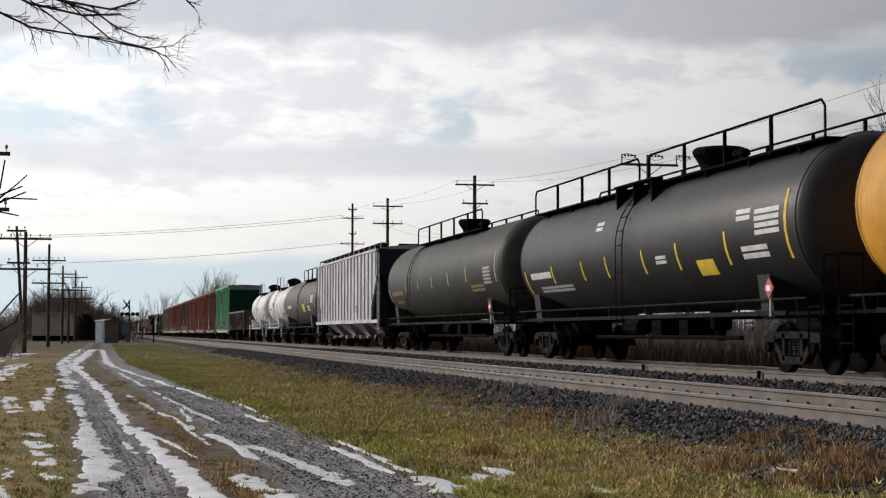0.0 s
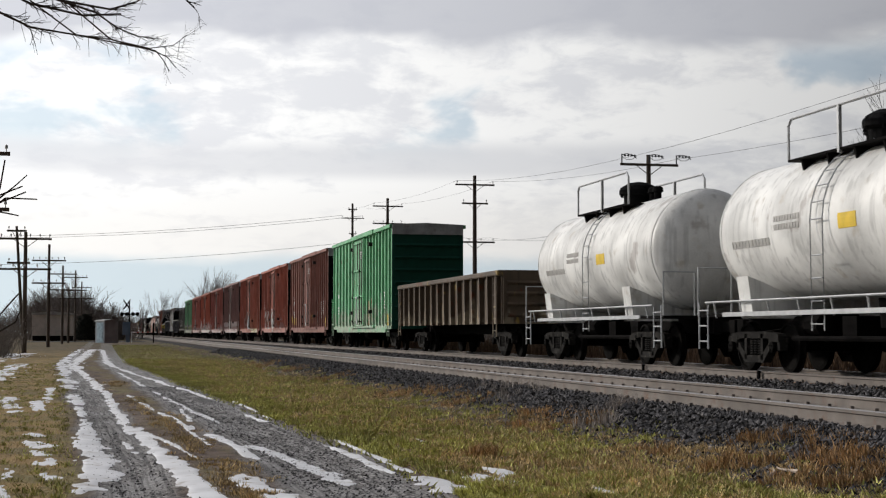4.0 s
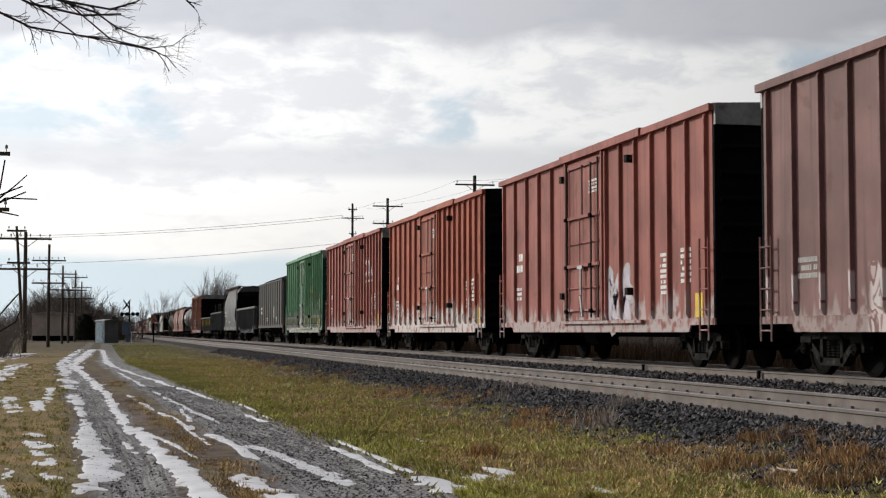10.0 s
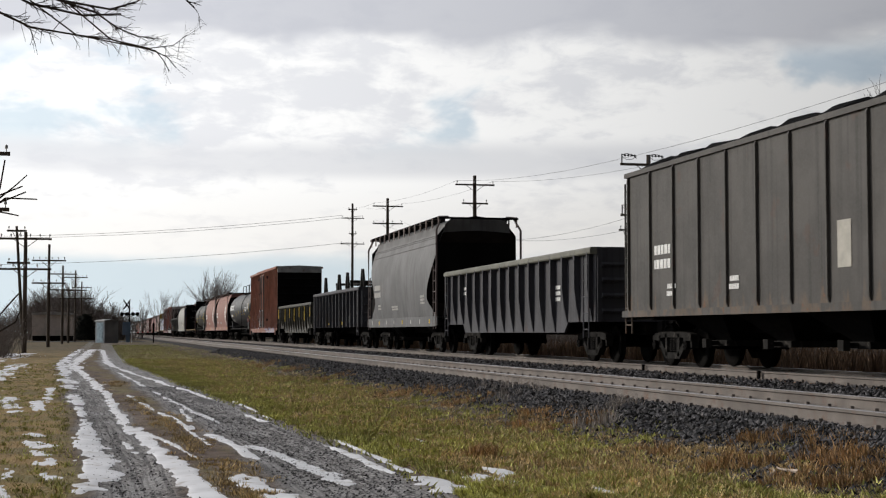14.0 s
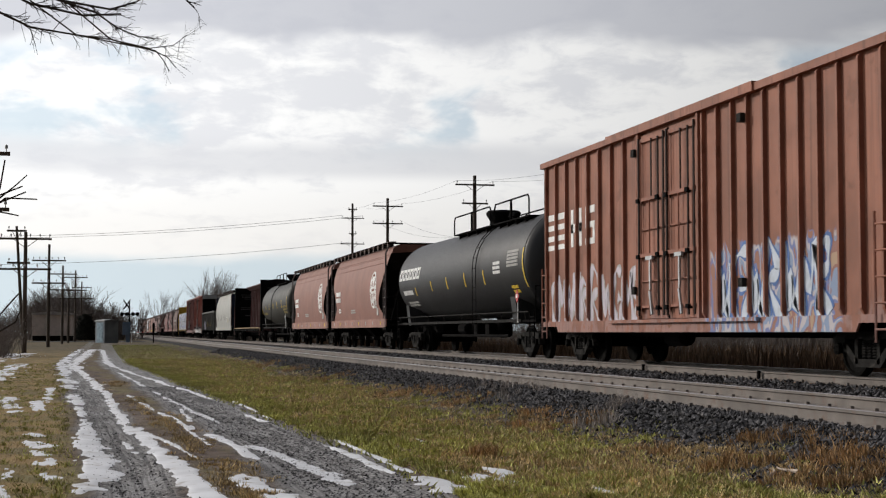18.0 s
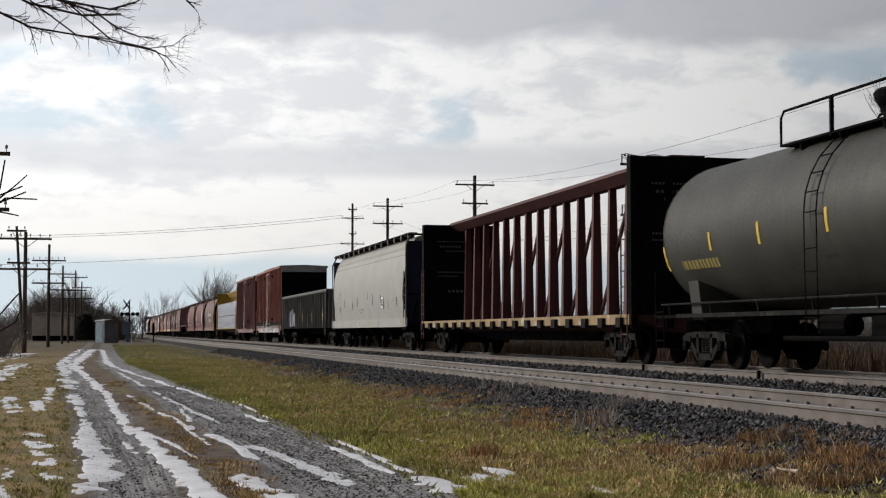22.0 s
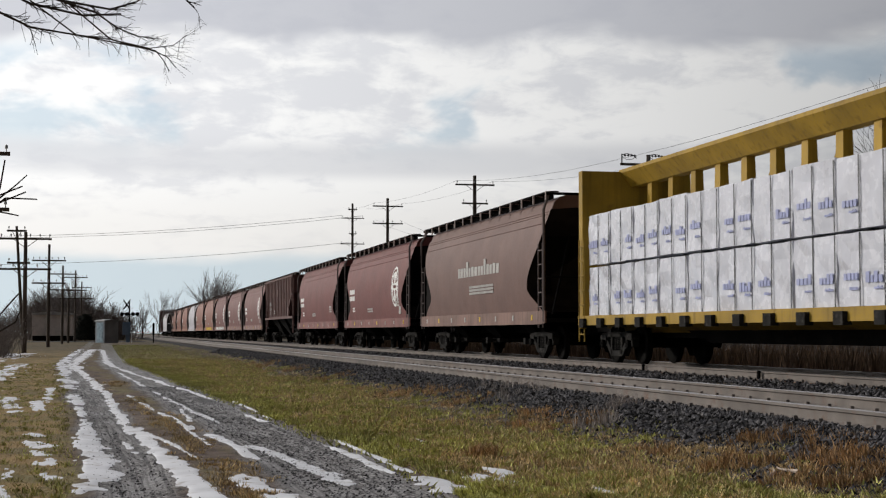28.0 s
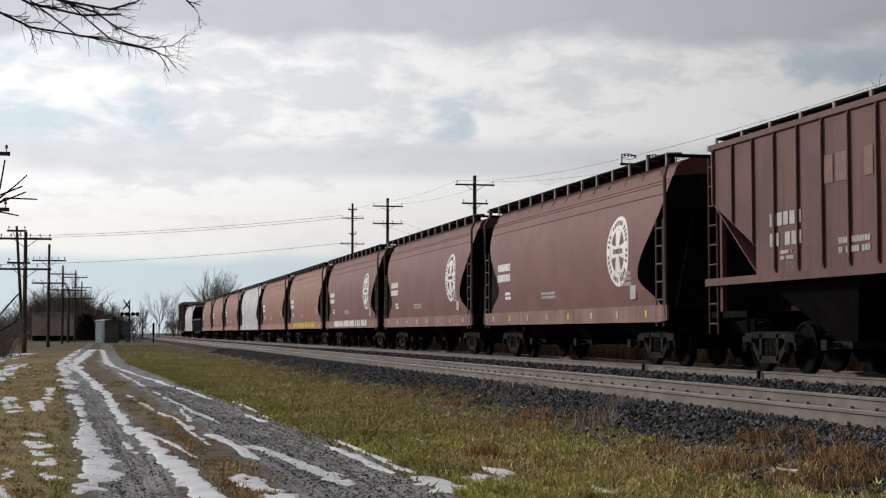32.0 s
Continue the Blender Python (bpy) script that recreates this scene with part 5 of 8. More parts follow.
def boxcar(label, paint, roofmat=ROOF, L=15.7, doors=1, eave=EAVE, ribs_far=6, ribs_near=8, end_label="", hi_end=True):
    car = thing("boxcar", label, "freight car", "cars of the freight train")
    h, w = L / 2, BOX_HALF
    zs = SILL + 0.03
    body = bmesh.new()
    box(body, -w, w, -h + 0.1, h - 0.1, zs, eave - 0.06)
    part("body", body, paint, car)
    # roof with a low ridge, seam caps and eave rails
    rf = bmesh.new()
    prism(rf, [(-w - 0.02, eave - 0.06), (-w - 0.02, eave), (0, eave + 0.06), (w + 0.02, eave), (w + 0.02, eave - 0.06)], -h, h)
    part("roof", rf, roofmat, car, "galvanised peaked roof")
    n = int(L / 1.1)
    for k in range(1, n):
        y = -h + L * k / n
        cap = shared(f"roof_seam{eave}", roofmat, lambda bm: loft(bm, [[(-w, -0.03, eave + 0.012), (-w, 0.03, eave + 0.012), (-w, 0, eave + 0.04)],
                     [(0, -0.03, eave + 0.065), (0, 0.03, eave + 0.065), (0, 0, eave + 0.09)], [(w, -0.03, eave + 0.012), (w, 0.03, eave + 0.012), (w, 0, eave + 0.04)]]))
        place("roof_seam", cap, car, (0, y, 0), mat=roofmat)
    for s in (-1, 1):
        tr = bmesh.new()
        box(tr, s * (w + 0.055) - 0.06, s * (w + 0.055) + 0.06, -h, h, eave - 0.15, eave - 0.01)
        part("eave_rail", tr, paint, car)
        # side sill, deeper between the trucks
        sl = bmesh.new()
        prof = [(-h, zs + 0.1), (-h, SILL), (-h + 1.2, SILL), (-h + 1.3, 0.73), (h - 1.3, 0.73), (h - 1.2, SILL), (h, SILL), (h, zs + 0.1)]
        side_prism(sl, prof, s * (w + 0.012) - 0.02, s * (w + 0.012) + 0.02)
        part("side_sill", sl, paint, car)
    # ends: plate, corrugations, top cap
    for s in (-1, 1):
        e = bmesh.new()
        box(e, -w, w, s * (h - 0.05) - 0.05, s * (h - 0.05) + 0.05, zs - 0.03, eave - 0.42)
        # end walls are darker than the sides: shade is put into their colour
        emat = BLACK if paint.name.startswith("brown") else SHADED_GREEN
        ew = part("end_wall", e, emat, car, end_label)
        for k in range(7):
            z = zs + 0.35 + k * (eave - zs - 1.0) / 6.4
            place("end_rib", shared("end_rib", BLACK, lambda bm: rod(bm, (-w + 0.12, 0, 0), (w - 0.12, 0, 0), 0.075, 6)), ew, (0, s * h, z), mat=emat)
        tp = bmesh.new()
        prism(tp, [(-w, eave - 0.42), (w, eave - 0.42), (w, eave - 0.03), (0, eave + 0.04), (-w, eave - 0.03)], s * h - 0.06, s * h + 0.015)
        part("end_cap", tp, roofmat, car, "grey panel at the top of the end")
    # doors
    rod_mat = plain("dark_rod_steel", (0.05, 0.035, 0.03), 0.7)
    dw = 2.75 if doors == 1 else 3.3
    y0, y1 = -dw / 2, dw / 2
    for s in (-1, 1):
        leafs = [(y0, y1)] if doors == 1 else [(y0, 0.0), (0.0, y1)]
        for a, b in leafs:
            d = bmesh.new()
            x = s * (w + 0.025)
            box(d, x - 0.02, x + 0.02, a + 0.05, b - 0.05, zs + 0.12, eave - 0.22)
            door = part("door", d, paint, car, "sliding plug door")
            tall = eave - 0.34 - zs
            for fz, th, deep in ((0.66, 0.075, 0.10), (0.49, 0.03, 0.07), (0.355, 0.075, 0.11), (0.21, 0.03, 0.07), (0.075, 0.05, 0.09), (0.985, 0.09, 0.08)):
                br = bmesh.new()
                box(br, min(x, x + s * deep), max(x, x + s * deep), a + 0.06, b - 0.06, zs + 0.1 + tall * fz - th, zs + 0.1 + tall * fz)
                part("brace", br, paint, door)
            for fy, z0, z1, r in ((0.06, 0.02, 0.99, 0.026), (0.14, 0.02, 0.97, 0.014), (0.45, 0.02, 0.64, 0.018), (0.52, 0.66, 0.97, 0.020), (0.76, 0.02, 0.97, 0.026), (0.90, 0.02, 0.66, 0.014), (0.95, 0.02, 0.99, 0.024)):
                rd = bmesh.new()
                yy = b - (b - a) * fy
                rod(rd, (x + s * 0.10, yy, zs + 0.1 + tall * z0), (x + s * 0.10, yy, zs + 0.1 + tall * z1), r, 6)
                part("lock_rod", rd, paint if r < 0.02 else rod_mat, door, "painted steel lock rod")
            for yy in (a + 0.03, b - 0.03):
                sm = bmesh.new()
                box(sm, x + s * 0.018 - 0.008, x + s * 0.018 + 0.008, yy - 0.02, yy + 0.02, zs + 0.12, eave - 0.24)
                part("seam", sm, UNDER, door)
            hd = bmesh.new()
            mid = (a + b) / 2
            xh = x + s * 0.12
            box(hd, xh - 0.02, xh + 0.02, mid - 0.035, mid + 0.035, zs + 0.72, zs + 1.40)
            box(hd, xh - 0.03, xh + 0.03, mid - 0.16, mid + 0.22, zs + 1.36, zs + 1.44)
            rod(hd, (xh, mid - 0.1, zs + 0.2), (xh, mid + 0.03, zs + 0.7), 0.035, 6)
            part("lock_handle", hd, GALV, door, "worn steel locking handle")
            for fy in (0.06, 0.76):
                for fz in (0.355, 0.075, 0.66):
                    kp = bmesh.new()
                    box(kp, x + s * 0.10 - 0.05, x + s * 0.10 + 0.05, b - (b - a) * fy - 0.07, b - (b - a) * fy + 0.07, zs + 0.04 + tall * fz - 0.04, zs + 0.04 + tall * fz + 0.05)
                    part("rod_keeper", kp, UNDER, door, "dark steel rod keeper")
        for yy in (y0 - 0.03, y1 + 0.03):
            jb = bmesh.new()
            box(jb, s * (w + 0.055) - 0.055, s * (w + 0.055) + 0.055, yy - 0.045, yy + 0.045, zs + 0.05, eave - 0.15)
            part("door_post", jb, paint, car)
        for yy, zz in ((y1 + 0.16, zs + 0.75), (y1 + 0.16, eave - 0.55), (-h * 0.42, zs + 0.75), (-h * 0.42, eave - 0.55)):
            st = bmesh.new()
            box(st, s * (w + 0.09) - 0.09, s * (w + 0.09) + 0.09, yy - 0.09, yy + 0.09, zz - 0.10, zz + 0.06)
            part("door_stop", st, TRUCK, car, "small dark steel door stop")
        back = y1 + (0.35 if doors == 1 else 2.0)
        for zz, deep, tall in ((zs + 0.03, 0.035, 0.07), (eave - 0.16, 0.07, 0.18)):
            tk = bmesh.new()
            box(tk, s * (w + 0.085) - deep, s * (w + 0.085) + deep, y0 - 2.7, back, zz, zz + tall)
            part("door_track", tk, paint, car, "sliding door track")
        # ribs either side of the door
        for cnt, a, b in ((ribs_near, -h + 0.35, y0 - 0.2), (ribs_far, y1 + 0.2, h - 0.35)):
            for k in range(cnt + 1):
                yy = a + (b - a) * k / cnt
                place("rib", shared(f"rib{s}{eave}", paint, rib_mesh, s * w, zs + 0.1, eave - 0.15), car, (0, yy, 0), mat=paint)
        # ladders at both corners, short at the far one
        for yy, top in ((-h + 0.12, zs + 1.65), (h - 0.55, zs + 1.5)):
            ld = bmesh.new()
            ladder(ld, s * (w + 0.10), yy, yy + 0.43, SILL - 0.3, top, 5)
            part("ladder", ld, paint, car, "side ladder of steel rungs")
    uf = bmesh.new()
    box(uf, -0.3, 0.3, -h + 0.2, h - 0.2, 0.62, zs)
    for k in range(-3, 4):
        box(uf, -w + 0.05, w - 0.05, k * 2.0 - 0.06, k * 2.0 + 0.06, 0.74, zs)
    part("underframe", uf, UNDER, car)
    tank = bmesh.new()
    lathe_y(tank, [(-0.5, 0.1), (-0.45, 0.19), (0.45, 0.19), (0.5, 0.1)], 12, -0.75, 0.62)
    part("air_reservoir", tank, UNDER, car, loc=(0, 1.4, 0))
    bw = bmesh.new()
    lathe_y(bw, [(-h - 0.12, 0.24), (-h - 0.08, 0.28), (-h - 0.04, 0.24)], 16, 0.6, 2.6)
    part("brake_wheel", bw, UNDER, car)
    add_trucks(car, h + 0.15)
    return car


def stencils(car, half, w, items, mat=WHITE):
    """items: (y, z, width, height, rows), y from the car's middle towards the rear."""
    for k, (y, z, wd, ht, rows) in enumerate(items):
        bars(car, -w - 0.006, y, y + wd, z, z + ht, rows, mat, seedv=k)


def tank_car(label, paint, L, R=1.5, zc=2.72, stripes=(), rail=(-3.2, 3.2), manway=0.0, yellow=0.0, ladder_at=None, text=WHITE, rail_top=0.85,
             walkway=True, head=0.52, sheet="tank", steps=(), stripmat=YELLOW):
    """rail: one or more stretches of the top railing, (from, to) each; steps: places of deep brackets below the platform."""
    car = thing("tank_car", label, "tank car", "cars of the freight train")
    h = L / 2
    sh = bmesh.new()
    prof = [(-h, 0.12)] + [(-h + head * (1 - math.cos(math.radians(a))), R * math.sin(math.radians(a))) for a in (25, 45, 62, 78, 90)]
    prof = prof + [(-y, r) for y, r in reversed(prof)]
    lathe_y(sh, prof, 48, 0.0, zc)
    part("tank", sh, paint, car, smooth=True)
    for s in (-1, 1):
        sm = bmesh.new()
        lathe_y(sm, [(s * (h - head) - 0.02, R + 0.004), (s * (h - head), R + 0.012), (s * (h - head) + 0.02, R + 0.004)], 48, 0.0, zc)
        part("weld_seam", sm, paint, car, smooth=True)
        # saddle over each truck, end platform
        sd = bmesh.new()
        prism(sd, [(-1.35, 0.98), (1.35, 0.98), (1.45, 1.75), (1.1, 1.62), (0.6, 1.38), (0, 1.28), (-0.6, 1.38), (-1.1, 1.62), (-1.45, 1.75)], s * (h - 1.9) - 0.25, s * (h - 1.9) + 0.25)
        part("saddle", sd, paint, car)
        pf = bmesh.new()
        box(pf, -1.42, 1.42, min(s * (h - 1.2), s * (h + 0.35)), max(s * (h - 1.2), s * (h + 0.35)), 1.02, 1.08)
        box(pf, -0.3, 0.3, min(s * (h - 3.0), s * (h + 0.35)), max(s * (h - 3.0), s * (h + 0.35)), 0.70, 1.05)
        part("end_platform", pf, UNDER, car)
        for sx in (-1, 1):
            er = bmesh.new()
            pipe(er, [(sx * 1.4, s * (h + 0.3), 1.05), (sx * 1.4, s * (h + 0.3), 2.0), (sx * 0.7, s * (h + 0.3), 2.0), (sx * 0.7, s * (h + 0.3), 1.05)], 0.022, 6)
            part("end_railing", er, GALV if paint.name.startswith("white") else UNDER, car)
            el = bmesh.new()
            ladder(el, sx * 1.42, s * (h + 0.0) - 0.22, s * (h + 0.0) + 0.22, 0.4, 1.3, 3)
            part("step_ladder", el, GALV if paint.name.startswith("white") else UNDER, car)
    for sx in (-1, 1):
        sr = bmesh.new()
        if walkway:
            box(sr, sx * 1.40 - 0.06, sx * 1.40 + 0.06, -h + 1.0, h - 1.0, 1.02, 1.10)
        rod(sr, (sx * 1.46, -h + 0.2, 1.30), (sx * 1.46, h - 0.2, 1.30), 0.022, 6)
        for k in range(8):
            y = -h + 0.6 + (L - 1.2) * k / 7
            rod(sr, (sx * 1.46, y, 1.30), (sx * 1.40, y, 1.0), 0.02, 5)
        part("side_handrail", sr, GALV if paint.name.startswith("white") else TRUCK, car)
    # ladder, top platform and railing, manway and valves
    ly = manway if ladder_at is None else ladder_at
    for sx in (-1, 1):
        ld = bmesh.new()
        ring = [(sx * (R + 0.08) * math.sin(math.radians(a)), zc + (R + 0.08) * math.cos(math.radians(a))) for a in range(18, 101, 12)]
        for yy in (ly - 0.22, ly + 0.22):
            pipe(ld, [(x, yy, z) for x, z in ring] + [(sx * (R + 0.06), yy, 0.75)], 0.014, 5)
        for x, z in ring[1:] + [(sx * (R + 0.08), zc - 0.6 - 0.38 * k) for k in range(4)]:
            rod(ld, (x, ly - 0.22, z), (x, ly + 0.22, z), 0.012, 5)
        part("ladder", ld, GALV if paint.name.startswith("white") else UNDER, car, "ladder curved round the shell")
    zt = zc + R
    stretches = [rail] if isinstance(rail[0], (int, float)) else rail
    for r0, r1 in stretches:
        pl = bmesh.new()
        for sx in (-1, 1):
            box(pl, sx * 0.72 - 0.25, sx * 0.72 + 0.25, r0, r1, zt - 0.16, zt - 0.12)
            for k in range(4):
                y = r0 + (r1 - r0) * (k + 0.5) / 4
                loft(pl, [[(sx * 0.5, y - 0.03, zt - 0.14), (sx * 0.95, y - 0.03, zt - 0.14), (sx * 0.9, y - 0.03, zt - 0.35)],
                          [(sx * 0.5, y + 0.03, zt - 0.14), (sx * 0.95, y + 0.03, zt - 0.14), (sx * 0.9, y + 0.03, zt - 0.35)]])
        part("platform", pl, UNDER, car, "steel grating platform beside the manway")
        for sx in (-1, 1):
            rl = bmesh.new()
            x, zr = sx * 0.95, zt - 0.1 + rail_top * 0.8
            n = max(2, int((r1 - r0) / 1.7))
            for k in range(1, n):
                y = r0 + (r1 - r0) * k / n
                box(rl, x - 0.03, x + 0.03, y - 0.03, y + 0.03, zt - 0.2, zr)
            pipe(rl, [(x, r0, zt - 0.15), (x, r0, zr - 0.12), (x, r0 + 0.12, zr), (x, r1 - 0.12, zr), (x, r1, zr - 0.12), (x, r1, zt - 0.15)], 0.026, 6)
            part("railing", rl, UNDER if not paint.name.startswith("white") else GALV, car, "pipe railing on the platform")
    for y in steps:
        for sx in (-1, 1):
            gs = bmesh.new()
            prism(gs, [(sx * 0.75, zt - 0.10), (sx * 1.22, zt - 0.10), (sx * 1.22, zt - 0.16), (sx * 1.20, zt - 0.62), (sx * 0.95, zt - 0.36)], y - 0.03, y + 0.03)
            part("platform_bracket", gs, UNDER, car, "deep triangular platform bracket")
    if steps:
        for sx in (-1, 1):
            gt = bmesh.new()
            box(gt, min(sx * 0.97, sx * 1.24), max(sx * 0.97, sx * 1.24), min(steps) - 0.1, max(steps) + 0.1, zt - 0.10, zt - 0.06)
            part("step_grating", gt, UNDER, car)
    mw = bmesh.new()
    bowl = [(zt - 0.1, 0.38), (zt + 0.12, 0.42), (zt + 0.34, 0.56), (zt + 0.44, 0.58), (zt + 0.50, 0.52), (zt + 0.53, 0.08)]
    lathe_z(mw, bowl if sheet == "bowl" else [(zt - 0.1, 0.36), (zt + 0.22, 0.37), (zt + 0.26, 0.48), (zt + 0.36, 0.48), (zt + 0.46, 0.40), (zt + 0.54, 0.24), (zt + 0.57, 0.06)], 20, 0, manway)
    mo = part("manway", mw, BLACK, car, "bolted manway with a domed cover", smooth=False)
    for k in range(8):
        a = 2 * math.pi * k / 8
        mw = bmesh.new()
        rod(mw, (0.45 * math.sin(a), manway + 0.45 * math.cos(a), zt + 0.2), (0.45 * math.sin(a), manway + 0.45 * math.cos(a), zt + 0.42), 0.03, 5)
        part("bolt", mw, BLACK, mo)
    for k, dy in enumerate((-1.05, -0.75, 0.85)):
        vl = bmesh.new()
        lathe_z(vl, [(zt - 0.1, 0.09), (zt + 0.22, 0.09), (zt + 0.24, 0.14), (zt + 0.34, 0.12), (zt + 0.38, 0.05)], 10, 0.1, manway + dy)
        part("valve", vl, BLACK, car)
    # upright marking strips bent to the shell
    for y, z0, z1 in stripes:
        st = bmesh.new()
        rr = R + 0.008
        a0, a1 = math.asin((z0 - zc) / R), math.asin((z1 - zc) / R)
        loft(st, [[(-rr * math.cos(a), y - 0.045, zc + rr * math.sin(a)), (-rr * math.cos(a), y + 0.045, zc + rr * math.sin(a)),
                   (-(rr - 0.012) * math.cos(a), y + 0.045, zc + (rr - 0.012) * math.sin(a)), (-(rr - 0.012) * math.cos(a), y - 0.045, zc + (rr - 0.012) * math.sin(a))]
                  for a in [a0 + (a1 - a0) * k / 5 for k in range(6)]])
        part("reflective_strip", st, stripmat, car, "yellow reflective strip" if stripmat is YELLOW else "pale faded reflective strip")
    uf = bmesh.new()
    for y in (-1.0, 0.6):
        box(uf, -0.5, 0.3, y - 0.25, y + 0.25, 0.62, 1.0)
    rod(uf, (-0.9, -h * 0.55, 0.62), (-0.9, h * 0.4, 0.62), 0.05, 6)
    lathe_y(uf, [(1.4, 0.1), (1.45, 0.2), (2.4, 0.2), (2.45, 0.1)], 10, -0.5, 0.85)
    part("brake_gear", uf, UNDER, car)
    ov = bmesh.new()
    lathe_z(ov, [(0.55, 0.10), (0.75, 0.12), (0.8, 0.22), (zc - R + 0.08, 0.25)], 12, 0, manway)
    part("outlet_valve", ov, UNDER, car)
    add_trucks(car, h + 0.35)
    return car


def curved_bars(car, R, zc, y0, y1, z0, z1, rows, mat, seedv=1, solid=False, name="stencil"):
    """Lettering bars bent to a tank's shell."""
    rnd = random.Random(seedv)
    bm = bmesh.new()
    hh = (z1 - z0) / rows
    for r in range(rows):
        y = y0
        while y < y1 - 0.03:
            w = (y1 - y0) if solid else min(y1 - y, hh * rnd.uniform(0.4, 0.65))
            a, b = z0 + hh * (r + (0 if solid else 0.16)), z0 + hh * (r + (1 if solid else 0.84))
            rings = []
            for k in range(4):
                z = a + (b - a) * k / 3
                an = math.asin(max(-1, min(1, (z - zc) / R)))
                for_r = R + 0.007
                rings.append([(-for_r * math.cos(an), y, zc + for_r * math.sin(an)), (-for_r * math.cos(an), y + w, zc + for_r * math.sin(an)),
                              (-(R - 0.004) * math.cos(an), y + w, zc + (R - 0.004) * math.sin(an)), (-(R - 0.004) * math.cos(an), y, zc + (R - 0.004) * math.sin(an))])
            loft(bm, rings)
            y += w + hh * 0.16
    ob = part(name, bm, mat, car)
    return ob if solid else tagged(ob, kind="stuff")


def slant_bars(car, R, zc, y0, y1, z0, z1, count, mat):
    """A painted name as leaning square outlines that spell nothing, bent to a tank's shell."""
    bm = bmesh.new()
    pitch = (y1 - y0) / count

    def quad(ya, yb, za, zb):
        rings = []
        for z in (za, (za + zb) / 2, zb):
            an = math.asin((z - zc) / R)
            sh = -0.35 * (z - z0)
            out, inn = R + 0.007, R - 0.004
            rings.append([(-out * math.cos(an), ya + sh, zc + out * math.sin(an)), (-out * math.cos(an), yb + sh, zc + out * math.sin(an)), (-inn * math.cos(an), yb + sh, zc + inn * math.sin(an)), (-inn * math.cos(an), ya + sh, zc + inn * math.sin(an))])
        loft(bm, rings)
    for k in range(count):
        a, b, t = y0 + pitch * k, y0 + pitch * (k + 0.82), (z1 - z0) * 0.24
        quad(a, a + pitch * 0.2, z0, z1)
        quad(b - pitch * 0.2, b, z0, z1)
        quad(a + pitch * 0.2, b - pitch * 0.2, z1 - t, z1)
        quad(a + pitch * 0.2, b - pitch * 0.2, z0, z0 + t)
    return tagged(part("painted_name", bm, mat, car, "white slanting painted name"), kind="stuff")


def placard(car, y, x, z, mat=RED):
    bm = bmesh.new()
    side_prism(bm, [(y, z - 0.19), (y - 0.19, z), (y, z + 0.19), (y + 0.19, z)], x - 0.01, x + 0.01)
    part("placard", bm, mat, car, "diamond hazard placard")
    b2 = bmesh.new()
    box(b2, x - 0.018, x - 0.008, y - 0.08, y + 0.08, z - 0.05, z + 0.05)
    rod(b2, (x + 0.02, y, 1.0), (x + 0.02, y, z - 0.1), 0.02, 5)
    part("placard_holder", b2, WHITE, car)


def roof_walk(car, half, eave, top, w, posts, mat=UNDER):
    """Running boards along a covered hopper's roof, each with an added dark strip for its shadow."""
    for sx in (-1, 1):
        rb = bmesh.new()
        box(rb, sx * (w - 0.30) - 0.16, sx * (w - 0.30) + 0.16, -half, half, top + 0.03, top + 0.07)
        part("running_board", rb, mat, car, "grating running board along the roof")
        # added near-black strip that stands for the shadow under the board
        cm = bmesh.new()
        box(cm, sx * (w - 0.42) - 0.02, sx * (w - 0.42) + 0.02, -half + 0.3, half - 0.3, top - 0.10, top + 0.05)
        part("board_coaming", cm, mat, car, "dark strip for the shadow below the running board")
    for k in range(posts + 1):
        y = -half + 2 * half * k / posts
        for sx in (-1, 1):
            place("board_bracket", shared(f"bracket{sx}{w:.2f}{top:.2f}{eave:.2f}", BRACKET, bracket_mesh, sx, w, eave, top), car, (0, y, 0))
    ct = bmesh.new()
    prism(ct, [(-0.35, top - 0.05), (0.35, top - 0.05), (0.35, top + 0.04), (-0.35, top + 0.04)], -half + 0.6, half - 0.6)
    for k in range(10):
        y = -half + 0.9 + (2 * half - 1.8) * k / 9
        box(ct, -0.42, 0.42, y - 0.03, y + 0.03, top + 0.02, top + 0.08)
    part("hatch_cover", ct, mat, car, "long trough hatch cover")


BRACKET = plain("dusty_bracket_steel", (0.36, 0.30, 0.28), 0.8)
# near-black that puts the shade on hopper shell ends into the colour
END_SHADE = material("shaded_shell_end", (0.014, 0.011, 0.010), 0.9, 0.0, 0.35, 2.0, 25.0, 0.1, spec=0.05)
GREY_BROWN = plain("grey_brown_ladder_steel", (0.13, 0.105, 0.10), 0.85)


def bracket_mesh(bm, sx, w, eave, top):
    x = sx * (w - 0.13)
    box(bm, x - 0.02, x + 0.02, -0.035, 0.035, eave + 0.0, top + 0.07)
    pipe(bm, [(x, 0, top + 0.05), (sx * (w - 0.5), 0, top + 0.03)], 0.024, 5)


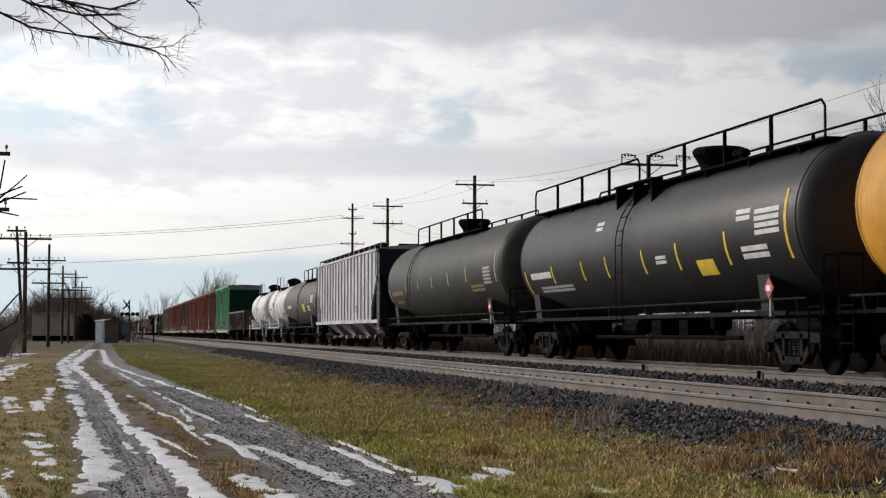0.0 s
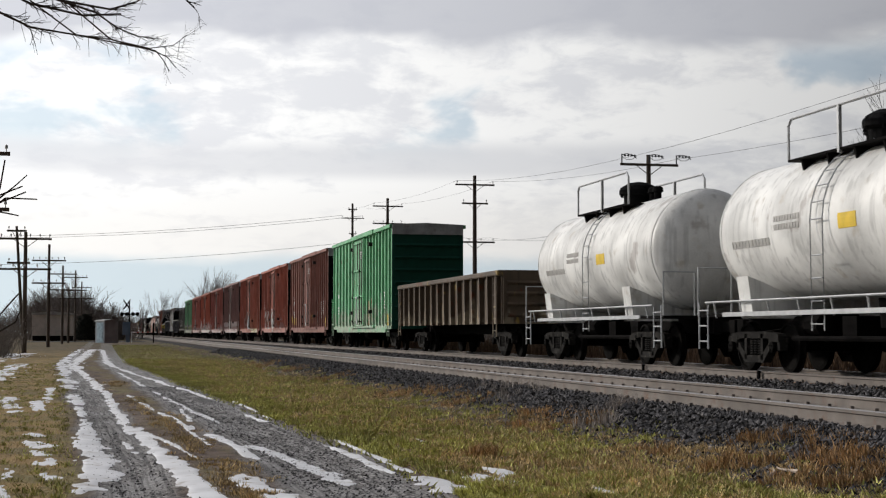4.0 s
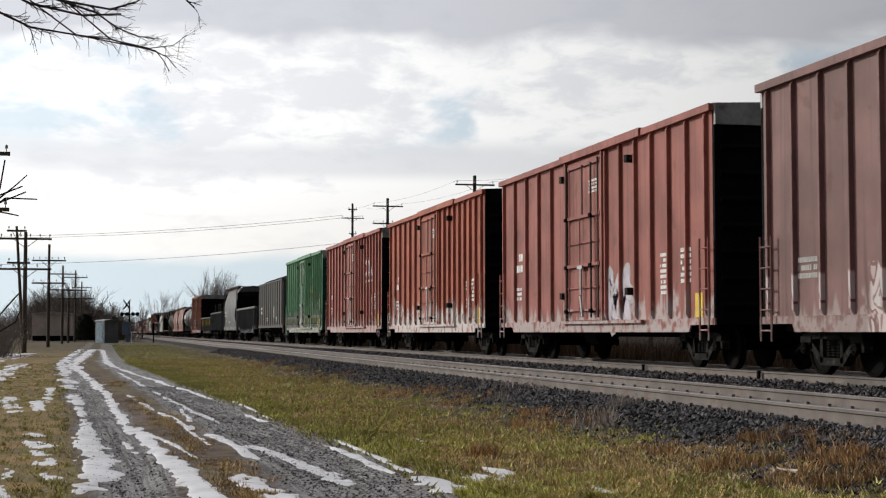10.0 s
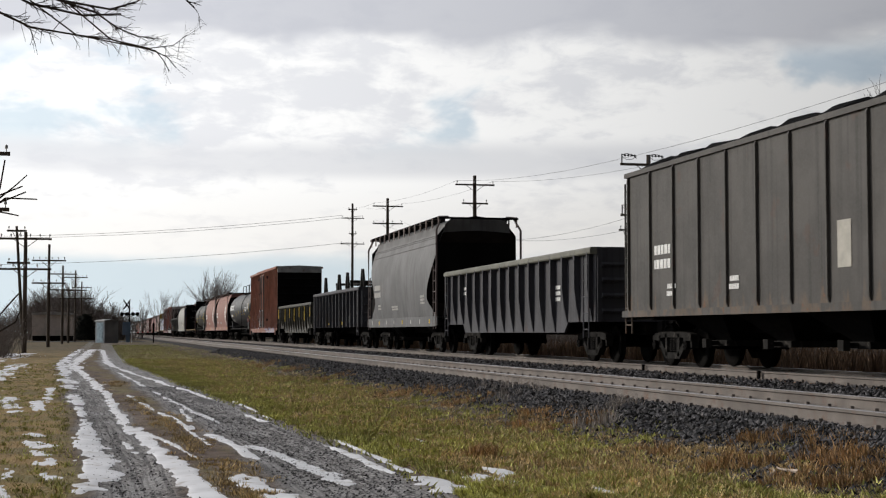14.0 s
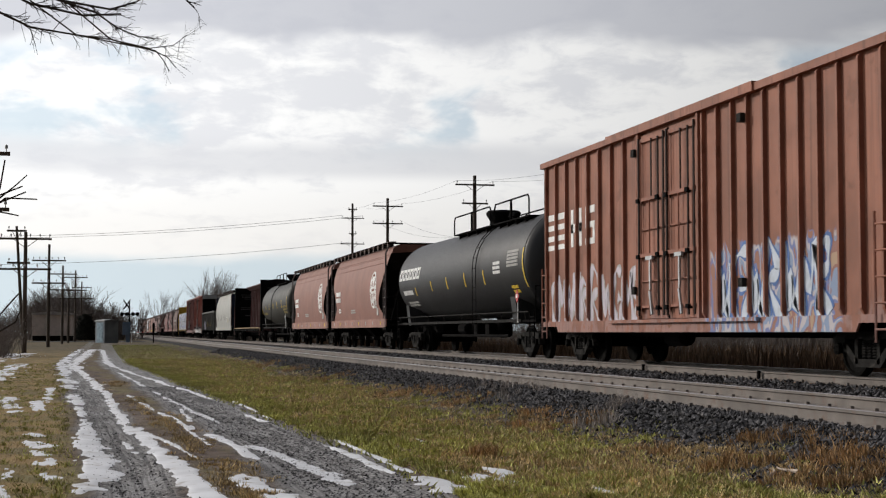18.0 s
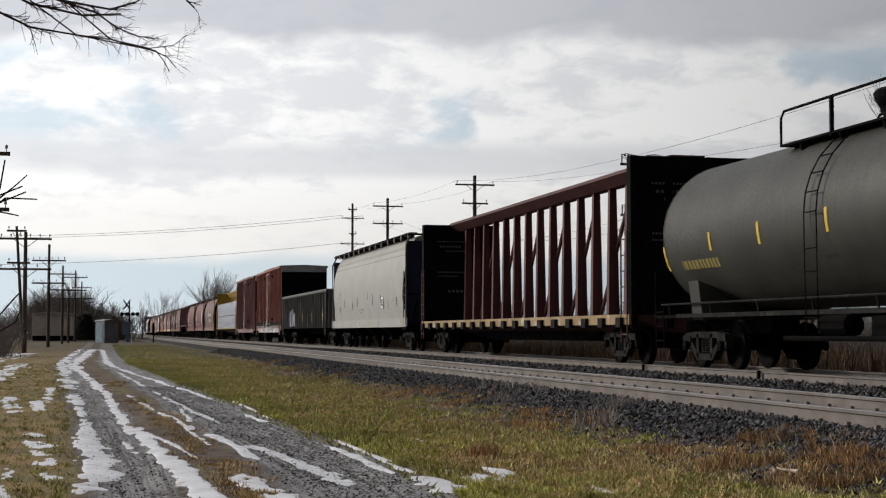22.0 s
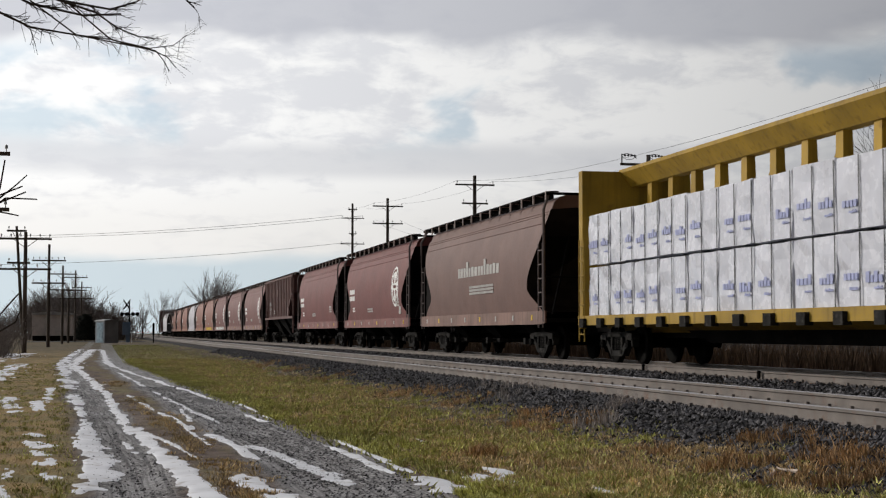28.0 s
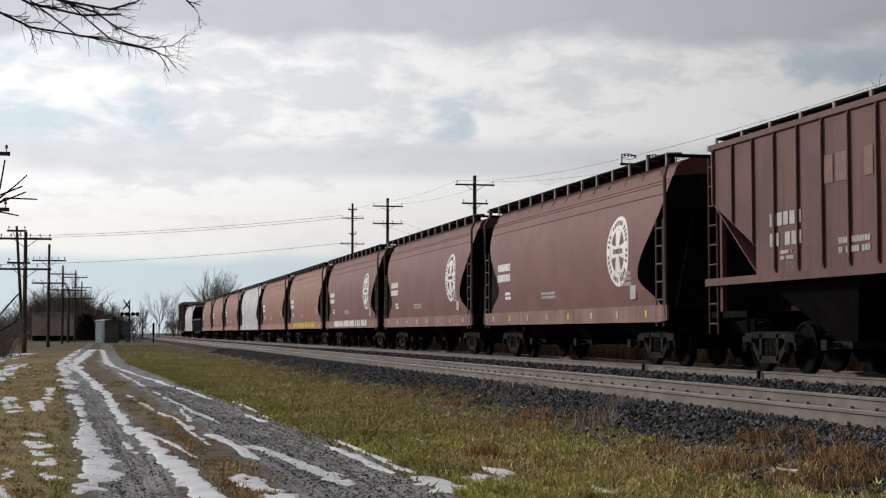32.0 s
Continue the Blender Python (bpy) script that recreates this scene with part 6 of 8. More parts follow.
def end_cage(car, s, h, w, top, paint, y_in):
    """Open end of a covered hopper: sloping sheet, posts, ladders, crossover platform."""
    # black instead of body paint: the open end's shade is in the colour
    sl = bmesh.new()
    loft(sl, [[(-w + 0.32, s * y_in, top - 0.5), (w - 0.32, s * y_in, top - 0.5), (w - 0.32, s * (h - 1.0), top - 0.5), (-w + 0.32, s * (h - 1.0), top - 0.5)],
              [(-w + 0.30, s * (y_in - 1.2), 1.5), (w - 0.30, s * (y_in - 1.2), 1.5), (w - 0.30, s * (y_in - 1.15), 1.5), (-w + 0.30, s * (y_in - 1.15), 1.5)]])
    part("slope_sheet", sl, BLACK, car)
    for sx in (-1, 1):
        ld = bmesh.new()
        ladder(ld, sx * (w - 0.02), s * (h - 0.42) - 0.2, s * (h - 0.42) + 0.2, 0.85, 3.1, 6, 0.018)
        part("ladder", ld, GREY_BROWN, car, "grey-brown steel end ladder")
        ps = bmesh.new()
        pipe(ps, [(sx * (w - 0.02), s * (h - 0.10), 1.0), (sx * (w - 0.02), s * (h - 0.10), top - 0.42), (sx * (w - 0.24), s * (h - 0.32), top + 0.06), (sx * (w - 0.5), s * (h - 0.34), top + 0.06)], 0.04, 6)
        part("corner_post", ps, GREY_BROWN, car, "grey-brown corner post that leans in at its head")
    # cage near-black as well, with the same shade in its colour
    cg = bmesh.new()
    for sx in (-1, 1):
        rod(cg, (sx * (w - 0.25), s * (h - 0.1), 1.2), (sx * 0.5, s * (h - 0.75), top - 0.7), 0.04, 6)
    rod(cg, (-w + 0.1, s * (h - 0.12), top), (w - 0.1, s * (h - 0.12), top), 0.04, 6)
    rod(cg, (-w + 0.1, s * (h - 0.12), 2.2), (w - 0.1, s * (h - 0.12), 2.2), 0.03, 6)
    part("end_cage", cg, UNDER, car, "dark end posts and ladders of the hopper")
    pl = bmesh.new()
    box(pl, -w + 0.05, w - 0.05, min(s * (h - 1.7), s * h), max(s * (h - 1.7), s * h), 1.0, 1.1)
    box(pl, -0.28, 0.28, min(s * (h - 2.6), s * h), max(s * (h - 2.6), s * h), 0.66, 1.0)
    part("end_sill", pl, UNDER, car)


def outlet_bays(car, ys, w, mat, depth=0.42, wide=1.9, head=1.32):
    for y in ys:
        bm = bmesh.new()
        loft(bm, [[(-w + 0.1, y - wide / 2, head), (w - 0.1, y - wide / 2, head), (w - 0.1, y + wide / 2, head), (-w + 0.1, y + wide / 2, head)],
                  [(-0.62, y - 0.35, depth + 0.12), (0.62, y - 0.35, depth + 0.12), (0.62, y + 0.35, depth + 0.12), (-0.62, y + 0.35, depth + 0.12)]])
        bay = part("hopper_bay", bm, mat, car, "sloping discharge bay")
        g = bmesh.new()
        box(g, -0.75, 0.75, y - 0.42, y + 0.42, depth, depth + 0.12)
        rod(g, (-1.0, y, depth + 0.06), (1.0, y, depth + 0.06), 0.05, 6)
        for sx in (-1, 1):
            box(g, sx * 1.0 - 0.06, sx * 1.0 + 0.06, y - 0.10, y + 0.10, depth - 0.03, depth + 0.15)
        part("outlet_gate", g, GALV if mat is not UNDER else TRUCK, bay, "steel outlet gate")


def shade_soft(ob, limit=0.5):
    """Smooth shading but for edges sharper than the limit."""
    me = ob.data
    me.polygons.foreach_set("use_smooth", [True] * len(me.polygons))
    me.set_sharp_from_angle(angle=limit)
    return ob


def round_hopper(label, paint, L=15.5, eave=4.02, top=4.42, w=1.53, sillmat=None, logo=False, bays=3, roofmat=BLACK, name_rows=True, text=WHITE, closed=False, notch=1.45):
    """Covered hopper with smooth bulging sides, teardrop end openings and a roof walk."""
    car = thing("covered_hopper", label, "hopper car", "cars of the freight train")
    h = L / 2
    zb = 1.28
    # side section from sill to roof edge, then the arched roof
    prof = []
    for k in range(19):
        t = k / 18
        prof.append((w - 0.24 * (2 * t - 0.9) ** 2 * (1.0 if t > 0.45 else 0.55), zb + (eave - zb) * t))
    half_sec = prof + [(w * 0.4, eave + 0.05), (0.0, eave + 0.08)]
    sec = half_sec + [(-x, z) for x, z in reversed(half_sec[:-1])]

    def end_in(z):
        t = (z - zb) / (eave - zb)
        return 0.32 + notch * (math.exp(-((t - 0.24) / 0.36) ** 2) if t > 0.24 else math.exp(-((t - 0.24) / 0.17) ** 2))

    sh = bmesh.new()
    rings = [[(x, -h + end_in(z), z) for x, z in sec]]
    for k in range(1, 6):
        f = k / 6
        rings.append([(x, (-h + end_in(z)) * (1 - f) + (h - end_in(z)) * f, z) for x, z in sec])
    rings.append([(x, h - end_in(z), z) for x, z in sec])
    loft(sh, rings)
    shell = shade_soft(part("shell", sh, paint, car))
    shell.data.materials.append(END_SHADE)
    # faces turned to the ends take the colour with the shade in it
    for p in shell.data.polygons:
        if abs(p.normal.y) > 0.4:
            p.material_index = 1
    rf = bmesh.new()
    xe = prof[-1][0]
    prism(rf, [(-xe + 0.03, eave), (-xe + 0.10, top - 0.20), (-xe + 0.24, top - 0.07), (-xe + 0.45, top), (xe - 0.45, top), (xe - 0.24, top - 0.07), (xe - 0.10, top - 0.20), (xe - 0.03, eave)], -h + 0.36, h - 0.36)
    part("roof", rf, paint if roofmat is BLACK else roofmat, car, "sloping roof below the running boards")
    # corrugated bands under the roof edge
    for sx in (-1, 1):
        for dz in (0.06, 0.13, 0.36):
            bd = bmesh.new()
            z = eave - dz
            xx = sx * side_x(prof, z)
            rod(bd, (xx, -h + 0.45, z), (xx, h - 0.45, z), 0.017, 6)
            part("roof_edge_bead", bd, paint, car)
        sl = bmesh.new()
        side_prism(sl, [(-h, 1.30), (-h, 0.98), (-h + 0.5, 0.94), (h - 0.5, 0.94), (h, 0.98), (h, 1.30)], sx * (w - 0.03) - 0.025, sx * (w - 0.03) + 0.025)
        part("side_sill", sl, sillmat or paint, car, "pale dusty side sill")
    for s in (-1, 1):
        end_cage(car, s, h, w, top, paint, h - 0.4)
    if closed == "flat":
        # dark blue end sheets: the shade of the end is put into the colour
        for s in (-1, 1):
            fe = bmesh.new()
            box(fe, -w + 0.05, w - 0.05, s * (h - 0.30) - 0.02, s * (h - 0.30) + 0.02, 1.12, eave + 0.12)
            part("end_sheet", fe, plain("dark_blue_shaded_end", (0.02, 0.026, 0.05)), car, "flat end sheet in shaded dark blue")
    elif closed:
        # arched sheet in black, which stands for the shade on this end
        for s in (-1, 1):
            ar = bmesh.new()
            prism(ar, [(-w + 0.1, 2.3), (w - 0.1, 2.3), (w - 0.12, eave - 0.1), (w * 0.62, top - 0.02), (0, top + 0.10), (-w * 0.62, top - 0.02), (-w + 0.12, eave - 0.1)], s * (h - 0.42) - 0.03, s * (h - 0.42) + 0.03)
            part("end_sheet", ar, BLACK, car, "arched end sheet with its shade coloured black")
    roof_walk(car, h - 0.25, eave + 0.2, top, w, 13)
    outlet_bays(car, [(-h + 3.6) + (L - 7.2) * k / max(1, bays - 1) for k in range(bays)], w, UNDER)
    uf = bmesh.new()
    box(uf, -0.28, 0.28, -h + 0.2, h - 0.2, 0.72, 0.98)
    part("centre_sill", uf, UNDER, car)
    if logo:
        y, z, ry, rz = -h + 3.0, 2.56, 0.74, 0.80

        def patch(bm, pts, off):
            """A flat shape between two lists of (across, up) points, laid on the bulging side."""
            rows = []
            for (a0, b0), (a1, b1) in pts:
                e = [(-side_x(prof, z + rz * b) - off, y + ry * a, z + rz * b) for a, b in ((a0, b0), (a1, b1))]
                rows.append(e + [(q[0] + 0.012, q[1], q[2]) for q in reversed(e)])
            loft(bm, rows)
        lg = bmesh.new()
        turns = [2 * math.pi * k / 32 for k in range(33)]
        patch(lg, [((math.sin(a), math.cos(a)), (0.62 * math.sin(a), 0.62 * math.cos(a))) for a in turns], 0.008)
        patch(lg, [((-0.26, -0.60), (0.26, -0.60)), ((-0.15, -0.2), (0.15, -0.2)), ((-0.15, 0.2), (0.15, 0.2)), ((-0.26, 0.60), (0.26, 0.60))], 0.008)
        for q in (-1, 1):
            patch(lg, [((q * 0.15, -0.15), (q * 0.15, 0.15)), ((q * 0.40, -0.18), (q * 0.40, 0.18)), ((q * 0.60, -0.24), (q * 0.60, 0.24))], 0.008)
        em = part("emblem", lg, text, car, "faded white round emblem with a cross")
        wr = bmesh.new()
        for k in range(34):
            a = 2 * math.pi * (k + 0.5) / 34
            if k % 9 in (4, 8):
                continue
            patch(wr, [((r * math.sin(a - 0.045), r * math.cos(a - 0.045)), (r * math.sin(a + 0.045), r * math.cos(a + 0.045))) for r in (0.75, 0.89)], 0.014)
        for k in range(7):
            patch(wr, [((-0.42 + 0.12 * k, -0.07), (-0.35 + 0.12 * k, -0.07)), ((-0.42 + 0.12 * k, 0.07), (-0.35 + 0.12 * k, 0.07))], 0.014)
        tagged(part("emblem_writing", wr, paint, em), kind="stuff")
        lp = bmesh.new()
        xs = -side_x(prof, 1.52)
        box(lp, xs - 0.03, xs + 0.02, -h + 1.95, -h + 2.30, 1.46, 1.78)
        part("label_plate", lp, GREY_STENCIL, car, "small pale label plate")
    if name_rows:
        side_text(car, prof, h - 3.1, h - 1.7, 2.15, 2.75, 2, text, 3)
        side_text(car, prof, h - 3.0, h - 2.4, 1.65, 1.9, 2, text, 5)
        side_text(car, prof, -h + 2.2, -h + 2.9, 1.75, 2.1, 3, GREY_STENCIL, 7)
        side_text(car, prof, 0.3, 1.6, 1.6, 1.8, 2, GREY_STENCIL, 9)
    for k in range(8):
        y = -h + 1.2 + (L - 2.4) * k / 7
        mk = bmesh.new()
        box(mk, -w - 0.006, -w + 0.004, y - 0.06, y + 0.06, 1.05, 1.2)
        part("reflector", mk, GREY_STENCIL if k % 3 else YELLOW, car)
    add_trucks(car, h + 0.1)
    return car


def side_x(prof, z):
    for (x0, z0), (x1, z1) in zip(prof, prof[1:]):
        if z0 <= z <= z1:
            return x0 + (x1 - x0) * (z - z0) / max(1e-6, z1 - z0)
    return prof[-1][0]


def side_text(car, prof, y0, y1, z0, z1, rows, mat, seedv):
    rnd = random.Random(seedv)
    bm = bmesh.new()
    hh = (z1 - z0) / rows
    for r in range(rows):
        y = y0
        while y < y1 - 0.03:
            w = min(y1 - y, hh * rnd.uniform(0.4, 0.6))
            a, b = z0 + hh * (r + 0.15), z0 + hh * (r + (0.85 if rows > 1 else rnd.choice((0.62, 0.62, 0.66, 0.95))))
            loft(bm, [[(-side_x(prof, q) - 0.008, y, q), (-side_x(prof, q) - 0.008, y + w, q), (-side_x(prof, q) + 0.004, y + w, q), (-side_x(prof, q) + 0.004, y, q)] for q in (a, (a + b) / 2, b)])
            y += w + hh * 0.15
    tagged(part("stencil", bm, mat, car), kind="stuff")


def ribbed_hopper(label, paint, L=18.6, eave=4.25, top=4.62, w=1.5, ribs=17, bays=4, covered=True, zb=1.3, slope=2.2, load=None, endmat=None, tri=True, baymat=None):
    """Hopper with flat sides stiffened by posts; the lower corners of its ends are cut back."""
    car = thing("ribbed_hopper", label, "hopper car", "cars of the freight train")
    h = L / 2
    cut = slope if tri else 0.25
    for sx in (-1, 1):
        sd = bmesh.new()
        side_prism(sd, [(-h + 0.3, eave), (-h + 0.3, eave - 1.1), (-h + cut, zb + 0.5), (-h + cut, zb), (h - cut, zb), (h - cut, zb + 0.5), (h - 0.3, eave - 1.1), (h - 0.3, eave)], sx * w - 0.03, sx * w + 0.03)
        part("side_wall", sd, paint, car)
        tp = bmesh.new()
        box(tp, sx * (w + 0.02) - 0.06, sx * (w + 0.02) + 0.06, -h + 0.25, h - 0.25, eave - 0.1, eave)
        part("top_chord", tp, paint, car)
        bt = bmesh.new()
        box(bt, sx * w - 0.05, sx * w + 0.05, -h, h, zb - 0.14, zb)
        part("side_sill", bt, paint, car)
        for k in range(ribs + 1):
            y = -h + 0.45 + (L - 0.9) * k / ribs
            d = h - abs(y)
            z0 = zb if d > cut else zb + 0.5 + (eave - 1.1 - zb - 0.5) * (cut - d) / max(0.01, cut - 0.3)
            z0 = round(max(zb, min(eave - 1.1, z0)), 2)
            place("side_post", shared(f"post{sx}{w}{z0}{eave}", paint, rib_mesh, sx * (w + 0.03), z0, eave - 0.1, 0.045, 0.055), car, (0, y, 0), mat=paint)
    for s in (-1, 1):
        e = bmesh.new()
        yt, yb = s * (h - 0.3), s * (h - cut)
        loft(e, [[(-w, yt - 0.02, eave - 0.02), (w, yt - 0.02, eave - 0.02), (w, yt + 0.02, eave - 0.02), (-w, yt + 0.02, eave - 0.02)],
                 [(-w, yt - 0.02, eave - 1.1), (w, yt - 0.02, eave - 1.1), (w, yt + 0.02, eave - 1.1), (-w, yt + 0.02, eave - 1.1)],
                 [(-w, yb - 0.02, zb), (w, yb - 0.02, zb), (w, yb + 0.02, zb), (-w, yb + 0.02, zb)]])
        part("end_sheet", e, endmat or paint, car)
        for sx in (-1, 1):
            cg = bmesh.new()
            ladder(cg, sx * (w - 0.02), s * (h - 0.25) - 0.2, s * (h - 0.25) + 0.2, 0.7, eave - 0.2, 9, 0.018)
            box(cg, sx * (w - 0.1) - 0.05, sx * (w - 0.1) + 0.05, s * (h - 0.55) - 0.05, s * (h - 0.55) + 0.05, 1.0, eave - 0.6)
            part("ladder", cg, paint, car, "corner ladder of steel rungs")
        pl = bmesh.new()
        box(pl, -w + 0.05, w - 0.05, min(s * (h - 1.7), s * h), max(s * (h - 1.7), s * h), 1.0, 1.12)
        box(pl, -0.28, 0.28, min(s * (h - 2.6), s * h), max(s * (h - 2.6), s * h), 0.66, 1.0)
        part("end_sill", pl, UNDER, car)
    if covered:
        rf = bmesh.new()
        prism(rf, [(-w, eave), (-w * 0.6, top - 0.08), (0, top), (w * 0.6, top - 0.08), (w, eave), (0, eave - 0.05)], -h + 0.3, h - 0.3)
        part("roof", rf, paint, car)
        roof_walk(car, h - 0.2, eave, top, w, 13)
    else:
        ld = bmesh.new()
        rnd = random.Random(5)
        n = 72
        rows = []
        for k in range(n + 1):
            y = -h + 0.4 + (L - 0.8) * k / n
            rows.append([(x * (w - 0.04), y, eave - 0.08 + (load or 0.0) * (1 - abs(x) ** 3) * (0.75 + 0.25 * math.sin(y * 3.6) + rnd.uniform(-0.1, 0.1))) for x in (-1, -0.88, -0.7, -0.35, 0.35, 0.7, 0.88, 1)])
        loft(ld, rows, closed=False, caps=False)
        part("load", ld, BLACK, car, "dark bulk load heaped in the car")
    outlet_bays(car, [(-h + slope + 1.6) + (L - 2 * slope - 3.2) * k / max(1, bays - 1) for k in range(bays)], w, baymat or UNDER, 0.45, (L - 2 * slope) / bays, max(1.32, zb + 0.02))
    uf = bmesh.new()
    box(uf, -0.28, 0.28, -h + 0.2, h - 0.2, 0.72, 0.98)
    part("centre_sill", uf, UNDER, car)
    add_trucks(car, h + 0.1)
    return car


def gondola(label, paint, L=16.0, top=2.65, w=1.5, posts=14, load=0.0, loadmat=None, deep=True, hoops=False, endtop=None, chordmat=None):
    car = thing("gondola", label, "gondola car", "cars of the freight train")
    h = L / 2
    zb = 0.98
    for sx in (-1, 1):
        sd = bmesh.new()
        prof = [(-h, top), (-h, zb), (-h + 2.2, zb), (-h + 2.5, 0.72 if deep else zb), (h - 2.5, 0.72 if deep else zb), (h - 2.2, zb), (h, zb), (h, top)]
        side_prism(sd, prof, sx * w - 0.03, sx * w + 0.03)
        part("side_wall", sd, paint, car)
        tc = bmesh.new()
        prism(tc, [(sx * (w - 0.06), top - 0.18), (sx * (w + 0.16), top - 0.16), (sx * (w + 0.18), top - 0.13), (sx * (w + 0.18), top - 0.04), (sx * (w + 0.14), top), (sx * (w - 0.06), top)], -h - 0.02, h + 0.02)
        part("top_chord", tc, chordmat or paint, car)
        for k in range(posts + 1):
            y = -h + 0.25 + (L - 0.5) * k / posts
            deep_here = deep and abs(y) < h - 2.5
            z0 = 0.74 if deep_here else zb
            place("side_post", shared(f"gpost{sx}{z0}{top}{deep}", paint, post_mesh, sx * (w + 0.03), z0, top - 0.1, deep), car, (0, y, 0), mat=paint)
        for s in (-1, 1):
            ld = bmesh.new()
            ladder(ld, sx * (w + 0.16), s * (h - 0.35) - 0.2, s * (h - 0.35) + 0.2, 0.6, top - 0.2, 5)
            part("ladder", ld, paint, car)
    for s in (-1, 1):
        e = bmesh.new()
        box(e, -w, w, s * h - 0.05, s * h + 0.05, zb, (endtop or top))
        ew = part("end_wall", e, paint, car)
        for k in range(4):
            er = bmesh.new()
            z = zb + 0.25 + k * (top - zb - 0.3) / 4
            rod(er, (-w + 0.1, s * (h + 0.05), z), (w - 0.1, s * (h + 0.05), z), 0.07, 6)
            part("end_rib", er, paint, ew)
    fl = bmesh.new()
    box(fl, -w + 0.03, w - 0.03, -h + 0.05, h - 0.05, zb, zb + 0.1)
    box(fl, -0.28, 0.28, -h, h, 0.66, zb)
    part("floor", fl, UNDER, car)
    if load:
        rnd = random.Random(11)
        ld = bmesh.new()
        n = 30
        rows = []
        for k in range(n + 1):
            y = -h + 0.2 + (L - 0.4) * k / n
            e = min(1, min(k, n - k) / 3)
            rows.append([(x * (w - 0.05), y, top - 0.35 + load * e * (1 - 0.6 * abs(x)) * rnd.uniform(0.55, 1.15)) for x in (-1, -0.6, -0.2, 0.2, 0.6, 1)])
        loft(ld, rows, closed=False, caps=False)
        part("load", ld, loadmat or BLACK, car, "dark scrap heaped above the sides")
    if hoops:
        for y in (-6.2, -1.8, 0.8, 5.5):
            for sx in (-1, 1):
                hp = bmesh.new()
                x0, x1 = sx * w * 0.86 - 0.05, sx * w * 0.86 + 0.05
                # steep plate on the far side, slanting bar on the near one, joined at the head
                side_prism(hp, [(y + 0.42, top - 0.2), (y + 0.12, top - 0.2), (y - 0.02, top + 0.70), (y - 0.20, top + 0.70), (y - 0.62, top - 0.2), (y - 0.76, top - 0.2), (y - 0.26, top + 0.84), (y + 0.06, top + 0.86)], x0, x1)
                part("bracket", hp, TRUCK, car, "bent flat bar above the load")
        bmx = bmesh.new()
        box(bmx, -w * 0.8, w * 0.8, -2.3, -2.1, top + 0.34, top + 0.46)
        box(bmx, -w * 0.8, w * 0.8, 2.3, 2.5, top + 0.34, top + 0.46)
        box(bmx, w * 0.6, w * 0.8, -2.3, 2.5, top + 0.34, top + 0.46)
        box(bmx, -w * 0.3, -w * 0.1, -2.3, 2.5, top + 0.34, top + 0.46)
        for yy in (-2.2, 2.4):
            for xx in (-w * 0.75, w * 0.7):
                box(bmx, xx - 0.05, xx + 0.05, yy - 0.1, yy + 0.1, top - 0.3, top + 0.34)
        part("cradle", bmx, TRUCK, car, "dark steel cradle between the brackets")
    add_trucks(car, h + 0.25)
    return car


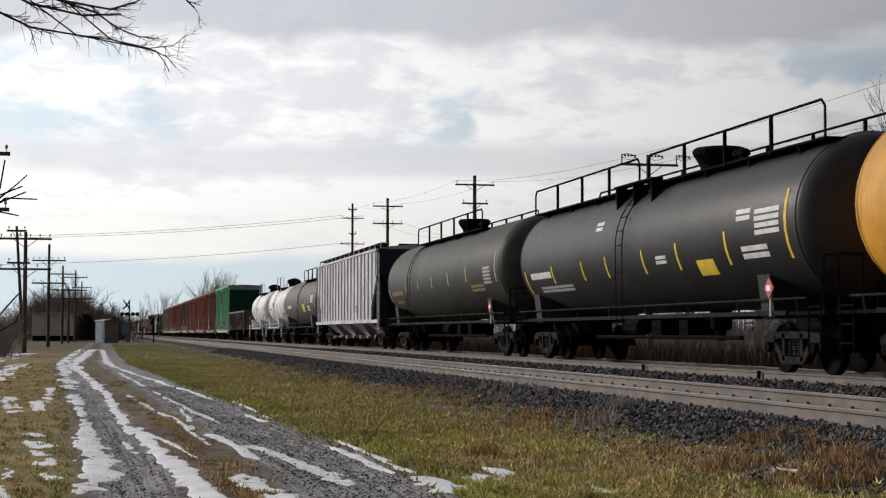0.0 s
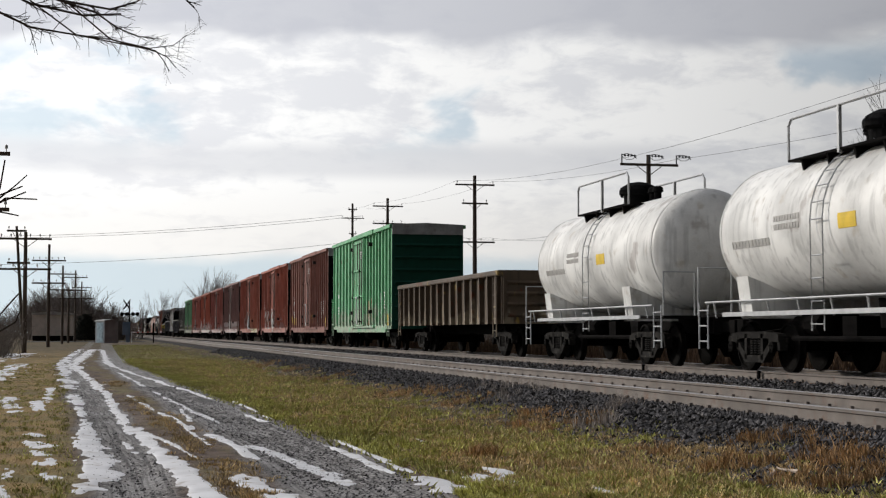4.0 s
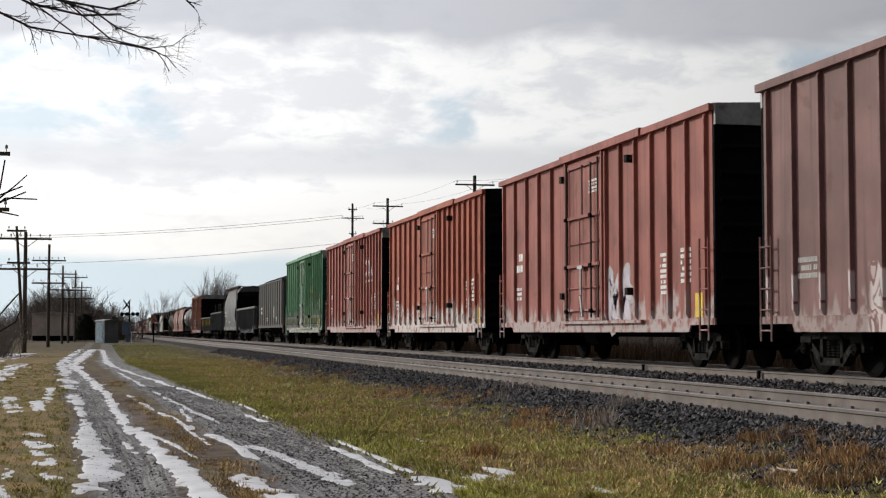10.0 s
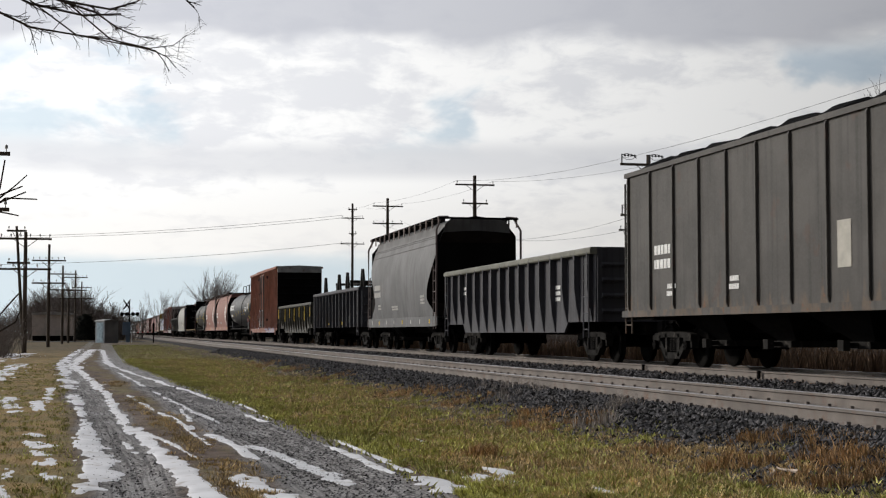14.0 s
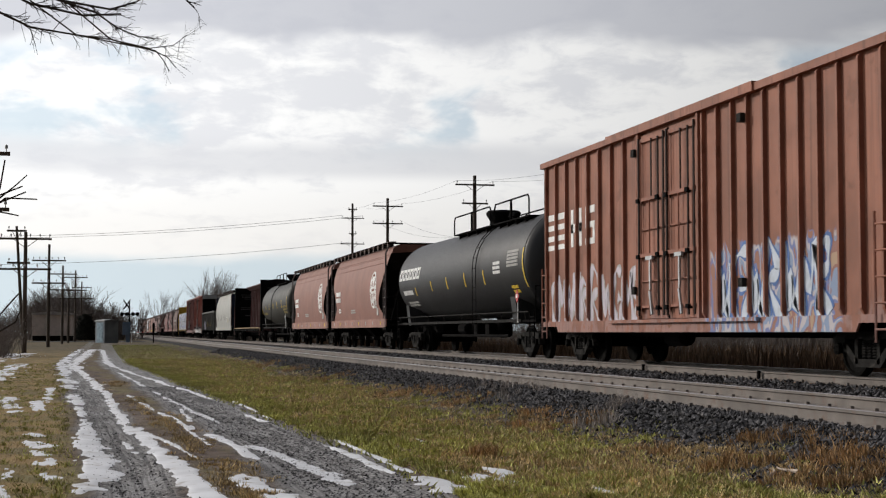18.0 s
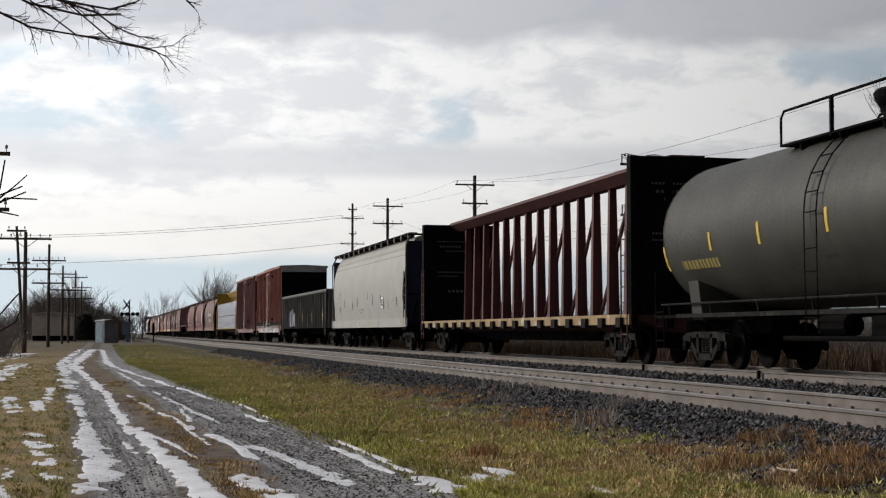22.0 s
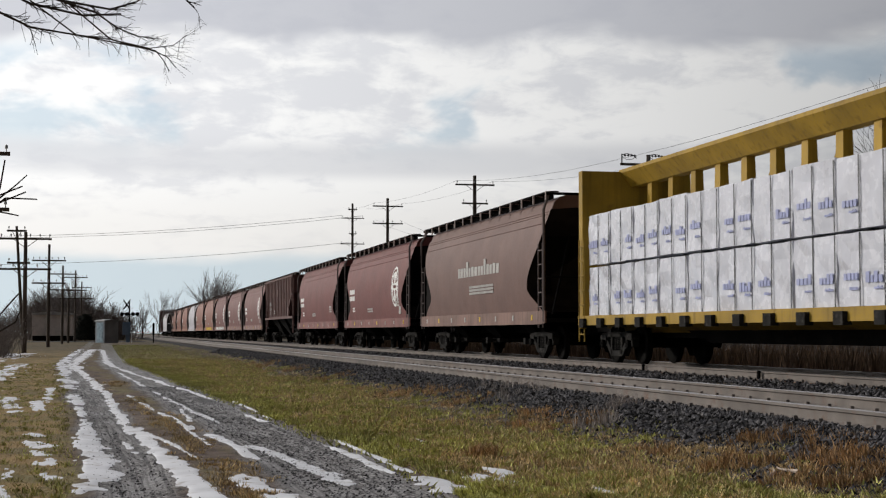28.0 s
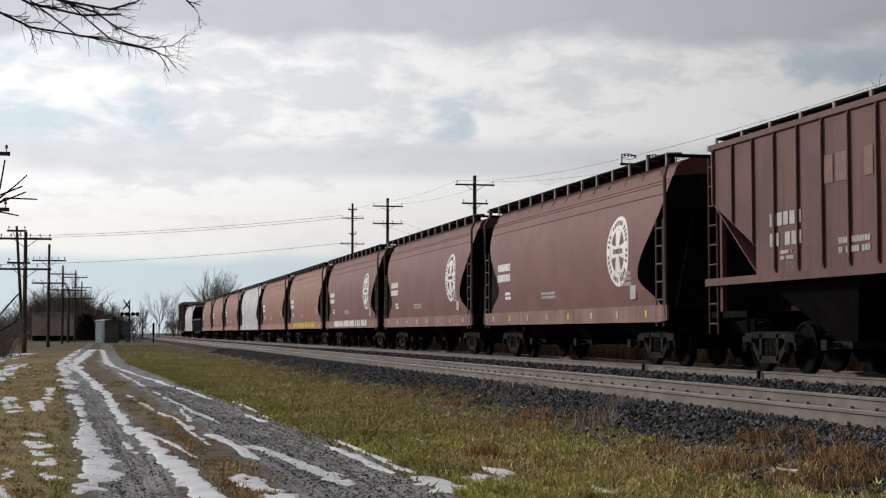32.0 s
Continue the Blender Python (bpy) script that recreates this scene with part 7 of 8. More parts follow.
def centerbeam(label, paint, L=22.6, top=4.55, loaded=False, deckmat=None):
    car = thing("centerbeam_flatcar", label, "flat car", "cars of the freight train")
    h, w = L / 2, 1.42
    zd = 1.12
    dk = bmesh.new()
    prism(dk, [(-w, zd - 0.05), (-w, zd), (w, zd), (w, zd - 0.05), (0.35, 0.72), (-0.35, 0.72)], -h, h)
    part("deck", dk, paint, car)
    for sx in (-1, 1):
        ss = bmesh.new()
        box(ss, sx * w - 0.05, sx * w + 0.05, -h, h, zd - 0.22, zd + 0.01)
        part("side_sill", ss, deckmat or paint, car)
        n = 17
        for k in range(n + 1):
            y = -h + 0.5 + (L - 1.0) * k / n
            place("winch", shared("winch" + str(sx), TRUCK, lambda bm, sx=sx: box(bm, sx * (w + 0.06) - 0.08, sx * (w + 0.06) + 0.08, -0.16, 0.16, zd - 0.28, zd - 0.06)), car, (0, y, 0))
    for s in (-1, 1):
        bh = bmesh.new()
        box(bh, -w, w, s * (h - 0.12) - 0.1, s * (h - 0.12) + 0.1, zd, top - 0.05)
        for x in (-w + 0.08, -0.5, 0.5, w - 0.08):
            box(bh, x - 0.08, x + 0.08, s * h - 0.03, s * h + 0.06, zd - 0.3, top - 0.05)
        # on the empty car black replaces the paint, as shade in the colour
        bk = part("bulkhead", bh, paint if loaded else BLACK, car, "tall end bulkhead")
        if not loaded:
            wr = bmesh.new()
            yb = s * (h - 0.12) - 0.104
            for z, x0, x1, ht in ((4.05, -0.9, 0.1, 0.05), (3.86, -0.8, 0.0, 0.07), (3.70, -0.6, 0.1, 0.05), (2.92, -0.9, 0.2, 0.05), (2.78, -0.9, -0.1, 0.04), (2.2, -0.5, 0.2, 0.09)):
                x = x0
                while x < x1:
                    box(wr, x, x + ht * 1.1, yb - 0.004, yb + 0.002, z, z + ht)
                    x += ht * 1.7
            tagged(part("stencil", wr, plain("dim_grey_stencil", (0.10, 0.10, 0.10)), bk), kind="stuff")
        lf = bmesh.new()
        ladder(lf, -w - 0.05, s * (h - 0.3) - 0.2, s * (h - 0.3) + 0.2, 0.5, 3.0, 7)
        part("ladder", lf, paint, car)
    drop, wy = (0.42, 0.13) if loaded else (0.30, 0.07)
    tc = bmesh.new()
    prism(tc, [(-0.42, top), (0.42, top), (0.42, top - 0.08), (0.14, top - drop), (-0.14, top - drop), (-0.42, top - 0.08)], -h + 0.1, h - 0.1)
    part("top_chord", tc, paint, car, "wide top chord of the centre beam")
    n = 17
    for k in range(1, n):
        y = -h + L * k / n
        place("centre_post", shared(f"cpost{loaded}", paint, lambda bm: loft(bm, [[(-x, -d, z), (x, -d, z), (x, d, z), (-x, d, z)] for x, d, z in ((0.15, wy * 1.5, zd), (0.12, wy * 1.25, (zd + top) / 2), (0.09, wy, top - 0.28))])), car, (0, y, 0))
        if k % 2 and k < n - 2:
            place("diagonal", shared(f"cdiag{loaded}", paint, lambda bm: rod(bm, (0.10, 0.08, top - 0.35), (0.10, 2 * L / n - 0.1, zd + 0.1), 0.055, 6)), car, (0, y, 0))
    uf = bmesh.new()
    box(uf, -0.3, 0.3, -h + 0.2, h - 0.2, 0.6, 0.9)
    side_prism(uf, [(-h + 4, 0.9), (h - 4, 0.9), (h - 6, 0.5), (-h + 6, 0.5)], -0.5, 0.5)
    part("underframe", uf, UNDER, car)
    add_trucks(car, h + 0.2)
    return car
# ---- the train, from its head to its tail ----
def car_paint(name, color, **k):
    opts = dict(rough=0.64, vary=0.22, scale=0.9, grain=25.0, bump=0.06, streak=0.5, rust=0.4, spec=0.3)
    opts.update(k)
    return material(name, color, **opts)


PALE = (0.46, 0.44, 0.42)
WHITES = ((0.7, 0.7, 0.7), (0.05, 0.05, 0.06), (0.75, 0.75, 0.74), (0.72, 0.72, 0.72))
COLD = ((0.30, 0.15, 0.11), (0.14, 0.20, 0.42), (0.50, 0.48, 0.50), (0.22, 0.32, 0.48), (0.28, 0.14, 0.12), (0.42, 0.30, 0.20))
MIXED = ((0.42, 0.46, 0.38), (0.10, 0.075, 0.09), (0.24, 0.27, 0.13), (0.50, 0.48, 0.47), (0.17, 0.115, 0.14), (0.40, 0.42, 0.38))


def join(car, near, far):
    """Put a car into the train; near and far: where its ends are along the train."""
    TRAIN.append((car, (near + far) / 2))
    return car


def box_text(car, L, mat=WHITE, big=True):
    h = L / 2
    it = [(h - 2.2, 2.35, 0.9, 0.62, 2), (h - 2.1, 1.6, 0.7, 0.4, 3), (-h + 1.2, 1.7, 0.55, 0.75, 6), (-h + 2.4, 1.5, 0.5, 0.9, 8)]
    stencils(car, h, BOX_HALF, it if big else it[1:], mat)
    bars(car, -BOX_HALF - 0.047, -0.95, -0.35, 4.05, 4.4, 4, mat, seedv=6, name="door_stencil")
    pc = bmesh.new()
    box(pc, -BOX_HALF - 0.012, -BOX_HALF + 0.002, -h + 0.62, -h + 1.0, 1.02, 1.5)
    part("reflective_plate", pc, YELLOW, car, "yellow reflective plate by the ladder")


def make_train():
    black_tank = car_paint("black_tank_paint", (0.022, 0.022, 0.023), rough=0.5, rust=0.05, streak=0.2, spec=0.3)
    olive_tank = car_paint("olive_grey_tank_paint", (0.040, 0.039, 0.032), rough=0.55, rust=0.08, streak=0.3, spec=0.25)
    grey_tank = car_paint("weathered_grey_tank_paint", (0.085, 0.081, 0.074), rough=0.6, rust=0.1, streak=0.6, second=(0.05, 0.048, 0.042))
    white_tank = car_paint("white_tank_paint", (0.74, 0.74, 0.72), rough=0.45, rust=0.35, streak=0.45, second=(0.50, 0.46, 0.40), blotch=(0.58, 0.74))
    orange_tank = car_paint("orange_tank_paint", (0.62, 0.30, 0.04), rough=0.5, rust=0.1)
    grey_hop = car_paint("light_grey_hopper_paint", (0.50, 0.49, 0.52), rust=0.12, streak=0.15, low=((0.4, 0.33, 0.25), 0.9, 0.3))
    green_a = car_paint("green_boxcar_paint", (0.16, 0.42, 0.23), rust=0.7, second=(0.22, 0.42, 0.27), low=((0.42, 0.42, 0.36), 1.6, 0.65))
    green_b = car_paint("green_boxcar_paint_tagged", (0.13, 0.29, 0.165), rust=0.5, second=(0.2, 0.3, 0.22), low=(PALE, 1.6, 0.6), paint=(-7.4, 7.0, 1.75, MIXED))

    # the head of what is seen: an orange tank that is just leaving
    c = join(tank_car("orange tank car with grey ends", orange_tank, 15.0, 1.5), 6.7, 21.7)
    # large black tank car
    st = [(-8.15, 2.0, 3.2), (-5.55, 2.0, 2.62), (-3.05, 2.0, 2.55), (-1.05, 2.0, 2.52), (1.4, 2.0, 2.48), (3.2, 2.0, 2.45), (5.7, 2.0, 2.45), (8.2, 1.75, 2.4)]
    c = join(tank_car("black tank car with yellow strips and a long top railing", black_tank, 18.1, 1.5, 2.68, st, ((-8.6, -0.15), (0.45, 8.9)), -1.9, ladder_at=0.15, rail_top=0.78, sheet="bowl", steps=(-0.98, 0.15, 1.3)), 22.8, 40.9)
    curved_bars(c, 1.5, 2.68, 5.9, 7.7, 2.12, 2.36, 1, WHITE, 2)
    curved_bars(c, 1.5, 2.68, 4.4, 7.2, 1.78, 1.96, 2, GREY_STENCIL, 3)
    curved_bars(c, 1.5, 2.68, -4.8, -3.95, 1.85, 2.15, 1, YELLOW, 4, True, "notice_plate")
    curved_bars(c, 1.5, 2.68, -7.9, -6.9, 2.45, 2.95, 4, WHITE, 5)
    curved_bars(c, 1.5, 2.68, -6.7, -6.1, 2.75, 3.0, 2, WHITE, 6)
    curved_bars(c, 1.5, 2.68, -7.3, -6.2, 2.05, 2.32, 2, WHITE, 7)
    curved_bars(c, 1.5, 2.68, 1.7, 2.2, 3.1, 3.35, 2, WHITE, 8)
    curved_bars(c, 1.5, 2.68, -2.4, -1.8, 2.15, 2.35, 2, WHITE, 8)
    placard(c, -7.5, -1.5, 1.5)
    # olive grey tank car
    st = [(-8.3, 2.25, 3.15), (-4.6, 2.35, 2.85), (-2.0, 2.3, 2.75), (0.6, 2.3, 2.7), (3.0, 2.3, 2.65), (5.3, 2.25, 2.6), (8.7, 2.0, 2.5)]
    c = join(tank_car("olive grey tank car with yellow strips", olive_tank, 18.6, 1.53, 2.72, st, (-4.6, 5.5), 0.3, ladder_at=4.2, rail_top=0.72, sheet="bowl", stripmat=plain("pale_strip_paint", (0.42, 0.40, 0.30))), 42.2, 60.8)
    curved_bars(c, 1.53, 2.72, 6.0, 8.2, 2.15, 2.38, 1, FADED_YELLOW, 12)
    curved_bars(c, 1.53, 2.72, 6.6, 7.8, 1.85, 2.0, 1, FADED_YELLOW, 13)
    curved_bars(c, 1.53, 2.72, -7.7, -6.8, 2.2, 2.75, 5, GREY_STENCIL, 14)
    curved_bars(c, 1.53, 2.72, -6.6, -5.0, 2.0, 2.25, 2, FADED_YELLOW, 15)
    placard(c, -7.6, -1.48, 1.5)
    # light grey ribbed covered hopper
    # its end sheets have their shade coloured in as dark blue
    c = join(ribbed_hopper("light grey ribbed covered hopper with shaded dark blue ends", grey_hop, 18.8, 4.32, 4.50, 1.5, 19, 4, endmat=plain("dark_blue_shaded_end", (0.02, 0.026, 0.05)), zb=1.28, slope=1.7, baymat=grey_hop), 62.6, 81.4)
    stencils(c, 9.4, 1.532, [(-4.1, 1.65, 0.6, 0.35, 2), (-5.6, 1.7, 0.35, 0.5, 2), (4.6, 1.8, 0.9, 0.45, 2), (6.6, 1.7, 1.0, 0.5, 3)], GREY_STENCIL)
    # weathered grey tank, two short white tanks
    c = join(tank_car("weathered grey tank car with a yellow notice", grey_tank, 14.8, 1.42, 2.58, [(-6.6, 2.2, 2.9), (-3.9, 2.4, 2.75), (-2.6, 2.3, 2.6), (0.8, 2.2, 2.6)], (-4.3, 1.1), -1.3, ladder_at=0.0, rail_top=0.7), 82.7, 97.1)
    curved_bars(c, 1.42, 2.58, 4.0, 5.8, 2.2, 2.45, 1, WHITE, 22)
    curved_bars(c, 1.42, 2.58, -2.2, -1.3, 1.95, 2.4, 1, YELLOW, 23, True, "notice_plate")
    curved_bars(c, 1.42, 2.58, -6.0, -5.0, 2.4, 2.85, 4, WHITE, 24)
    curved_bars(c, 1.42, 2.58, -4.3, -3.6, 1.95, 2.3, 2, WHITE, 25)
    for near, far, z, tag in ((98.9, 108.4, 2.6, 0), (110.9, 120.8, 2.55, 1)):
        c = join(tank_car("short white tank car with a tall platform railing", white_tank, far - near, 1.32, z, (), (-1.9, 1.9), 0.0, rail_top=0.88, head=0.65), near, far)
        curved_bars(c, 1.32, z, -1.2, -0.6, z - 0.2, z + 0.05, 1, YELLOW, 30 + tag, True, "notice_plate")
        curved_bars(c, 1.32, z, 2.0, 3.6, z - 0.35, z - 0.15, 1, GREY_STENCIL, 33 + tag)
        curved_bars(c, 1.32, z, 0.8, 1.8, z - 0.1, z + 0.2, 2, GREY_STENCIL, 35 + tag)
    # rusty gondola
    rusty = car_paint("rusty_black_gondola_paint", (0.09, 0.065, 0.045), rust=1.0, second=(0.33, 0.22, 0.05), blotch=(0.62, 0.72), low=((0.42, 0.36, 0.26), 1.1, 0.5))
    join(gondola("rusty gondola with heavy side posts and yellow paint", rusty, 15.2, 2.55, posts=15, deep=False), 123.2, 138.4)
    # green boxcar and a string of red-brown ones
    c = join(boxcar("pale green boxcar with scraped lower sides", green_a, ROOF, end_label="corrugated end in shaded dark green"), 140.6, 156.3)
    box_text(c, 15.7)
    patch_rust = material("orange_rust_patch", (0.42, 0.24, 0.12), 0.9, 0.0, 0.4, 3.0, 20.0, 0.2, second=(0.62, 0.58, 0.46), blotch=(0.45, 0.55))
    for y, z0, z1, wd in ((-2.45, 1.05, 2.1, 0.16), (-3.1, 1.25, 2.25, 0.10), (-5.0, 1.2, 1.8, 0.07), (4.9, 1.3, 1.9, 0.06)):
        rp = bmesh.new()
        stroke(rp, -BOX_HALF - 0.001, [(y, z0), (y + 0.05, (z0 + z1) / 2), (y - 0.02, z1)], wd)
        part("rust_patch", rp, patch_rust, c, "orange rust showing through the paint")
    specs = [
        ("brown_boxcar_a", (0.225, 0.092, 0.072), dict(low=((0.30, 0.20, 0.17), 0.9, 0.35)), "red-brown boxcar with yellow reflective strips", 158.3),
        ("brown_boxcar_b", (0.33, 0.102, 0.070), dict(low=((0.42, 0.33, 0.31), 1.0, 0.5), ), "red boxcar with white painted letters along its lower side", 175.8),
        ("brown_boxcar_c", (0.32, 0.105, 0.072), dict(low=((0.40, 0.30, 0.27), 1.0, 0.4), paint=(-6.2, -1.6, 1.95, ((0.55, 0.53, 0.30), (0.06, 0.05, 0.05), (0.62, 0.60, 0.52), (0.66, 0.62, 0.30), (0.10, 0.08, 0.08), (0.6, 0.6, 0.58)))), "red boxcar with yellow and grey painted scrawl", 193.4),
        ("brown_boxcar_d", (0.195, 0.105, 0.096), dict(low=((0.44, 0.38, 0.36), 0.95, 0.55), paint=(-7.0, 4.0, 1.75, ((0.50, 0.40, 0.38), (0.2, 0.1, 0.09), (0.60, 0.55, 0.54), (0.62, 0.52, 0.50), (0.3, 0.2, 0.2), (0.6, 0.58, 0.58)))), "dull brown boxcar with a reddish door", 211.2),
        ("brown_boxcar_e", (0.289, 0.101, 0.081), dict(low=((0.48, 0.45, 0.44), 1.1, 0.75)), "red-brown boxcar with pale scraped lower side", 229.0),
        ("brown_boxcar_f", (0.34, 0.100, 0.062), dict(low=((0.60, 0.57, 0.55), 1.45, 0.95)), "rust-red boxcar whose lower third is scoured white", 246.7),
        ("brown_boxcar_g", (0.338, 0.122, 0.098), dict(low=((0.52, 0.47, 0.46), 1.15, 0.7)), "red-brown boxcar with a large white railway mark", 264.2),
    ]
    cars = []
    for nm, colr, extra, label, near in specs:
        c = join(boxcar(label, car_paint(nm, colr, **extra), ROOF if nm != "brown_boxcar_f" else BLACK, ribs_near=(6 if nm == "brown_boxcar_e" else 8), ribs_far=(5 if nm == "brown_boxcar_e" else 6)), near, near + 15.7)
        box_text(c, 15.7, GREY_STENCIL if nm.endswith("d") else WHITE, nm != "brown_boxcar_d")
        cars.append(c)
    # upright yellow strips, painted strokes, large numbers
    pale_blue = plain("pale_blue_spray_paint", (0.42, 0.47, 0.52))
    lilac = plain("lilac_spray_paint", (0.52, 0.48, 0.54))
    x = -BOX_HALF - 0.002
    for y, z0 in ((7.3, 1.3), (6.3, 1.2), (5.45, 1.2), (3.05, 1.3), (1.50, 1.25), (-1.75, 1.3), (-4.9, 1.3), (-7.0, 1.3)):
        sp = bmesh.new()
        box(sp, x - 0.006, x + 0.002, y - 0.06, y + 0.06, z0, z0 + 0.42)
        part("reflective_strip", sp, YELLOW, cars[0], "yellow reflective strip")
    scrawl(cars[0], x, -4.5, -3.2, 1.2, 2.2, GREY_STENCIL, cars[0].children[0].data.materials[0], 5, 0.05)
    scrawl(cars[1], x, 1.6, 5.4, 0.98, 2.45, WHITE, BLACK, 20, 0.40)
    scrawl(cars[1], x - 0.04, -0.6, 1.3, 1.0, 2.5, WHITE, BLACK, 22, 0.3)
    scrawl(cars[1], x, -4.2, -1.6, 0.98, 2.0, WHITE, BLACK, 23, 0.24)
    scrawl(cars[2], x, 2.5, 4.5, 1.25, 2.1, GREY_STENCIL, BLACK, 24, 0.12)
    scrawl(cars[2], x, 1.5, 2.5, 2.1, 2.75, pale_blue, cars[2].children[0].data.materials[0], 25, 0.09)
    scrawl(cars[2], x - 0.04, -1.3, 1.3, 0.98, 2.2, pale_blue, BLACK, 26, 0.26)
    scrawl(cars[2], x, 1.42, 1.75, 2.8, 3.9, WHITE, cars[2].children[0].data.materials[0], 27, 0.08)
    scrawl(cars[4], x, -3.3, -1.6, 1.0, 2.05, lilac, GREY_STENCIL, 28, 0.34)
    # white mark of curved strokes on the last of them
    mk = bmesh.new()
    arc = [(-4.32 + 0.46 * math.cos(radians(d)), 3.58 + 0.36 * math.sin(radians(d))) for d in range(150, -151, -15)]
    stroke(mk, -BOX_HALF - 0.002, [(-8.64 - p[0], p[1]) for p in arc], 0.075)
    stroke(mk, -BOX_HALF - 0.002, [(-4.86, 3.22), (-4.84, 3.86), (-4.95, 3.92), (-5.10, 3.80), (-5.45, 3.30), (-5.58, 3.22), (-5.68, 3.30), (-5.68, 3.95)], 0.075)
    part("railway_mark", mk, WHITE, cars[-1], "white curved strokes of a railway mark")
    bars(cars[-1], -BOX_HALF - 0.006, -5.7, -3.9, 2.92, 3.08, 1, WHITE, seedv=3)
    # tagged green boxcar
    c = join(boxcar("green boxcar covered in painted lettering below", green_b, ROOF, end_label="corrugated end in shaded dark green"), 281.8, 297.5)
    box_text(c, 15.7, WHITE, False)
    gx = -BOX_HALF - 0.002
    pale_green = plain("pale_green_spray_paint", (0.42, 0.50, 0.34))
    plum = plain("plum_spray_paint", (0.12, 0.06, 0.09))
    scrawl(c, gx, -7.2, -1.6, 1.0, 2.5, pale_green, plum, 51, 0.34)
    scrawl(c, gx, 1.6, 6.6, 0.98, 1.75, GREY_STENCIL, plum, 52, 0.14)
    scrawl(c, gx - 0.04, -1.2, 1.2, 1.1, 2.0, pale_green, plum, 53, 0.12)
    band = bmesh.new()
    stroke(band, gx, [(-1.7, 2.35), (-2.6, 2.62), (-4.2, 2.72), (-7.3, 2.78)], 0.06)
    tagged(part("red_outline", band, plain("red_spray_paint", (0.32, 0.06, 0.05)), c, "red painted outline above the scrawl"), kind="stuff")
    yw = bmesh.new()
    stroke(yw, gx, [(-2.6, 3.1), (-3.1, 3.0), (-3.4, 3.6), (-3.7, 3.0), (-4.3, 3.15)], 0.05)
    tagged(part("yellow_tag", yw, YELLOW, c, "small yellow painted tag"), kind="stuff")
    # open-top grey coal hopper
    coal = car_paint("dark_grey_coal_hopper_paint", (0.068, 0.063, 0.058), rust=0.25, low=((0.2, 0.12, 0.06), 1.1, 0.3))
    c = join(ribbed_hopper("dark grey open hopper with widely spaced side posts", coal, 15.6, 4.25, 4.5, 1.5, 11, 4, covered=False, load=0.5, zb=1.2, slope=1.9, tri=False), 299.4, 315.0)
    stencils(c, 7.8, 1.532, [(4.9, 2.0, 0.9, 0.6, 2), (4.6, 1.45, 0.5, 0.3, 2), (-4.5, 1.45, 0.5, 0.35, 3), (1.5, 1.5, 0.5, 0.3, 2)], WHITE)
    pp = bmesh.new()
    box(pp, -1.54, -1.535, -2.75, -2.3, 1.75, 2.5)
    part("pale_patch", pp, plain("pale_paper", (0.42, 0.40, 0.35)), c, "pale paper patch")
    # gondola with scrap, grey covered hopper with an arched roof, gondola with bent bars, striped gondola
    dark = car_paint("black_gondola_paint", (0.048, 0.048, 0.056), rust=0.2)
    moss = car_paint("pale_mossy_chord_paint", (0.17, 0.17, 0.14), rust=0.3)
    c = join(gondola("black gondola heaped with dark scrap", dark, 15.6, 2.75, posts=15, load=0.55, chordmat=moss), 316.9, 332.5)
    stencils(c, 7.8, 1.532, [(-5.0, 1.5, 0.5, 0.45, 3), (5.2, 1.9, 0.4, 0.3, 2)], WHITE)
    cool = car_paint("cool_grey_hopper_paint", (0.125, 0.126, 0.128), rust=0.1)
    join(round_hopper("grey covered hopper with a dark arched end", cool, 14.0, 4.25, 4.75, 1.55, bays=2, text=GREY_STENCIL, closed=True), 334.2, 348.2)
    c = join(gondola("black gondola with bent bars above its load", dark, 14.9, 2.8, posts=13, load=0.22, deep=False, hoops=True), 349.9, 364.8)
    side_marks = [(5.3, 2.05, 0.75, 0.30, 1), (5.3, 1.60, 0.6, 0.28, 1), (5.35, 1.2, 0.5, 0.12, 1), (-0.6, 1.15, 0.5, 0.15, 2), (-4.0, 1.2, 0.5, 0.3, 3)]
    stencils(c, 7.45, 1.535, side_marks, GREY_STENCIL)
    scrawl(c, -1.534, 6.3, 7.0, 1.2, 2.35, GREY_STENCIL, dark, 41, 0.05)
    for y in (2.1, -2.2):
        op = bmesh.new()
        box(op, -1.54, -1.53, y, y + 0.5, 1.1, 1.25)
        part("reflective_plate", op, YELLOW, c, "orange-yellow reflective plate")
    olive = car_paint("olive_black_gondola_paint", (0.058, 0.055, 0.046), rust=0.3, second=(0.025, 0.025, 0.022))
    c = join(gondola("olive gondola with yellow upright strips", olive, 15.7, 2.42, posts=13, deep=True, load=0.1), 365.9, 381.6)
    for k in range(7):
        y = -7.6 + (2 * k if k < 6 else 13) * 15.2 / 13
        sp = bmesh.new()
        box(sp, -1.697, -1.676, y - 0.05, y + 0.05, 1.62 - 0.2 * (k % 2), 2.2)
        part("reflective_strip", sp, YELLOW, c, "yellow reflective strip")
    lp = bmesh.new()
    box(lp, -1.54, -1.53, -5.1, -4.4, 1.65, 2.1)
    part("label_plate", lp, WHITE, c, "white label plate")
    bars(c, -1.541, -5.0, -4.5, 1.75, 2.0, 2, UNDER, seedv=4)
    # long double-door boxcar
    c = join(boxcar("long red-brown boxcar with double doors and painted scrawl", car_paint("brown_boxcar_long", (0.27, 0.110, 0.070), paint=(-7.4, -2.1, 2.3, COLD), low=((0.36, 0.25, 0.24), 1.0, 0.4)), ROOF, 18.2, 2, 5.2, 8, 10), 384.0, 402.2)
    mk = bmesh.new()
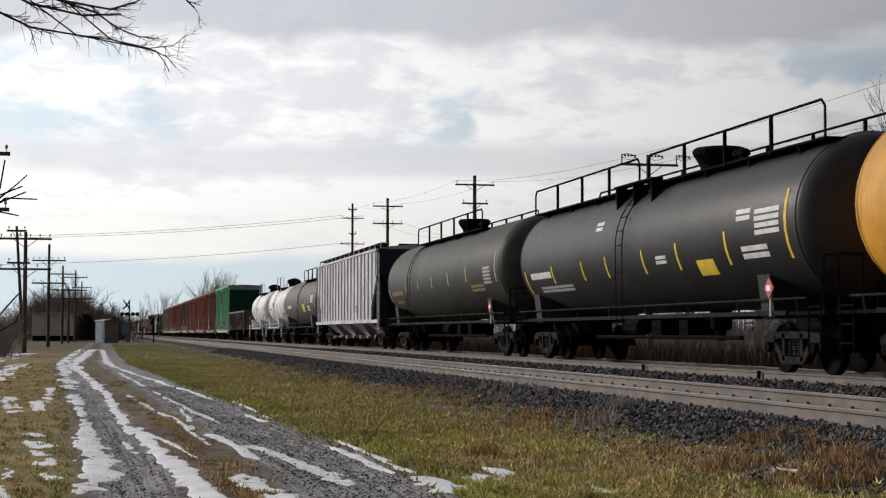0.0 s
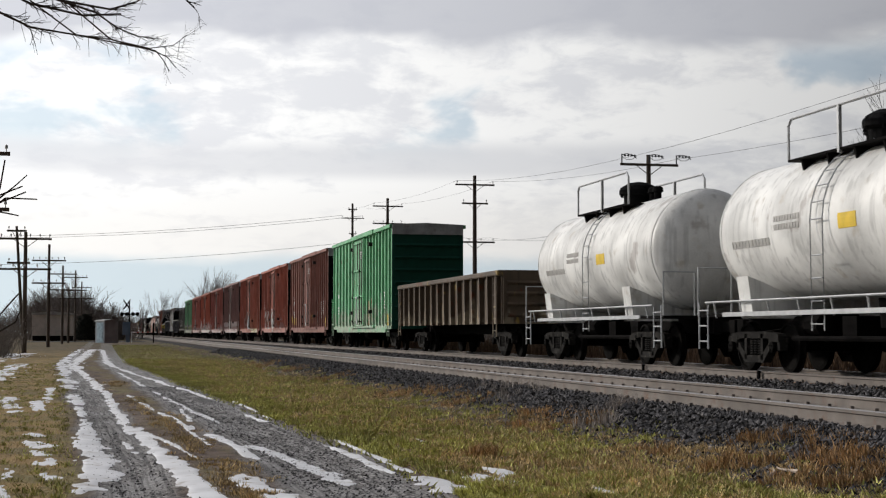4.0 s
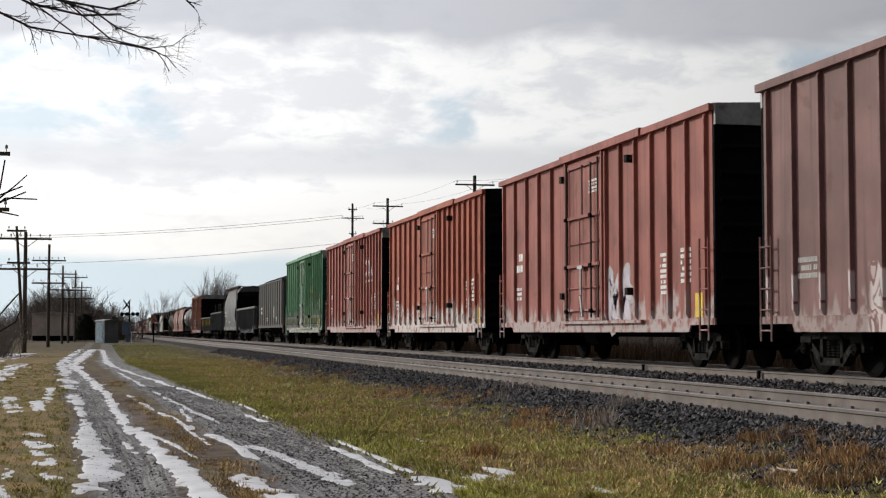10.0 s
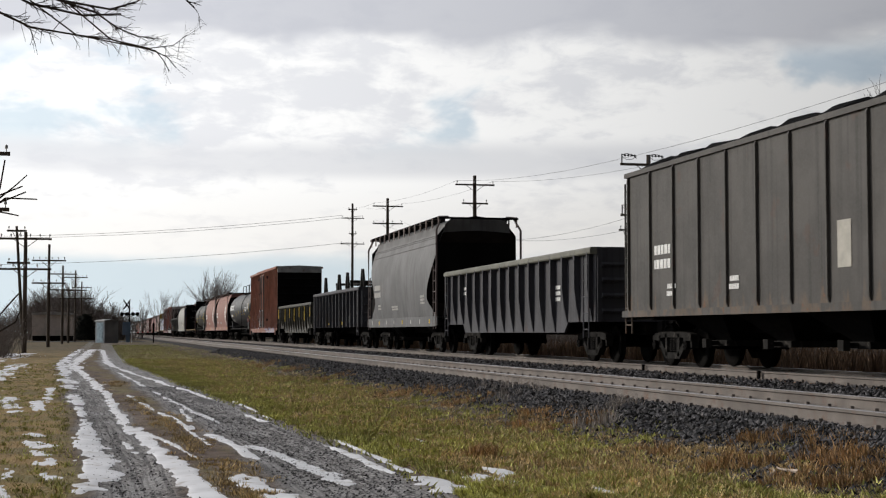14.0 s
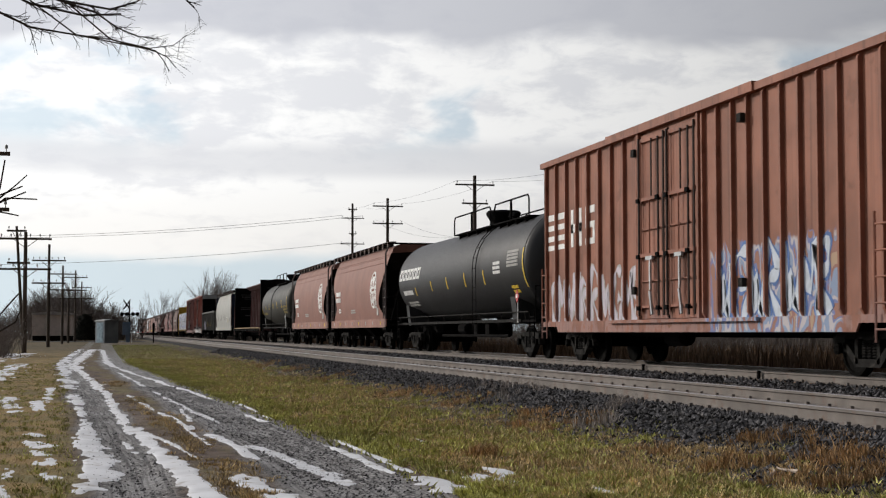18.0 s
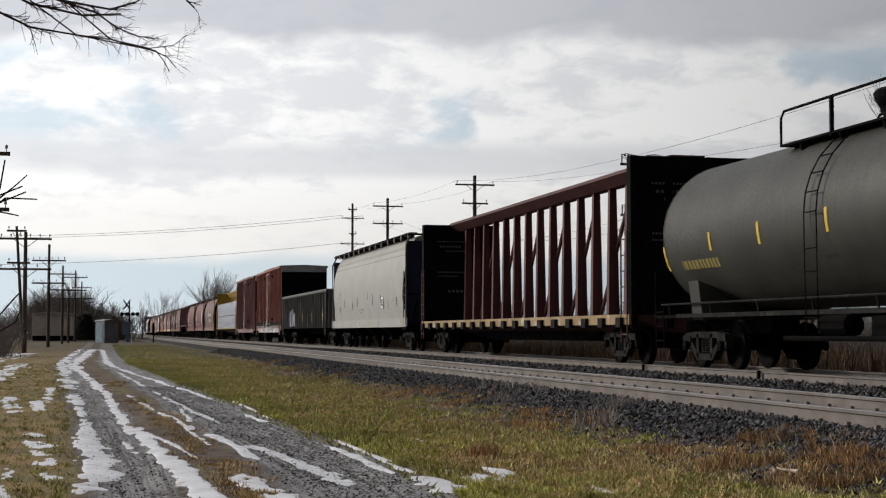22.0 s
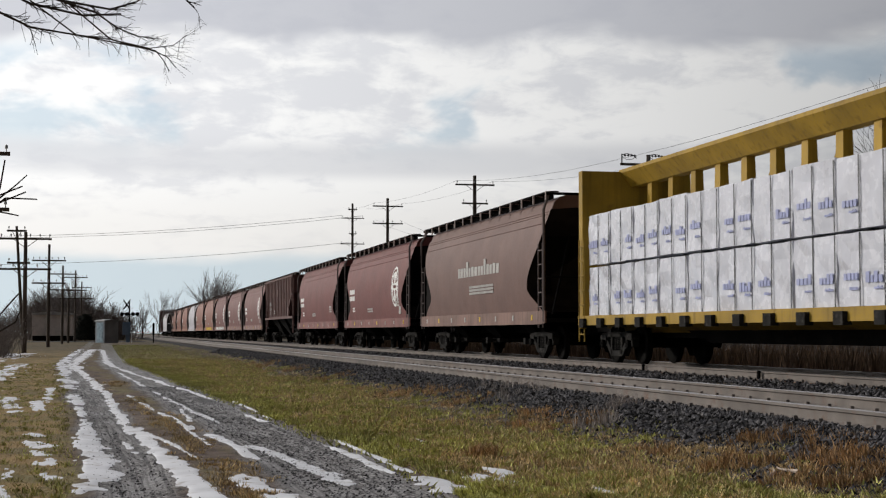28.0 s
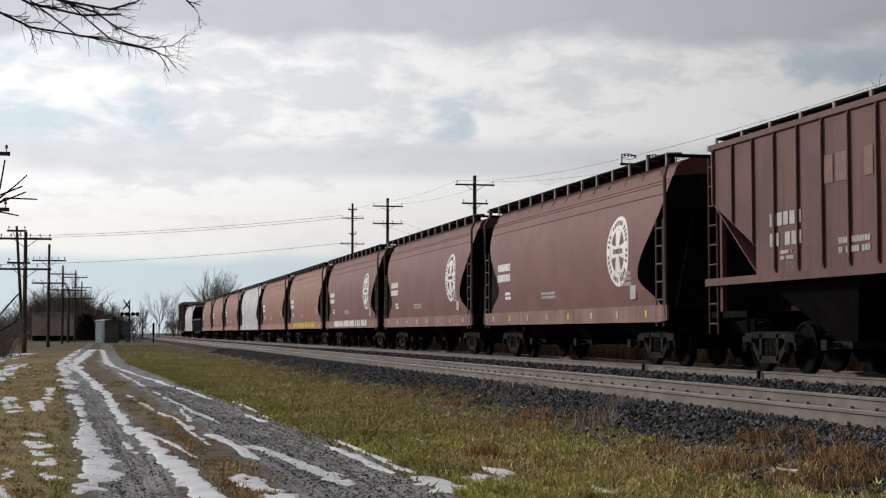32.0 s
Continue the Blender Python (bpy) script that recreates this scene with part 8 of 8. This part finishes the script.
    for y0, y1, z0, z1 in ((7.0, 8.9, 3.62, 3.78), (7.0, 8.9, 3.36, 3.5), (7.0, 8.9, 3.08, 3.22), (7.0, 8.9, 2.85, 2.98), (6.55, 6.75, 2.85, 3.78), (5.9, 6.1, 2.85, 3.78), (5.9, 6.75, 3.2, 3.42), (4.9, 5.6, 3.6, 3.78), (4.9, 5.6, 3.25, 3.4), (4.9, 5.6, 2.85, 3.0), (5.45, 5.6, 3.4, 3.6), (4.9, 5.05, 3.0, 3.25)):
        box(mk, -BOX_HALF - 0.008, -BOX_HALF, y0, y1, z0, z1)
    part("railway_mark", mk, WHITE, c, "white railway mark of bars and strokes")
    scrawl(c, -BOX_HALF - 0.002, 2.0, 8.4, 0.98, 2.25, lilac, GREY_STENCIL, 31, 0.16)
    scrawl(c, -BOX_HALF - 0.002, -7.0, -2.4, 1.0, 2.35, plain("pale_spray_paint", (0.5, 0.55, 0.62)), plain("blue_spray_paint", (0.08, 0.16, 0.38)), 32, 0.2)
    # black tank car with a white name
    st = [(-8.9, 2.0, 3.1), (-4.4, 2.2, 2.65), (-1.9, 2.2, 2.65), (0.7, 2.2, 2.6), (3.2, 2.2, 2.55), (6.0, 2.1, 2.4)]
    c = join(tank_car("black tank car with a white painted name", black_tank, 19.0, 1.52, 2.72, st, ((-7.6, -3.7), (-3.2, 1.8)), -1.25, ladder_at=-3.6, rail_top=0.72, sheet="bowl"), 403.6, 422.6)
    slant_bars(c, 1.52, 2.72, 5.15, 9.0, 2.72, 3.14, 6, WHITE)
    curved_bars(c, 1.52, 2.72, 6.6, 8.36, 2.12, 2.36, 1, WHITE, 42)
    curved_bars(c, 1.52, 2.72, 6.4, 8.2, 1.72, 1.92, 2, GREY_STENCIL, 46)
    curved_bars(c, 1.52, 2.72, -8.4, -7.2, 2.6, 3.1, 5, GREY_STENCIL, 43)
    curved_bars(c, 1.52, 2.72, -6.4, -5.6, 2.45, 2.85, 3, WHITE, 44)
    curved_bars(c, 1.52, 2.72, -7.9, -7.2, 1.85, 2.1, 2, YELLOW, 45)
    placard(c, -8.2, -1.48, 1.75)
    # two red-brown round hoppers
    rose = car_paint("faded_red_brown_hopper_paint", (0.26, 0.125, 0.096), rust=0.1, streak=0.08, vary=0.10)
    rose_sill = car_paint("dusty_sill_paint", (0.31, 0.155, 0.12), rust=0.2)
    for near in (424.9, 441.2):
        join(round_hopper("faded red-brown covered hopper with a white emblem", rose, 15.2, sillmat=rose_sill, logo=True), near, near + 15.2)
    # dark tank car, empty centre-beam flat car, cream hopper, grey gondola, two boxcars
    st = [(-7.2, 2.2, 3.0), (-4.4, 2.35, 2.85), (-1.8, 2.35, 2.8), (0.4, 2.35, 2.75), (3.0, 2.3, 2.7), (5.2, 2.3, 2.65), (7.6, 2.0, 2.5)]
    c = join(tank_car("dark grey tank car with yellow lettering", olive_tank, 16.2, 1.53, 2.7, st, (-2.6, 3.2), 0.4, ladder_at=0.8, rail_top=0.72, sheet="bowl"), 458.6, 474.8)
    curved_bars(c, 1.53, 2.7, 5.0, 6.8, 1.95, 2.2, 1, FADED_YELLOW, 51)
    curved_bars(c, 1.53, 2.7, -6.8, -5.0, 1.95, 2.5, 3, FADED_YELLOW, 52)
    placard(c, -6.4, -1.48, 1.75, GALV)
    maroon = car_paint("maroon_centerbeam_paint", (0.085, 0.030, 0.029), rust=0.4)
    worn = car_paint("worn_yellow_sill_paint", (0.30, 0.20, 0.09), rust=0.9, second=(0.5, 0.5, 0.48))
    join(centerbeam("empty maroon centre-beam flat car", maroon, 22.4, 4.74, False, worn), 476.6, 499.0)
    cream = car_paint("cream_hopper_paint", (0.36, 0.36, 0.335), rust=0.06, streak=0.1, vary=0.06)
    c = join(round_hopper("cream covered hopper with slanted black roof rails", cream, 19.2, 4.15, 4.52, 1.55, bays=4, text=GREY_STENCIL, closed="flat", notch=0.5), 501.4, 520.6)
    lp = bmesh.new()
    box(lp, -1.562, -1.535, -4.75, -4.28, 1.75, 2.2)
    part("label_plate", lp, WHITE, c, "white label plate")
    bars(c, -1.564, -4.68, -4.36, 1.82, 2.12, 3, UNDER, seedv=8)
    rnd = random.Random(77)
    for k in range(9):
        y, z = -8.0 + 1.9 * k + rnd.uniform(-0.5, 0.5), rnd.uniform(1.6, 2.2)
        sc = bmesh.new()
        stroke(sc, -1.545, [(y, z), (y + 0.04, z + rnd.uniform(0.3, 0.5))], 0.018)
        part("drip_mark", sc, YELLOW if k == 1 else TRUCK, c, "thin dark drip mark")
    grey_g = car_paint("grey_gondola_paint", (0.095, 0.092, 0.086), rust=0.2)
    c = join(gondola("grey gondola with upright side posts", grey_g, 19.4, 3.0, posts=19, deep=False, load=0.15), 521.9, 541.3)
    pc = bmesh.new()
    box(pc, -1.648, -1.64, 3.3, 3.85, 1.1, 1.9)
    box(pc, -1.648, -1.64, 4.3, 4.85, 1.1, 2.1)
    box(pc, -1.648, -1.64, 5.3, 5.85, 1.1, 2.0)
    part("painted_patch", pc, plain("lilac_patch_paint", (0.45, 0.45, 0.6)), c, "pale lilac painted patches")
    for k in range(4):
        sp = bmesh.new()
        box(sp, -1.648, -1.64, -8.3 + k * 4.1, -8.2 + k * 4.1, 1.35, 1.85)
        part("reflective_strip", sp, YELLOW, c, "yellow reflective strip")
    for near, nm, colr, extra in ((543.4, "brown_boxcar_h", (0.26, 0.092, 0.072), dict(low=((0.5, 0.46, 0.45), 1.15, 0.7), paint=(-5.5, 4.5, 1.45, WHITES))), (561.0, "brown_boxcar_i", (0.19, 0.083, 0.075), dict(low=((0.4, 0.33, 0.33), 0.9, 0.4)))):
        c = join(boxcar("red-brown boxcar with pale scraped lower side", car_paint(nm, colr, **extra)), near, near + 15.7)
        box_text(c, 15.7)
    # yellow centre-beam flat car with wrapped lumber
    gold = car_paint("yellow_centerbeam_paint", (0.33, 0.205, 0.02), rust=0.4)
    c = join(centerbeam("yellow centre-beam flat car stacked with wrapped lumber", gold, 23.2, 4.75, True), 578.4, 601.6)
    lumber(c, 590.0)
    # the string of red-brown hoppers to the tail
    brown = car_paint("dull_brown_hopper_paint", (0.155, 0.090, 0.076), rust=0.1, streak=0.1, vary=0.1)
    brown_sill = car_paint("dull_brown_sill_paint", (0.21, 0.125, 0.10), rust=0.3)
    brick = car_paint("brick_red_hopper_paint", (0.155, 0.050, 0.046), rust=0.1, streak=0.1, vary=0.1)
    brick_sill = car_paint("brick_red_sill_paint", (0.20, 0.080, 0.070), rust=0.3)
    c = join(round_hopper("dull brown covered hopper with a faded white name", brown, 15.9, sillmat=brown_sill, name_rows=False), 604.3, 620.2)
    side_text(c, [(1.52, 1.28), (1.53, 2.5), (1.53, 3.2), (1.3, 4.05)], -3.3, 1.9, 2.4, 3.0, 1, GREY_STENCIL, 61)
    side_text(c, [(1.52, 1.28), (1.53, 2.5), (1.53, 3.2), (1.3, 4.05)], -2.6, 0.4, 1.9, 2.2, 3, GREY_STENCIL, 62)
    join(round_hopper("brick red covered hopper with a white emblem", brick, 15.9, sillmat=brick_sill, logo=True), 622.2, 638.1)
    join(round_hopper("brick red covered hopper with small stencils", brick, 15.9, sillmat=brick_sill), 640.2, 656.1)
    dred = car_paint("dark_red_ribbed_hopper_paint", (0.115, 0.052, 0.046), rust=0.3)
    c = join(ribbed_hopper("dark red ribbed covered hopper with faded letters", dred, 16.0, 4.3, 4.4, 1.5, 17, 3, zb=1.75, slope=2.3), 658.3, 674.3)
    stencils(c, 8.0, 1.535, [(3.9, 2.15, 1.2, 0.7, 2), (1.6, 1.95, 1.0, 0.3, 2), (4.2, 1.95, 0.5, 0.2, 2)], GREY_STENCIL)
    for y in (-0.3, 1.0, 2.3):
        bars(c, -1.54, y, y + 0.75, 3.0, 3.7, 1, plain("faded_letter_paint", (0.18, 0.10, 0.085)), seedv=int(y * 10))
    wine = car_paint('wine_red_hopper_paint', (0.175, 0.080, 0.072), rust=0.1, streak=0.08, vary=0.1)
    wine_sill = car_paint('dusty_wine_sill_paint', (0.22, 0.12, 0.105), rust=0.25)
    tail = [(676.4, wine, wine_sill, True), (693.2, wine, wine_sill, True), (709.9, wine, wine_sill, True), (726.5, rose, rose_sill, False), (743.2, rose, rose_sill, False),
            (760.1, grey_hop, grey_hop, False), (777.3, rose, rose_sill, False), (794.3, rose, rose_sill, False), (810.8, rose, rose_sill, False)]
    for near, p, sp, lg in tail:
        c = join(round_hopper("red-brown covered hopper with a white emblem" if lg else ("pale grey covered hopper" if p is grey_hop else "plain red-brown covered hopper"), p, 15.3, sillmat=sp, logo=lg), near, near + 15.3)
        if near == 709.9 or near == 726.5:
            g = bmesh.new()
            rnd = random.Random(int(near))
            y = -5.0
            while y < 4.0:
                wd = rnd.uniform(0.25, 0.6)
                loft(g, [[(-1.552, y, 1.02), (-1.552, y + wd, 1.02), (-1.54, y + wd, 1.02), (-1.54, y, 1.02)], [(-1.552, y + 0.1, 1.3), (-1.552, y + wd, 1.3), (-1.54, y + wd, 1.3), (-1.54, y + 0.1, 1.3)]])
                y += wd + rnd.uniform(0.05, 0.3)
            tagged(part("painted_scrawl", g, WHITE if near < 720 else YELLOW, c, "pale painted scrawl along the sill"), kind="stuff")
    join(gondola("low dark gondola near the tail", dark, 15.6, 2.4, posts=14), 827.6, 843.2)
    join(round_hopper("pale grey covered hopper near the tail", grey_hop, 19.8, sillmat=grey_hop, name_rows=False), 845.6, 865.4)
    join(boxcar("dark brown boxcar at the tail", car_paint("brown_boxcar_tail", (0.10, 0.055, 0.05))), 867.4, 883.1)


def lumber(car, mid):
    """Wrapped packs of boards in two tiers along the near and far side of the beam."""
    wrap = material("white_lumber_wrap", (0.60, 0.61, 0.67), 0.25, 0.0, 0.1, 1.2, 5.0, 0.35, spec=0.5)
    blue = plain("faded_blue_print", (0.36, 0.39, 0.60))
    strap = plain("black_strap", (0.05, 0.05, 0.055))
    rnd = random.Random(4)
    n = 14
    for tier in range(2):
        for k in range(n):
            for sx in (-1, 1):
                y0 = -11.1 + 22.2 * k / n
                y1 = y0 + 22.2 / n - 0.05
                z0 = 1.13 + tier * (1.18 + 0.04)
                pk = thing("lumber_pack", "white plastic-wrapped pack of lumber on the flat car", "lumber", "wrapped lumber packs")
                bm = bmesh.new()
                x0, x1 = (-1.36, -0.2) if sx < 0 else (0.2, 1.36)
                box(bm, x0, x1, y0, y1, z0, z0 + 1.16 + (0.0 if tier == 0 else rnd.uniform(0, 0.06)))
                bmesh.ops.subdivide_edges(bm, edges=bm.edges, cuts=3, use_grid_fill=True)
                for v in bm.verts:
                    v.co += Vector((rnd.uniform(-0.018, 0.018), rnd.uniform(-0.012, 0.012), rnd.uniform(-0.012, 0.012)))
                part("wrapping", bm, wrap, pk, smooth=False)
                for j in range(2):
                    pr = bmesh.new()
                    yy = y0 + (y1 - y0) * (0.07 + 0.5 * j)
                    xx = x0 if sx < 0 else x1
                    if rnd.random() < 0.25:
                        pr.free()
                        continue
                    for zz, ww in ((z0 + rnd.uniform(0.34, 0.46), rnd.uniform(0.40, 0.56)), (z0 + 0.26, 0.28)):
                        tall, q = (0.17, yy) if ww > 0.39 else (0.05, yy)
                        while q < yy + ww - 0.03:
                            lw = tall * rnd.uniform(0.45, 0.7)
                            box(pr, min(xx + sx * 0.018, xx + sx * 0.026), max(xx + sx * 0.018, xx + sx * 0.026), q, q + lw, zz, zz + tall * rnd.choice((0.62, 0.65, 1.0)))
                            q += lw + tall * 0.18
                    part("printed_mark", pr, blue, pk, "faded blue printed mark")
                sb = bmesh.new()
                for f in (0.02, 0.52):
                    yy = y0 + (y1 - y0) * f
                    xx = x0 if sx < 0 else x1
                    if f > 0.1:
                        part("strap", sb, strap, pk)
                        sb = bmesh.new()
                    box(sb, xx + sx * 0.02, xx + sx * 0.027, yy - 0.015, yy + 0.015, z0, z0 + 1.16)
                part("strap", sb, strap, pk)
                TRAIN.append((pk, mid))


make_train()


def motions():
    """The train rolls past at a steady speed; the wheels turn with it."""
    times = [4.0 * k for k in range(9)]
    for ob, mid in TRAIN:
        walk(ob, [(t, pose(FAR_X, mid - SPEED * t, RAIL_Z)) for t in times])
    turn = math.degrees(SPEED / WHEEL_R)
    first = WHEELSETS[0]
    walk(first, [(k / FPS, pose(0, 0, 0, turn * k / FPS)) for k in range(int(32 * FPS) + 1)])
    act, slot = first.animation_data.action, first.animation_data.action_slot
    for ws in WHEELSETS[1:]:
        ws.rotation_mode = "QUATERNION"
        ws.animation_data_create()
        ws.animation_data.action = act
        ws.animation_data.action_slot = slot


motions()
